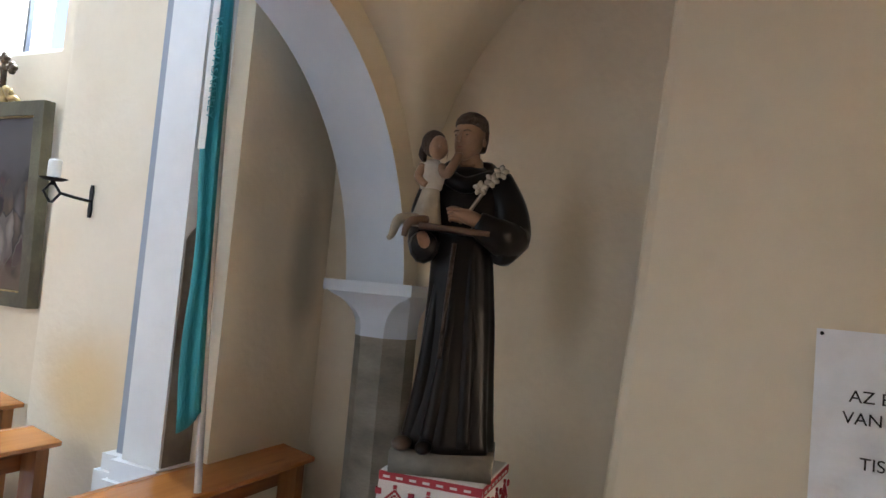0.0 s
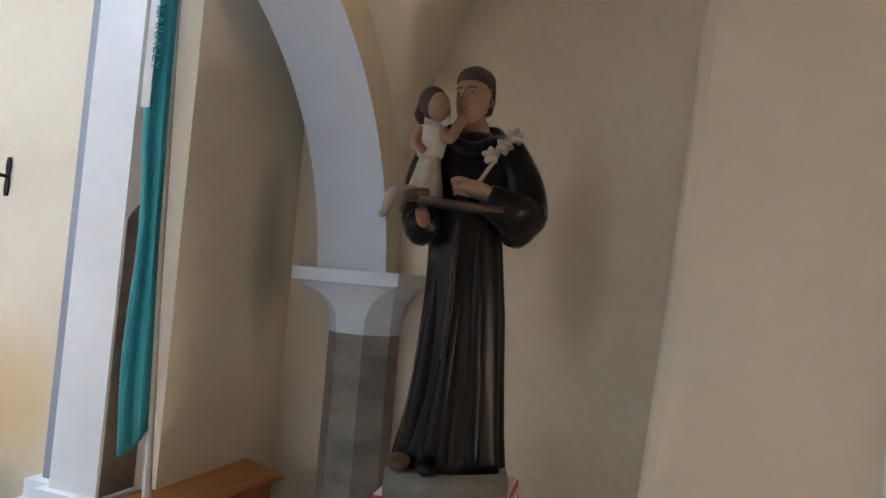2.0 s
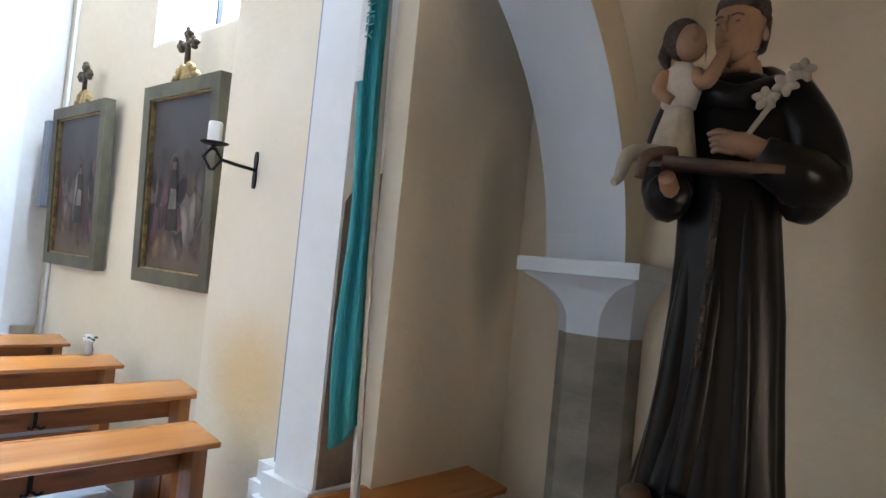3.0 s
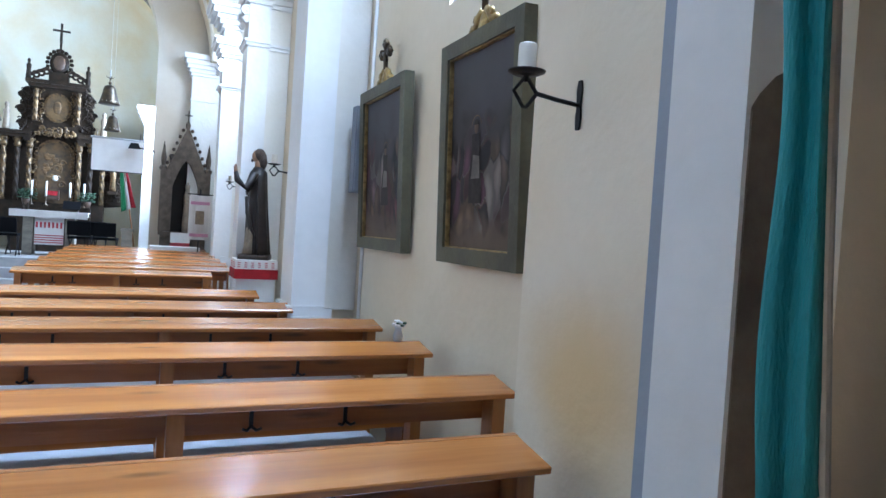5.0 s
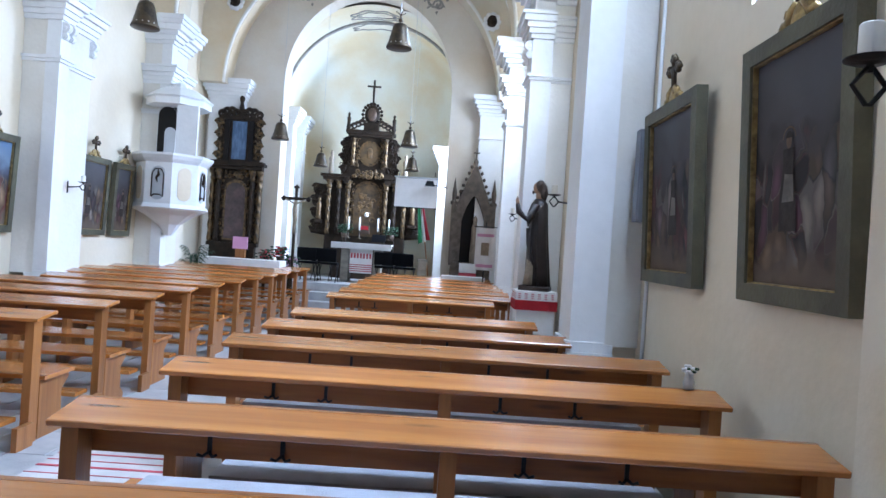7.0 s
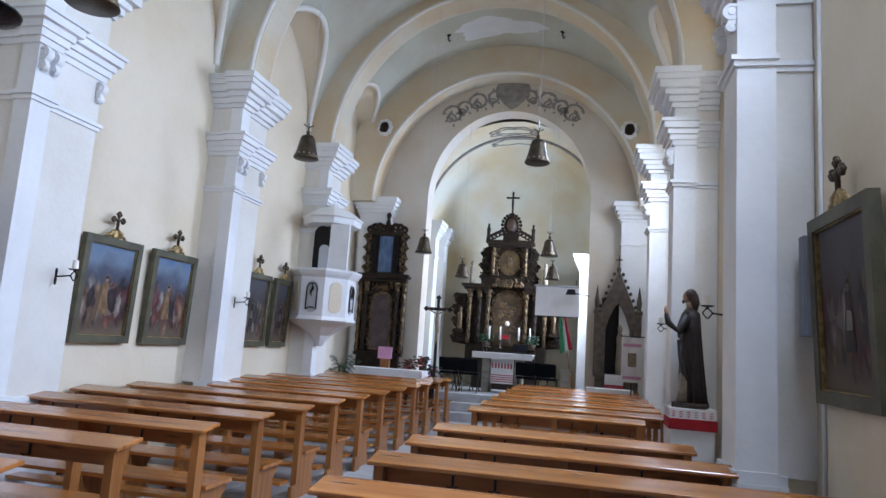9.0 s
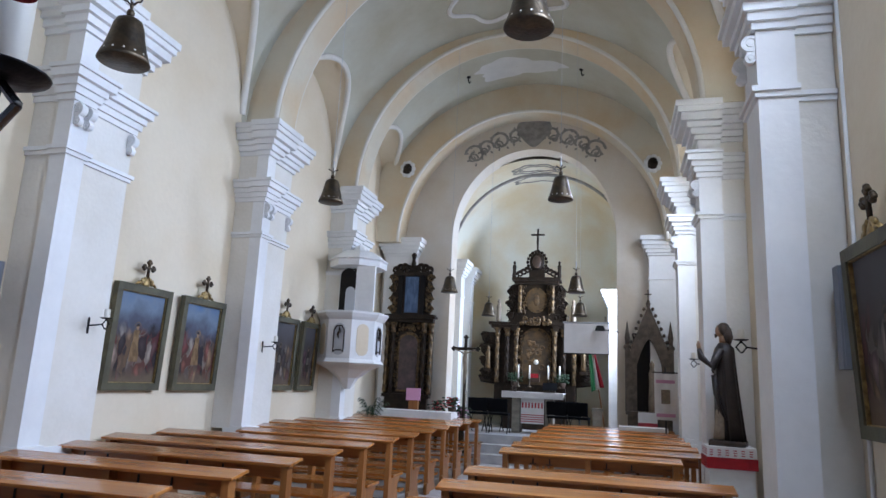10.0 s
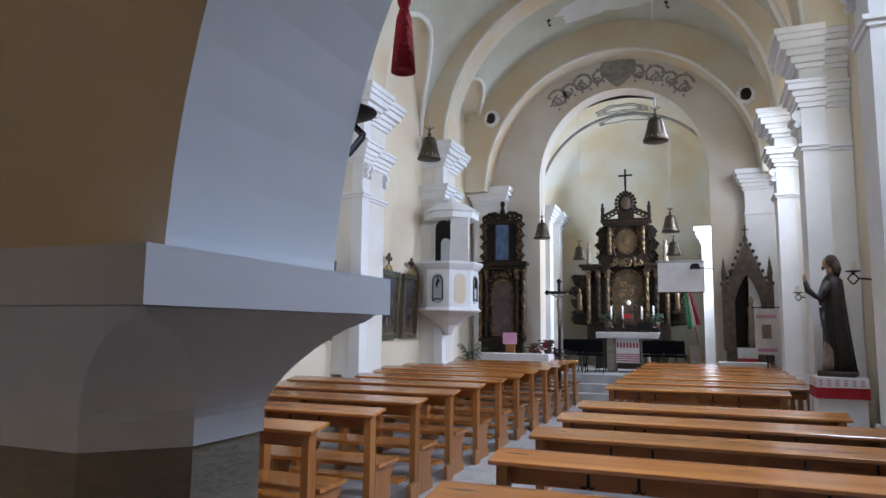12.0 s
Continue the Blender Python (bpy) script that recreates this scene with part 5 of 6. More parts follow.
for i in range(8):
    a = 360 / 8 * i
    m = pose(0, 0, 0, 0, 0, a)
    bm = bmesh.new()
    pts = [(0.12 * math.cos(t), 0.17 * (1 if math.sin(t) > 0 else -1) + 0.12 * math.sin(t)) for t in [2 * math.pi * k / 24 for k in range(24)]]
    rings(bm, [[(xx, yy, 2.32 + zz) for yy, zz in pts] for xx in (0.553, 0.562)])
    bmesh.ops.transform(bm, matrix=m, verts=bm.verts)
    part("panel", bm, CREAM if i % 2 else PALEGREY, pul, "rounded painted panel")
    if i % 2 == 0:
        bm = bmesh.new()
        tube(bm, [(0.572, -0.10, 2.08), (0.572, -0.10, 2.48), (0.572, -0.05, 2.56), (0.572, 0.05, 2.56), (0.572, 0.10, 2.48), (0.572, 0.10, 2.08), (0.572, 0.05, 2.12), (0.572, -0.05, 2.12), (0.572, -0.10, 2.08)], 0.012, 6)
        tube(bm, [(0.575, 0, 2.54), (0.585, 0.02, 2.46), (0.585, -0.02, 2.40), (0.575, 0, 2.32)], [0.01, 0.028, 0.024, 0.006], 6)
        bmesh.ops.transform(bm, matrix=m, verts=bm.verts)
        part("carved_drop", bm, DARKWOOD, pul, "dark painted moulding and drop")
part("back_panel", boxes((0.19, 0.56, -0.40, -0.34, 2.84, 3.70)), WHITE, pul, bevel=0.01)
# no opening here: a black plate carries the doorway's shade in its colour
bm = bmesh.new()
niche_arch(bm, 0.03, -0.40, -0.38, 0.155, 2.84, 3.66)
part("doorway", bm, HABIT, pul, "black plate holding the shade of an arched doorway")
bm = bmesh.new()
niche_arch(bm, 0.10, -0.425, -0.402, 0.095, 2.84, 3.30)
part("door_leaf", bm, PALEGREY, pul, "grey rounded half door")
bm = bmesh.new()
rings(bm, [octa(0.46, 3.70), octa(0.55, 3.71), octa(0.55, 3.82), octa(0.59, 3.85), octa(0.55, 3.88), octa(0.46, 3.95), octa(0.34, 4.02), octa(0.16, 4.06), octa(0.13, 4.09), octa(0.11, 4.13), octa(0.03, 4.18)])
bmesh.ops.translate(bm, vec=(0.06, 0, 0), verts=bm.verts)
part("sounding_board", bm, WHITE, pul)
bm = bmesh.new()
ball(bm, (0.06, -0.05, 3.67), 0.075, (1.5, 0.9, 0.5), 8)
for k in range(8):
    tube(bm, [(0.06, -0.05, 3.68), (0.06 + 0.16 * math.cos(math.pi * k / 4), -0.05 + 0.16 * math.sin(math.pi * k / 4), 3.69)], [0.02, 0.006], 6)
part("carved_dove", bm, AGED_WOOD, pul, "dark carved boss under the sounding board", smooth=True)


AGED = material("blackened_gilding", (0.17, 0.105, 0.045), 0.4, metal=0.45, vary=0.25, scale=14, second=(0.04, 0.027, 0.018))
DIM_OCHRE = material("dim_ochre_paint", (0.15, 0.088, 0.036), 0.45, vary=0.3, scale=9, second=(0.07, 0.042, 0.022))
ALTAR_OIL = material("varnished_altar_painting", (0.12, 0.072, 0.03), 0.4, vary=0.25, scale=5, fine=20, second=(0.045, 0.03, 0.02))
PLUM_OIL = material("darkened_plum_painting", (0.10, 0.065, 0.062), 0.45, vary=0.25, scale=5, fine=20, second=(0.05, 0.035, 0.035))
# side altar against the chancel wall
sa = thing("side_altar", "black and gilt carved baroque side altar with a blue niche", "altar", at=(-1.57, 18.27, 0))
part("base", boxes((-0.50, 0.50, -0.12, 0.02, 0, 1.25), (-0.56, 0.56, -0.16, 0.02, 1.25, 1.33)), DARKWOOD, sa, bevel=0.01)
part("lower_stage", boxes((-0.57, 0.57, -0.03, 0.025, 1.33, 3.02)), DARKWOOD, sa)
bm = bmesh.new()
niche_arch(bm, 0, -0.075, -0.032, 0.21, 1.42, 2.66)
part("altar_painting", bm, PLUM_OIL, sa, "dim arched painting")
bm = bmesh.new()
niche_arch(bm, 0, -0.06, -0.0315, 0.26, 1.38, 2.73)
part("painting_frame", bm, AGED, sa)
for x in (-0.37, 0.37, -0.52, 0.52):
    bm = bmesh.new()
    yy = -0.12 if abs(x) < 0.5 else -0.06
    twisted(bm, x, yy, 1.34, 2.70, 0.05)
    part("twisted_column", bm, DARKWOOD if abs(x) < 0.5 else AGED, sa, smooth=True)
    bm = bmesh.new()
    lathe(bm, [(0.05, 0), (0.065, 0.06), (0.05, 0.10), (0.075, 0.16), (0.085, 0.18), (0.085, 0.24)], 12, at=(x, yy, 2.70))
    part("capital", bm, AGED, sa, smooth=True)
part("cornice", boxes((-0.58, 0.58, -0.16, 0.02, 2.95, 3.03), (-0.64, 0.64, -0.22, 0.02, 3.03, 3.09), (-0.60, 0.60, -0.18, 0.02, 3.09, 3.13)), DARKWOOD, sa, bevel=0.008)
part("upper_stage", boxes((-0.37, 0.37, -0.04, 0.02, 3.13, 4.05), (-0.42, 0.42, -0.10, 0.02, 4.05, 4.13)), DARKWOOD, sa)
BLUEN = material("blue_niche_paint", (0.10, 0.16, 0.27), 0.6, vary=0.25, scale=9, second=(0.05, 0.09, 0.17), stretch=(3, 3, 0.6))
part("blue_niche", boxes((-0.16, 0.16, -0.052, -0.041, 3.18, 4.02)), BLUEN, sa, "blue painted niche figure panel")
for x in (-0.27, 0.27):
    part("upper_column", boxes((x - 0.05, x + 0.05, -0.09, -0.042, 3.14, 4.04)), HABIT, sa, bevel=0.01)
for s in (-1, 1):
    bm = bmesh.new()
    wing(bm, s, 0.36, 0.15, 3.14, 4.16, -0.045, 0.01, 4)
    part("carved_wing", bm, DARKWOOD, sa)
    bm = bmesh.new()
    for z, r in ((3.25, 0.085), (3.48, 0.075), (3.72, 0.08), (3.98, 0.09)):
        scroll(bm, s * 0.46, -0.06, z, r, s, th=0.028)
    leafage(bm, min(s * 0.34, s * 0.46), max(s * 0.34, s * 0.46), 3.16, 4.10, -0.06, 26, 4 + s, 0.03)
    part("wing_leafage", bm, AGED, sa, smooth=True)["kind"] = "stuff"
    bm = bmesh.new()
    for k in range(4):
        scroll(bm, s * (0.10 + 0.105 * k), -0.04, 4.20 + 0.05 * math.sin(1.2 * k), 0.085, -s, th=0.034)
    leafage(bm, min(s * 0.02, s * 0.44), max(s * 0.02, s * 0.44), 4.12, 4.22, -0.05, 18, 9 + s, 0.045)
    part("carved_crest", bm, DARKWOOD, sa, smooth=True)["kind"] = "stuff"
    bm = bmesh.new()
    leafage(bm, min(s * 0.26, s * 0.32), max(s * 0.26, s * 0.32), 1.45, 2.70, -0.06, 30, 14 + s, 0.028)
    leafage(bm, min(s * 0.42, s * 0.48), max(s * 0.42, s * 0.48), 1.40, 2.75, -0.05, 30, 19 + s, 0.028)
    part("gilt_leafage", bm, AGED, sa, "tarnished gilt carving", smooth=True)["kind"] = "stuff"
bm = bmesh.new()
leafage(bm, -0.25, 0.25, 2.74, 2.94, -0.07, 26, 31, 0.04)
part("carved_frieze", bm, AGED, sa, smooth=True)["kind"] = "stuff"
bm = bmesh.new()
lathe(bm, [(0.03, 4.13), (0.06, 4.34), (0.035, 4.44), (0.065, 4.54), (0.02, 4.62)], 10)
tube(bm, [(0, 0, 4.60), (0, 0, 4.90)], 0.022, 8)
tube(bm, [(-0.085, 0, 4.80), (0.085, 0, 4.80)], 0.022, 8)
part("cross", bm, DARKWOOD, sa)

# high altar
AX, AY = 1.0, 21.2
ha = thing("high_altar", "tall dark carved baroque high altar with gilt columns and paintings", "altar", at=(AX, AY, DAIS))
part("base", boxes((-0.80, 0.80, -0.35, 0.3, 0, 1.05), (-1.05, 1.05, -0.2, 0.3, 0.55, 1.12)), DARKWOOD, ha, bevel=0.01)
part("lower_stage", boxes((-1.08, 1.08, -0.05, 0.3, 1.12, 2.60), (-0.60, 0.60, -0.045, 0.3, 2.60, 2.92)), DARKWOOD, ha)
for nm, w, d, z1, mt in (("altar_frame", 0.40, -0.075, 2.60, AGED), ("altar_painting", 0.335, -0.09, 2.53, ALTAR_OIL)):
    bm = bmesh.new()
    niche_arch(bm, 0, d, -0.052, w, 1.10, z1)
    part(nm, bm, mt, ha)
bm = bmesh.new()
leafage(bm, -0.2, 0.2, 1.55, 2.3, -0.092, 24, 71, 0.06)
bmesh.ops.scale(bm, vec=(1, 0.12, 1), space=Matrix.Translation((0, 0.092, 0)), verts=bm.verts)
part("painted_relief", bm, DIM_OCHRE, ha, "ochre figures of the altar painting", smooth=True)
part("red_tabernacle", boxes((-0.13, 0.13, -0.20, -0.095, 1.20, 1.42)), BROWN, ha, "red-brown veiled tabernacle", bevel=0.02)
part("red_veil", boxes((-0.10, 0.10, -0.207, -0.2005, 1.30, 1.40)), RED, ha, "red veil")
bm = bmesh.new()
ball(bm, (0.03, -0.16, 1.70), 0.06, (1, 0.6, 1.1), 8)
part("bright_ornament", bm, WAX, ha, "pale ornament over the tabernacle", smooth=True)
for x in (-1.0, -0.74, -0.50, 0.50, 0.74, 1.0):
    bm = bmesh.new()
    twisted(bm, x, -0.16, 1.14, 2.35, 0.05)
    part("twisted_column", bm, AGED if abs(x) < 0.6 or abs(x) > 0.9 else DARKWOOD, ha, smooth=True)
    bm = bmesh.new()
    lathe(bm, [(0.06, 0), (0.08, 0.06), (0.06, 0.11), (0.10, 0.18), (0.11, 0.22)], 12, at=(x, -0.16, 2.35))
    part("capital", bm, AGED, ha, smooth=True)
for s in (-1, 1):
    a, b, c = sorted((s * 0.45, s * 1.16)), sorted((s * 0.45, s * 1.22)), 0.3
    part("cornice", boxes((*a, -0.28, c, 2.57, 2.65), (*b, -0.34, c, 2.65, 2.72)), DARKWOOD, ha, bevel=0.01)
bm = bmesh.new()
rings(bm, [[(r * math.cos(math.pi * (1 - k / 24)) * 1.15, y, 2.50 + r * math.sin(math.pi * k / 24) * 0.75) for r, y in ((0.42, -0.3), (0.42, 0.25), (0.54, 0.25), (0.54, -0.3))] for k in range(25)])
part("curved_pediment", bm, DARKWOOD, ha)
part("upper_stage", boxes((-0.50, 0.50, -0.05, 0.3, 2.9, 3.80)), DARKWOOD, ha)
bm = bmesh.new()
lathe(bm, [(0.01, 0), (0.29, 0), (0.34, 0.02), (0.34, 0.03)], 28, m=Matrix.Translation((0, -0.05, 3.33)) @ pose(0, 0, 0, 90, 0, 0) @ Matrix.Diagonal((0.85, 1.0, 1, 1)))
part("oval_frame", bm, AGED, ha)
bm = bmesh.new()
lathe(bm, [(0.005, 0), (0.27, 0), (0.28, 0.012)], 28, m=Matrix.Translation((0, -0.082, 3.33)) @ pose(0, 0, 0, 90, 0, 0) @ Matrix.Diagonal((0.85, 1.0, 1, 1)))
part("oval_painting", bm, ALTAR_OIL, ha, "ochre oval painting")
bm = bmesh.new()
ball(bm, (0, -0.096, 3.33), 0.10, (0.8, 0.1, 1.6), 8)
part("oval_figure", bm, DIM_OCHRE, ha, "ochre shape in the oval painting", smooth=True)
for x in (-0.43, 0.43):
    bm = bmesh.new()
    twisted(bm, x, -0.14, 2.98, 3.72, 0.045)
    part("upper_column", bm, AGED, ha, smooth=True)
part("upper_cornice", boxes((-0.58, 0.58, -0.22, 0.3, 3.76, 3.84), (-0.64, 0.64, -0.27, 0.3, 3.84, 3.92)), DARKWOOD, ha, bevel=0.01)
for s in (-1, 1):
    bm = bmesh.new()
    wing(bm, s, 1.05, 0.42, 1.20, 2.46, -0.03, 0.12, 4)
    part("carved_wing", bm, DARKWOOD, ha)
    bm = bmesh.new()
    wing(bm, s, 0.48, 0.30, 2.72, 3.75, -0.03, 0.12, 3)
    part("upper_wing", bm, DARKWOOD, ha)
    bm = bmesh.new()
    for x, z, r in ((1.36, 2.36, 0.10), (1.40, 2.05, 0.09), (1.39, 1.72, 0.09), (1.36, 1.40, 0.10)):
        scroll(bm, s * x, -0.05, z, r, s, th=0.035)
    leafage(bm, min(s * 1.08, s * 1.42), max(s * 1.08, s * 1.42), 1.24, 2.44, -0.05, 60, 41 + s, 0.045)
    tube(bm, [(s * 1.05, 0, 1.16), (s * 1.42, 0, 1.2), (s * 1.50, 0, 1.32)], [0.07, 0.07, 0.03], 8)
    part("wing_leafage", bm, DARKWOOD, ha, smooth=True)["kind"] = "stuff"
    bm = bmesh.new()
    for x, z, r in ((0.70, 2.90, 0.09), (0.73, 3.22, 0.09), (0.70, 3.55, 0.08)):
        scroll(bm, s * x, -0.05, z, r, s, th=0.032)
    leafage(bm, min(s * 0.50, s * 0.75), max(s * 0.50, s * 0.75), 2.78, 3.72, -0.05, 40, 47 + s, 0.04)
    part("upper_leafage", bm, DARKWOOD, ha, smooth=True)["kind"] = "stuff"
    bm = bmesh.new()
    for k in range(4):
        scroll(bm, s * (0.55 - 0.10 * k), -0.12, 3.98 + 0.05 * k, 0.08, s, th=0.034)
    part("carved_crest", bm, [DARKWOOD], ha, smooth=True)["kind"] = "stuff"
    bm = bmesh.new()
    leafage(bm, min(s * 0.34, s * 0.44), max(s * 0.34, s * 0.44), 1.2, 2.5, -0.085, 34, 53 + s, 0.03)
    leafage(bm, min(s * 0.28, s * 0.38), max(s * 0.28, s * 0.38), 2.95, 3.72, -0.065, 24, 59 + s, 0.035)
    part("gilt_leafage", bm, AGED, ha, "tarnished gilt carving", smooth=True)["kind"] = "stuff"
    # carved figures kept as plain shapes
    for x, y, z, h in ((1.24, -0.16, 1.50, 0.60), (0.98, -0.16, 2.725, 0.62), (0.60, -0.12, 3.925, 0.46)):
        bm = bmesh.new()
        lathe(bm, [(0.11, 0), (0.12, 0.1), (0.095, 0.45), (0.12, 0.68), (0.05, 0.78), (0.075, 0.86), (0.065, 0.95), (0.01, 1.0)], 12)
        fig = tagged(finish("altar_figure", bm, AGED if z < 2 else (TUNIC if z < 3 else DARKWOOD), smooth=True), "small carved figure standing on the high altar", "statuette", "altar figures")
        fig.matrix_world = Matrix.Translation((AX + s * x, AY + y, DAIS + z)) @ Matrix.Diagonal((h, h, h, 1))
    part("figure_corbel", boxes((s * 1.24 - 0.09, s * 1.24 + 0.09, -0.26, -0.03, 1.42, 1.499)), DARKWOOD, ha, bevel=0.02)
bm = bmesh.new()
leafage(bm, -0.4, 0.4, 2.66, 2.84, -0.31, 44, 61, 0.045)
part("pediment_carving", bm, AGED, ha, smooth=True)["kind"] = "stuff"
bm = bmesh.new()
lathe(bm, [(0.01, -0.04), (0.2, -0.05), (0.24, 0), (0.2, 0.05), (0.01, 0.04)], 24, m=Matrix.Translation((0, -0.08, 4.36)) @ pose(0, 0, 0, 90, 0, 0) @ Matrix.Diagonal((0.85, 1.1, 1, 1)))
for k in range(18):
    a = 2 * math.pi * k / 18
    ball(bm, (0.25 * math.cos(a), -0.08, 4.36 + 0.29 * math.sin(a)), 0.05, (0.9, 0.6, 1.0), 5)
part("medallion", bm, [DARKWOOD], ha, "carved oval medallion", smooth=True)
bm = bmesh.new()
ball(bm, (0, -0.12, 4.36), 0.15, (0.85, 0.3, 1.2), 8)
part("medallion_boss", bm, BROWN, ha, smooth=True)
part("medallion_stem", boxes((-0.20, 0.20, -0.14, 0.1, 3.92, 4.14)), DARKWOOD, ha, bevel=0.03)
for s in (-1, 1):
    bm = bmesh.new()
    for k in range(4):
        tube(bm, [(s * 0.12, -0.03, 4.15), (s * (0.28 + 0.03 * k), -0.03, 4.26 - 0.07 * k)], [0.02, 0.008], 5)
    part("rays", bm, LINEN, ha, "pale carved rays")
bm = bmesh.new()
tube(bm, [(0, 0, 4.60), (0, 0, 5.30)], 0.026, 8)
tube(bm, [(-0.18, 0, 5.13), (0.18, 0, 5.13)], 0.026, 8)
tube(bm, [(0, -0.03, 4.86), (0, -0.035, 5.08)], 0.03, 8)
part("cross", bm, DARKWOOD, ha)

# altar table, chairs, screen and the rest of the chancel
at = thing("altar_table", "stone altar table with white cloth and red embroidered front", "altar table", at=(1.14, 19.75, DAIS))
part("top", boxes((-0.70, 0.70, -0.33, 0.33, 0.84, 0.92)), STONE, at, bevel=0.01)
for x in (-0.48, 0.30):
    part("leg", boxes((x, x + 0.18, -0.26, 0.26, 0, 0.84)), STONE, at, bevel=0.01)
part("cloth", boxes((-0.72, 0.72, -0.35, 0.35, 0.921, 0.945), (-0.72, 0.72, -0.354, -0.348, 0.80, 0.93)), CLOTH, at, "white altar cloth")
part("frontal", boxes((-0.27, 0.27, -0.22, -0.20, 0.22, 0.80)), CLOTH, at)
bm = bmesh.new()
for k in range(4):
    box(bm, -0.27, 0.27, -0.224, -0.2195, 0.26 + 0.05 * k, 0.28 + 0.05 * k)
for k in range(7):
    box(bm, -0.25 + 0.075 * k, -0.21 + 0.075 * k, -0.224, -0.2195, 0.58, 0.70)
part("embroidery", bm, REDTHREAD, at, "red embroidered bands")
for x in (-0.55, -0.25, 0.25, 0.55):
    c = thing("altar_candle", "tall white altar candle in a dark holder", "candle", "altar candles", at=(1.14 + x * 0.95, 20.75, DAIS + 1.05))
    bm = bmesh.new()
    lathe(bm, [(0.05, 0), (0.05, 0.02), (0.015, 0.05), (0.02, 0.2), (0.03, 0.22)], 12)
    part("holder", bm, BRONZE, c, smooth=True)
    bm = bmesh.new()
    lathe(bm, [(0.022, 0.22), (0.022, 0.55), (0.004, 0.56)], 12)
    part("candle", bm, WAX, c, smooth=True)
bk = thing("missal_stand", "dark missal stand with an open book on the altar", "book stand", at=(1.52, 19.65, DAIS + 0.945))
part("stand", boxes((-0.14, 0.14, -0.1, 0.1, 0, 0.05)), DARKWOOD, bk)
bm = bmesh.new()
box(bm, -0.17, 0.17, -0.01, 0.01, 0, 0.22, 0, pose(0, 0.02, 0.05, -35, 0, 0))
part("book", bm, DARKCLOTH, bk)
for k, x in enumerate((-0.5, -0.42)):
    lc = thing("cruet", "small dark glass cruet on the altar cloth", "cruet", "cruets", at=(1.14 + x, 19.6, DAIS + 0.945))
    bm = bmesh.new()
    lathe(bm, [(0.025, 0), (0.03, 0.04), (0.015, 0.10), (0.02, 0.14)], 12)
    part("body", bm, DARKWOOD, lc, smooth=True)


def chair(x, y, turn):
    ob = thing("stacking_chair", "dark upholstered stacking chair on thin metal legs", "chair", "chairs in the chancel", at=(x, y, DAIS), turn=turn)
    part("seat", boxes((-0.22, 0.22, -0.21, 0.21, 0.40, 0.45)), DARKCLOTH, ob, bevel=0.015)
    bm = bmesh.new()
    box(bm, -0.22, 0.22, 0.20, 0.235, 0.50, 0.80, 0, pose(0, 0, 0, -6, 0, 0))
    part("backrest", bm, DARKCLOTH, ob, bevel=0.015)
    for sx in (-1, 1):
        for a, b in (((sx * 0.2, 0.25, 0.55), (sx * 0.21, -0.22, 0.0)), ((sx * 0.2, -0.18, 0.40), (sx * 0.21, 0.25, 0.0))):
            bm = bmesh.new()
            tube(bm, [a, b], 0.012, 6)
            part("leg", bm, IRON, ob)


for x in (-0.02, 0.45, 1.78, 2.25):
    chair(x, 19.05, 180 if x < 1 else 175)
for x in (0.22, 2.02):
    chair(x, 19.5, 178)

scr = thing("projection_screen", "white projection screen with dark border hung by the arch", "screen", at=(2.42, 18.30, 2.36))
part("sheet", boxes((-0.47, 0.47, -0.006, 0, 0.02, 0.66)), CLOTH, scr)
part("border", boxes((-0.48, 0.48, -0.008, 0.002, 0, 0.02), (-0.48, -0.47, -0.008, 0.002, 0.02, 0.66), (0.47, 0.48, -0.008, 0.002, 0.02, 0.66)), IRON, scr)
bm = bmesh.new()
tube(bm, [(-0.50, 0, 0.68), (0.50, 0, 0.68)], 0.022, 10)
part("roller", bm, PALEGREY, scr)
for sx in (-0.4, 0.4):
    bm = bmesh.new()
    tube(bm, [(sx, 0, 0.68), (sx, 0.27, 0.85)], 0.008, 6)
    part("hanger", bm, IRON, scr)
pro = thing("projector", "small black projector on a wall arm", "projector", at=(2.72, 18.15, 2.86))
bm = bmesh.new()
rings(bm, [[(-0.11, -0.08, 0), (0.11, -0.08, 0), (0.11, 0.08, 0), (-0.11, 0.08, 0)], [(-0.07, -0.06, 0.11), (0.07, -0.06, 0.11), (0.07, 0.06, 0.11), (-0.07, 0.06, 0.11)]])
part("body", bm, IRON, pro)
bm = bmesh.new()
tube(bm, [(0.05, 0, 0.03), (0.36, 0.1, 0.0), (0.38, 0.42, 0.0)], 0.012, 6)
part("arm", bm, IRON, pro)

fl = thing("tricolour_flag", "red white and green flag draped on a pole", "flag", at=(2.62, 18.75, DAIS))
bm = bmesh.new()
tube(bm, [(0.22, 0, 0), (0.05, 0, 1.1), (-0.10, 0, 2.0)], 0.014, 8)
part("pole", bm, PINED, fl)
for k, mt in enumerate((STOCKRED, CLOTH, STOCKGREEN)):
    bm = bmesh.new()
    loops = []
    for j in range(9):
        t = j / 8
        z = 1.92 - 0.80 * t
        xo = -0.10 + 0.18 * t - 0.075 * k * (0.4 + 0.8 * t)
        loops.append([(xo, 0.02 * math.sin(4 * t), z - 0.05 * k), (xo + 0.06 + 0.03 * t, -0.03 + 0.02 * math.sin(6 * t + 1), z - 0.03 * k), (xo + 0.065 + 0.03 * t, -0.022 + 0.02 * math.sin(6 * t + 1), z - 0.03 * k), (xo + 0.005, 0.008 + 0.02 * math.sin(4 * t), z - 0.05 * k)])
    rings(bm, loops)
    part("stripe", bm, mt, fl, smooth=True)
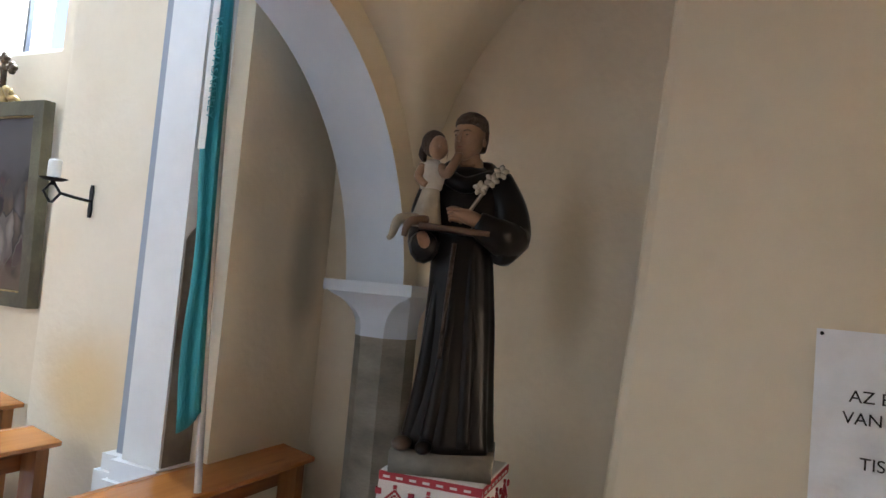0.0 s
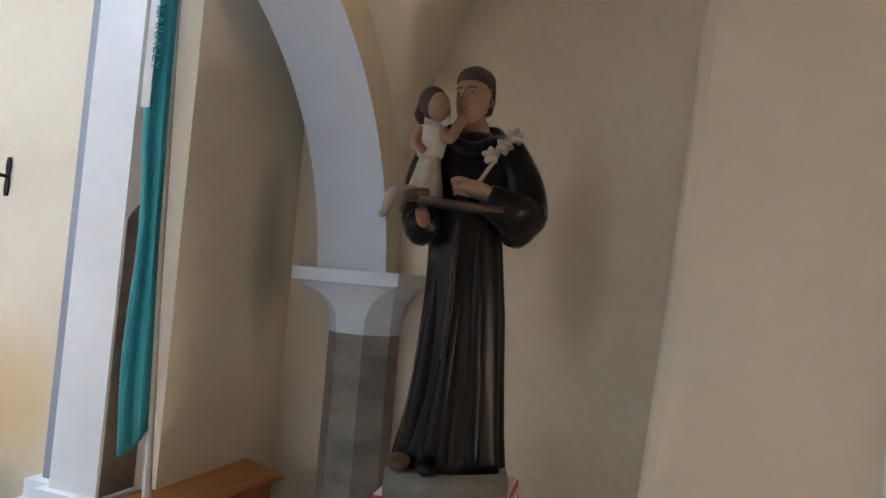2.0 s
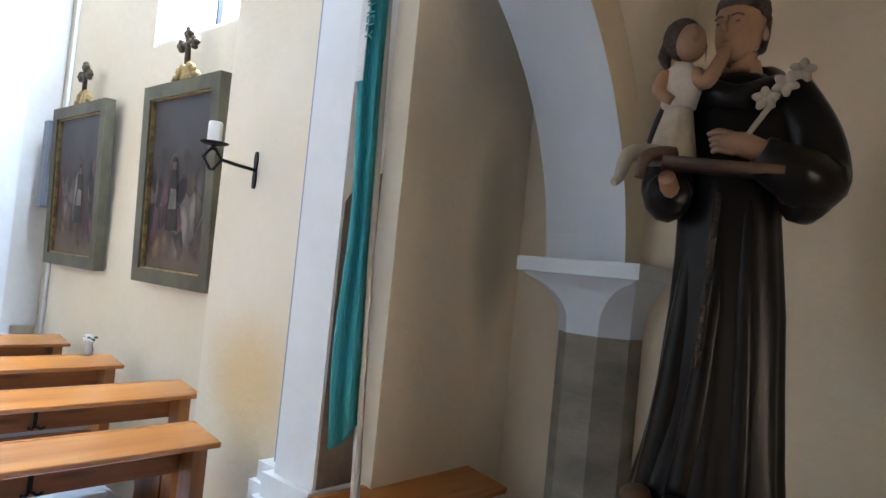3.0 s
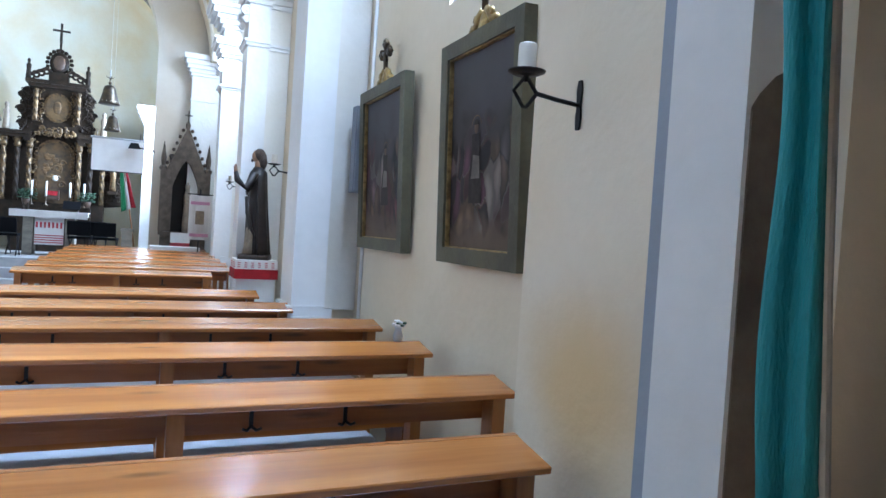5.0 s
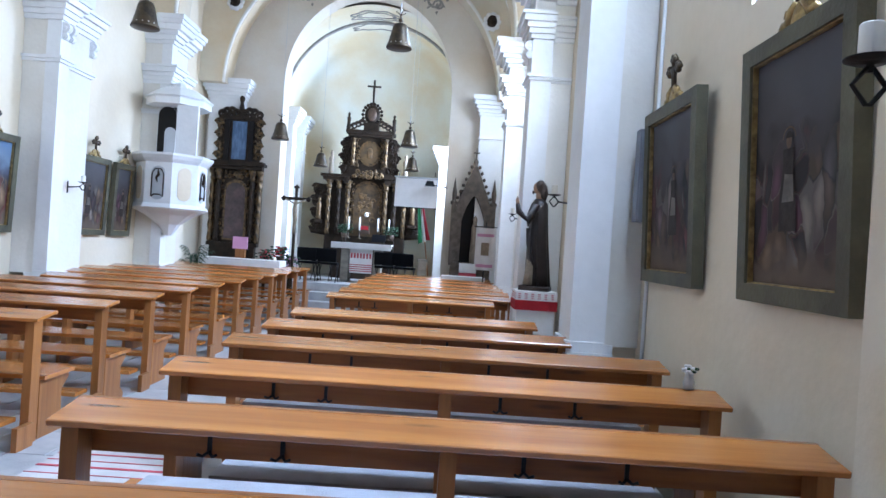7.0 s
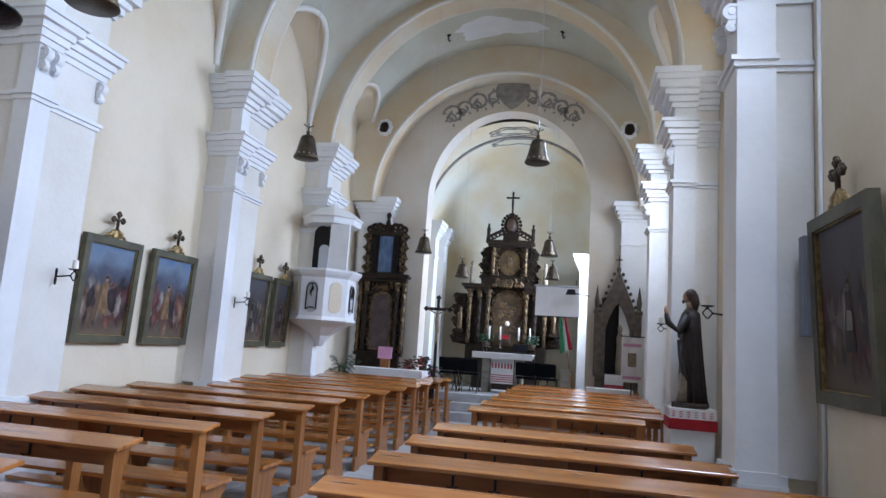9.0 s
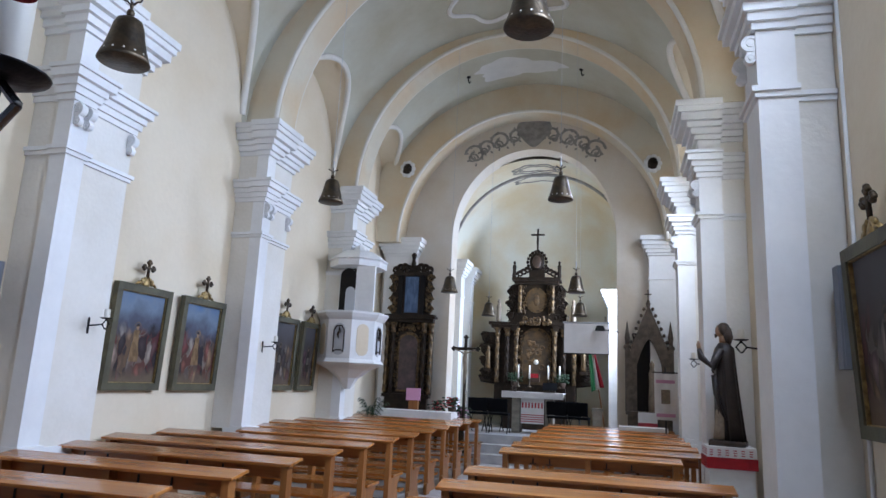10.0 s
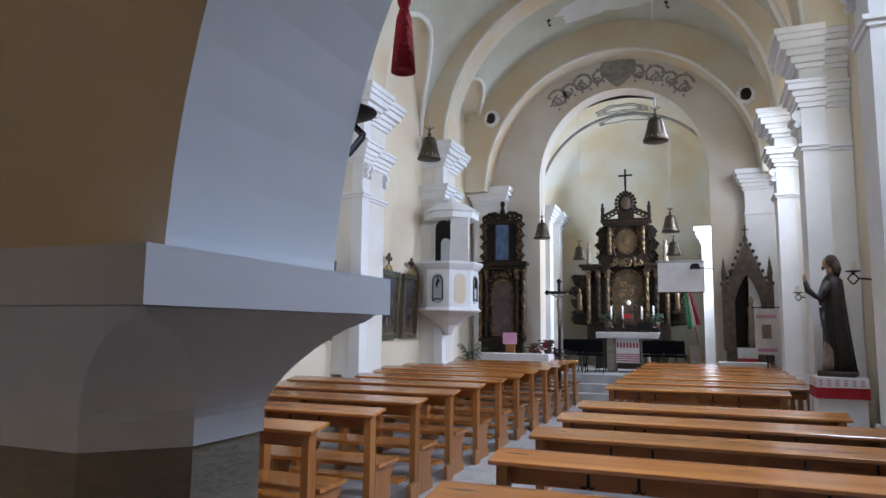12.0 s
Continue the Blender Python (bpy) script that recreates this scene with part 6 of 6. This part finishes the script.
pl = thing("stone_post", "grey stone post at the chancel edge", "post", at=(2.66, 18.45, DAIS))
part("shaft", boxes((-0.10, 0.10, -0.10, 0.10, 0, 0.62), (-0.12, 0.12, -0.12, 0.12, 0.62, 0.68)), STONE, pl, bevel=0.01)

cx = thing("processional_crucifix", "dark standing crucifix with a pale carved figure", "crucifix", at=(-0.14, 17.85, 0.19))
bm = bmesh.new()
tube(bm, [(0, 0, 0.1), (0, 0, 2.42)], 0.034, 8)
tube(bm, [(-0.28, 0, 2.18), (0.28, 0, 2.18)], 0.034, 8)
for x, z in ((-0.27, 2.18), (0.27, 2.18), (0, 2.43)):
    for dx, dz in ((0, 0.03), (0.03, 0), (-0.03, 0), (0, -0.03)):
        ball(bm, (x + dx, 0, z + dz), 0.03, n=6)
part("cross", bm, DARKWOOD, cx)
bm = bmesh.new()
tube(bm, [(0.01, -0.05, 2.14), (0, -0.06, 1.95), (0.02, -0.06, 1.7), (-0.01, -0.05, 1.42)], [0.035, 0.05, 0.045, 0.02], 8)
tube(bm, [(-0.22, -0.03, 2.17), (0, -0.05, 2.06), (0.22, -0.03, 2.17)], 0.018, 6)
part("carved_figure", bm, TUNIC, cx, smooth=True)
bm = bmesh.new()
lathe(bm, [(0.18, 0), (0.18, 0.05), (0.06, 0.09), (0.03, 0.2)], 16)
part("foot", bm, DARKWOOD, cx)

wt = thing("side_table", "long table covered with a white cloth", "table", at=(-1.05, 17.35, 0))
part("cloth", boxes((-0.83, 0.83, -0.28, 0.28, 0.70, 1.02)), CLOTH, wt, "white table cloth", bevel=0.01)
for sx in (-0.74, 0.74):
    for sy in (-0.2, 0.2):
        part("leg", boxes((sx - 0.03, sx + 0.03, sy - 0.03, sy + 0.03, 0, 0.70)), PINED, wt)
lp = thing("lectern_panel", "small pine stand with a pink cloth", "lectern", at=(-1.25, 17.75, 0.19))
part("cloth", boxes((-0.16, 0.16, -0.03, 0, 1.02, 1.28)), PINK, lp, "pink cloth")
part("stand", boxes((-0.10, 0.10, -0.02, 0.1, 0, 1.02)), PINED, lp)


def flowers(x, y, z, seed, mat):
    rnd = random.Random(seed)
    ob = thing("flower_arrangement", "potted arrangement of dark red and pink flowers", "flowers", "flowers by the altar", at=(x, y, z))
    bm = bmesh.new()
    lathe(bm, [(0.07, 0), (0.10, 0.14), (0.09, 0.15)], 14)
    part("pot", bm, BROWN, ob, smooth=True)
    for nm, mt, cnt, r in (("leaves", LEAFGREEN, 60, 0.035), ("blossoms", mat, 40, 0.028)):
        bm = bmesh.new()
        for _ in range(cnt):
            a, q, h = rnd.uniform(0, 6.28), rnd.uniform(0, 0.2), rnd.uniform(0.14, 0.36)
            ball(bm, (q * math.cos(a), q * math.sin(a), h), r * rnd.uniform(0.6, 1.2), (1, 1, 0.6), 4)
        part(nm, bm, mt, ob)


for x, y, z, s, mt in ((-0.72, 17.8, 1.02 - 0.15, 1, REDTHREAD), (-0.42, 17.95, 0.95, 2, RED), (-0.25, 18.1, 0.75, 3, PINK), (3.45, 17.65, 0.5, 4, CLOTH), (0.52, 20.8, DAIS + 1.05, 5, LEAFGREEN), (1.72, 20.8, DAIS + 1.05, 6, LEAFGREEN)):
    flowers(x, y, z, s, mt)
for x, y, z in ((-0.72, 17.8, 0.87), (-0.42, 17.95, 0.95), (-0.25, 18.1, 0.75), (3.45, 17.65, 0.5)):
    st = thing("flower_stand", "plain wooden flower stand", "stand", "flower stands", at=(x, y, 0))
    part("top", boxes((-0.13, 0.13, -0.13, 0.13, z - 0.03, z - 0.001)), DARKWOOD, st)
    part("leg", boxes((-0.03, 0.03, -0.03, 0.03, 0, z - 0.03)), DARKWOOD, st)

# a potted palm below the pulpit
palm = thing("potted_palm", "dark green potted palm with narrow drooping fronds", "plant", at=(-1.84, 16.75, 0))
bm = bmesh.new()
lathe(bm, [(0.11, 0), (0.16, 0.30), (0.17, 0.33), (0.14, 0.33), (0.13, 0.29)], 16)
part("pot", bm, BROWN, palm, smooth=True)
rnd = random.Random(21)
for k in range(9):
    a, reach, rise = 0.7 * k + rnd.uniform(-0.2, 0.2), rnd.uniform(0.20, 0.42), rnd.uniform(0.9, 1.35)
    spine = [Vector((reach * t ** 1.6 * math.cos(a), reach * t ** 1.6 * math.sin(a), 0.3 + rise * (t - 0.28 * t * t * t))) for t in [j / 10 for j in range(11)]]
    bm = bmesh.new()
    tube(bm, spine, [0.012 - 0.0008 * j for j in range(11)], 5)
    for j in range(3, 11):
        for sgn in (-1, 1):
            side_ = Vector((-math.sin(a), math.cos(a), 0)) * sgn
            tip = spine[j] + side_ * 0.15 * (1.15 - j / 14) + Vector((0.05 * math.cos(a), 0.05 * math.sin(a), -0.05))
            mid_ = (spine[j] + tip) / 2 + Vector((0, 0, 0.015))
            vs = [bm.verts.new(p) for p in (spine[j] + Vector((0, 0, 0.008)), mid_ + Vector((0, 0, 0.014)), tip, mid_ - Vector((0, 0, 0.012)))]
            bm.faces.new(vs)
    part("frond", bm, LEAFGREEN, palm)

# a small posy on the pew end by the wall
posy = thing("posy_vase", "small glass vase with pale flowers on the pew end", "vase", at=(4.38, 6.835, 0.909))
bm = bmesh.new()
lathe(bm, [(0.025, 0), (0.03, 0.03), (0.018, 0.07), (0.026, 0.09)], 12)
part("vase", bm, PALEGREY, posy, smooth=True)
rnd = random.Random(8)
for nm, mt, cnt in (("leaves", LEAFGREEN, 4), ("blossoms", CLOTH, 9)):
    bm = bmesh.new()
    for _ in range(cnt):
        ball(bm, (rnd.uniform(-0.03, 0.03), rnd.uniform(-0.03, 0.03), rnd.uniform(0.085, 0.12)), 0.013, (1, 1, 0.7), 4)
    part(nm, bm, mt, posy)["kind"] = "stuff"

# gothic shrine by the right of the arch
sh = thing("gothic_shrine", "grey-brown gothic shrine with pointed niche and pinnacles", "shrine", at=(3.72, 18.45, 0))
SHR = material("grey_brown_oak", (0.125, 0.096, 0.073), 0.6, vary=0.15, scale=8, second=(0.075, 0.057, 0.044), spec=0.2)
part("base", boxes((-0.44, 0.44, -0.30, 0.1, 0, 1.15), (-0.48, 0.48, -0.34, 0.1, 1.15, 1.22)), SHR, sh, bevel=0.01)
bm = bmesh.new()
def ogive(w, z0, zs, zt):
    return [(-w, z0), (-w, zs)] + [(-w * (1 - t) ** 0.75, zs + (zt - zs) * t ** 0.85) for t in [k / 8 for k in range(1, 8)]] + [(0, zt)] + [(w * (t) ** 0.75, zs + (zt - zs) * (1 - t) ** 0.85) for t in [k / 8 for k in range(1, 8)]] + [(w, zs), (w, z0)]
inner = ogive(0.25, 1.24, 2.15, 2.72)
outer = [(-0.40, 1.22), (-0.40, 2.45)] + [(-0.40 * (1 - k / 8), 2.45 + 1.0 * k / 8) for k in range(1, 8)] + [(0, 3.45)] + [(0.40 * k / 8, 3.45 - 1.0 * k / 8) for k in range(1, 8)] + [(0.40, 2.45), (0.40, 1.22)]
for a in range(len(inner) - 1):
    rings(bm, [[(outer[a][0], y, outer[a][1]), (outer[a + 1][0], y, outer[a + 1][1]), (inner[a + 1][0], y, inner[a + 1][1]), (inner[a][0], y, inner[a][1])] for y in (-0.26, -0.06)])
bmesh.ops.remove_doubles(bm, verts=bm.verts, dist=1e-4)
part("gable", bm, SHR, sh)
part("dark_recess", boxes((-0.32, 0.32, -0.055, -0.03, 1.22, 2.85)), HABIT, sh, "dark niche back")
for s in (-1, 1):
    bm = bmesh.new()
    box(bm, s * 0.44 - 0.05, s * 0.44 + 0.05, -0.28, -0.10, 1.22, 2.5)
    lathe(bm, [(0.075, 2.5), (0.08, 2.56), (0.04, 2.6), (0.055, 2.75), (0.025, 2.95), (0.004, 3.1)], 8, at=(s * 0.44, -0.19, 0))
    part("pinnacle", bm, SHR, sh)
    for k in range(7):
        bm = bmesh.new()
        ball(bm, (s * (0.42 - 0.055 * k), -0.17, 2.52 + 0.14 * k), 0.035, (1, 1, 1.2), 6)
        part("crocket", bm, SHR, sh)
bm = bmesh.new()
lathe(bm, [(0.04, 3.40), (0.05, 3.48), (0.02, 3.55)], 8, at=(0, -0.16, 0))
tube(bm, [(0, -0.16, 3.5), (0, -0.16, 3.78)], 0.014, 6)
tube(bm, [(-0.07, -0.16, 3.68), (0.07, -0.16, 3.68)], 0.014, 6)
part("cross", bm, SHR, sh)
part("altar_cloth", boxes((-0.24, 0.14, -0.36, -0.345, 0.85, 1.21)), CLOTH, sh, "white cloth with red band")
part("red_band", boxes((-0.24, 0.14, -0.3635, -0.3605, 0.85, 1.0)), REDTHREAD, sh)
bm = bmesh.new()
lathe(bm, [(0.08, 1.22), (0.085, 1.4), (0.065, 1.8), (0.075, 2.0), (0.04, 2.1), (0.055, 2.2), (0.01, 2.28)], 14, at=(3.78, 18.30, 0))
fg = tagged(finish("shrine_figure", bm, TUNIC, smooth=True), "pale carved figure inside the shrine niche", "statuette")
b2 = thing("parish_banner", "white embroidered church banner on a stand", "banner", at=(3.95, 16.95, 0))
bm = bmesh.new()
rings(bm, [[(-0.20 + 0.4 * k / 10, 0.012 * math.sin(k * 1.1) + d, z) for k in range(11)] + [(0.20 - 0.4 * k / 10, 0.012 * math.sin((10 - k) * 1.1) + d + 0.006, z) for k in range(11)] for z, d in ((1.12, 0), (1.98, 0))])
part("cloth", bm, CLOTH, b2)
part("emblem", boxes((-0.08, 0.08, -0.026, -0.018, 1.42, 1.68)), TUNIC, b2, "embroidered emblem panel")
part("border", boxes((-0.17, 0.17, -0.022, -0.014, 1.80, 1.86)), PINK, b2)
part("border", boxes((-0.17, 0.17, -0.022, -0.014, 1.18, 1.24)), PINK, b2)
bm = bmesh.new()
tube(bm, [(-0.24, 0.01, 2.0), (0.24, 0.01, 2.0)], 0.012, 6)
tube(bm, [(0, 0.03, 0.0), (0, 0.03, 2.1)], 0.014, 8)
lathe(bm, [(0.16, 0), (0.16, 0.03), (0.03, 0.08)], 12, at=(0, 0.03, 0))
part("stand", bm, IRON, b2)
sd = thing("side_table", "low table under a white cloth beside the shrine", "table", at=(3.55, 17.35, 0))
part("cloth", boxes((-0.45, 0.45, -0.25, 0.25, 0.6, 0.95)), CLOTH, sd, bevel=0.01)
for sx in (-0.38, 0.38):
    part("leg", boxes((sx - 0.03, sx + 0.03, -0.2, 0.2, 0, 0.6)), PINED, sd)

# ---- chancel pilasters and wall painting ----
def small_pilaster(x0, x1, y0, y1, top):
    ob = thing("chancel_pilaster", "white moulded pilaster by the chancel arch", "pilaster", kind="structure")
    part("shaft", boxes((x0, x1, y0, y1, 0, top)), WHITE, ob)
    bm = bmesh.new()
    for z0, z1, e in ((-0.95, -0.90, 0.02), (-0.42, -0.36, 0.03), (-0.36, -0.28, 0.06), (-0.28, -0.2, 0.10), (-0.2, -0.1, 0.14), (-0.1, 0.004, 0.18)):
        box(bm, x0 - e, x1 + e, y0 - e, y1 + e, top + z0, top + z1)
    part("capital", bm, WHITE, ob, bevel=0.008)


small_pilaster(-2.30, -1.55, 18.30, 18.56, 4.95)
small_pilaster(3.75, 4.5, 18.30, 18.56, 4.95)
for y in (20.0, 21.2):
    small_pilaster(CX - 2.40, CX - 1.98, y, y + 0.40, 4.75)
# added close to the chancel lamp; its glare stands for the window's
small_pilaster(2.86, 3.3, 21.0, 21.5, 4.15)
rib(FRONT - 0.55, FRONT - 0.06, 2.98, 3.9, 4.82)


def painted_ornament():
    bm = bmesh.new()
    y = FRONT - 0.004
    def flatscroll(x, z, r, s, th):
        pts = [(x + s * r * (1 - 0.7 * t) * math.cos(7.5 * t), z + r * (1 - 0.7 * t) * math.sin(7.5 * t)) for t in [k / 20 for k in range(21)]]
        for (a, b), (c, d) in zip(pts, pts[1:]):
            n = Vector((d - b, a - c)).normalized() * th
            vs = [bm.verts.new((px, y, pz)) for px, pz in ((a + n.x, b + n.y), (c + n.x, d + n.y), (c - n.x, d - n.y), (a - n.x, b - n.y))]
            bm.faces.new(vs)
    for s in (-1, 1):
        for k, (da, rr) in enumerate(((10, 0.20), (19, 0.24), (28, 0.20), (35, 0.26))):
            a = radians(90 - s * da)
            x, z = CX + 2.46 * math.cos(a), CS + 2.50 * math.sin(a)
            flatscroll(x, z, rr, s if k % 2 else -s, 0.03)
            flatscroll(x + 0.06 * s, z - 0.1, rr * 0.5, -s, 0.022)
            for j in range(7):
                b, q = 0.9 * j + k, rr * (0.75 + 0.12 * (j % 3))
                lx, lz = x + q * math.cos(b), z + q * math.sin(b)
                vs = [bm.verts.new((lx + 0.06 * math.cos(b + e) * f, y - 0.005 - 0.001 * j, lz + 0.06 * math.sin(b + e) * f)) for e, f in ((0, 1), (0.7, 0.55), (2.2, 0.5), (3.6, 0.5), (5.3, 0.6))]
                bm.faces.new(vs)
    vs = [bm.verts.new((CX + 0.40 * math.cos(t) * (1 + 0.3 * math.sin(t)) * (1 + 0.05 * math.cos(6 * t)), y - 0.014, 7.64 + 0.40 * math.sin(t) * (1 + 0.06 * math.cos(4 * t)))) for t in [2 * math.pi * k / 24 for k in range(24)]]
    bm.faces.new(vs)
    return bm


tagged(finish("wall_painting", painted_ornament(), ORNAMENT), "grey painted scrollwork over the chancel arch", "wall painting", kind="structure")
for x, z in ((-1.74, 6.57), (3.84, 6.49)):
    md = thing("plaster_rosette", "white plaster rosette with a dark centre", "rosette", "rosettes", at=(x, FRONT - 0.612, z))
    bm = bmesh.new()
    for k in range(9):
        a = 2 * math.pi * k / 9
        ball(bm, (0.13 * math.cos(a), -0.03, 0.15 * math.sin(a)), 0.07, (1, 0.45, 1), 6)
    part("border", bm, WHITE, md, smooth=True)
    bm = bmesh.new()
    ball(bm, (0, -0.05, 0), 0.11, (1, 0.5, 1.25), 8)
    for k in range(6):
        ball(bm, (0.07 * math.cos(k), -0.08, 0.08 * math.sin(k * 1.7)), 0.04, n=5)
    part("centre", bm, DARKWOOD, md, smooth=True)

# ---- aisle rug ----
rug = thing("striped_rug", "woven white aisle rug with red stripes", "rug", at=(0.62, 4.9, 0.002))
part("weave", boxes((0, 0.95, 0, 3.25, 0, 0.008)), RUG, rug)
bm = bmesh.new()
for k in range(26):
    w = (0.022, 0.010, 0.030, 0.012)[k % 4]
    box(bm, -0.002, 0.952, 0.05 + 0.122 * k, 0.05 + 0.122 * k + w, 0.002, 0.0105)
part("red_stripes", bm, REDTHREAD, rug, "red woven stripes")

# ---- plaster repairs and stucco on the vault ----
def vault_z(x):
    return SPRING + (APEX - SPRING) * math.sqrt(max(0, 1 - ((x - XC) / HW) ** 2))


def vault_patch(cx, cy, rx, ry, seed, mat, name, label, drop=0.006):
    rnd = random.Random(seed)
    ph = [rnd.uniform(0, 6.28) for _ in range(4)]
    bm = bmesh.new()
    rad = lambda a: 1 + 0.16 * math.sin(3 * a + ph[0]) + 0.10 * math.sin(5 * a + ph[1]) + 0.06 * math.sin(11 * a + ph[2])
    rows = [[(cx + rx * q * rad(a) * math.cos(a), cy + ry * q * rad(a) * math.sin(a)) for a in [2 * math.pi * i / 48 for i in range(48)]] for q in (0.02, 0.25, 0.5, 0.75, 1.0)]
    rings(bm, [[(x, y, vault_z(x) - drop) for x, y in r] for r in rows], caps=False)
    return tagged(finish(name, bm, mat, smooth=True), label, "plaster", kind="structure")


REPAIR = material("fresh_plaster_repair", (0.70, 0.70, 0.69), 0.9, vary=0.04, scale=2.5, fine=30)
vault_patch(0.95, 17.0, 0.95, 0.42, 3, REPAIR, "plaster_repair", "pale fresh plaster repair on the vault")
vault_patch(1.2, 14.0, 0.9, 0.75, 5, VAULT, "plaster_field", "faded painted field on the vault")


def stucco_loop(cx, cy, rx, ry, name, zf, mat, th=0.03):
    bm = bmesh.new()
    pts = []
    for k in range(73):
        a = 2 * math.pi * k / 72
        q = 1 + 0.16 * abs(math.sin(2 * a)) ** 0.6 - 0.10 * math.cos(8 * a)
        x, y = cx + rx * q * math.cos(a), cy + ry * q * math.sin(a)
        pts.append((x, y, zf(x) - 0.012))
    tube(bm, pts, th, 6)
    return tagged(finish(name, bm, mat, smooth=True), "moulded stucco frame on the vault", "stucco", kind="structure")


stucco_loop(1.15, 14.05, 0.95, 0.85, "stucco_frame", vault_z, WHITE, 0.045)
stucco_loop(1.10, 10.55, 0.95, 0.75, "stucco_frame", vault_z, WHITE, 0.045)
chz = lambda x: 4.75 + 2.35 * math.sqrt(max(0, 1 - ((x - CX) / 2.36) ** 2))
stucco_loop(CX - 0.05, 19.75, 0.55, 0.28, "chancel_stucco", chz, ORNAMENT, 0.016)
stucco_loop(CX - 0.05, 19.75, 0.42, 0.16, "chancel_stucco", chz, ORNAMENT, 0.012)
stucco_loop(CX - 0.05, 20.6, 0.6, 0.2, "chancel_stucco", chz, ORNAMENT, 0.014)
bm = bmesh.new()
tube(bm, [(CX + 2.33 * math.cos(math.pi * k / 40), 20.2, 4.75 + 2.32 * math.sin(math.pi * k / 40)) for k in range(41)], 0.04, 8)
tagged(finish("chancel_rib", bm, ORNAMENT, smooth=True), "grey moulded rib across the chancel vault", "rib", kind="structure")

for x, y in ((-0.12, 16.95), (2.36, 16.95)):
    bm = bmesh.new()
    zt = vault_z(x)
    tube(bm, [(x, y, zt + 0.02), (x, y, zt - 0.10), (x + 0.03, y, zt - 0.15), (x + 0.05, y, zt - 0.11)], 0.016, 8)
    lathe(bm, [(0.05, 0.01), (0.045, -0.015), (0.012, -0.03)], 12, at=(x, y, zt))
    tagged(finish("ceiling_hook", bm, IRON, smooth=True), "black iron hook fixed in the vault plaster", "hook", "vault hooks")

# ---- floor flags ----
bm = boxes((0.004, 0.496, 0.004, 0.496, -0.012, 0.0))
bmesh.ops.bevel(bm, geom=[e for e in bm.edges if all(v.co.z > -0.001 for v in e.verts)], offset=0.004, segments=1, affect="EDGES")
flag = bpy.data.meshes.new("flagstone")
bm.to_mesh(flag)
bm.free()
flag.materials.append(FLOORM)
floor = bpy.data.objects["floor"]
rest = bmesh.new()
for j in range(40):
    y = -2.15 + 0.5 * j
    for i in range(16):
        x0 = LW + 0.5 * i - (0.25 if j % 2 else 0)
        if x0 + 0.5 > RW + 0.5:
            continue
        if 2.8 < y < 17.3 and (-0.6 < x0 < 2.1 or (y < 7 and x0 > 1)):
            ob = new("flagstone", flag)
            ob.parent = floor
            ob.location = (x0, y, 0)
        else:
            box(rest, x0 + 0.004, x0 + 0.496, y + 0.004, y + 0.496, -0.012, 0.0)
finish("flagstones", rest, FLOORM, floor)["kind"] = "stuff"
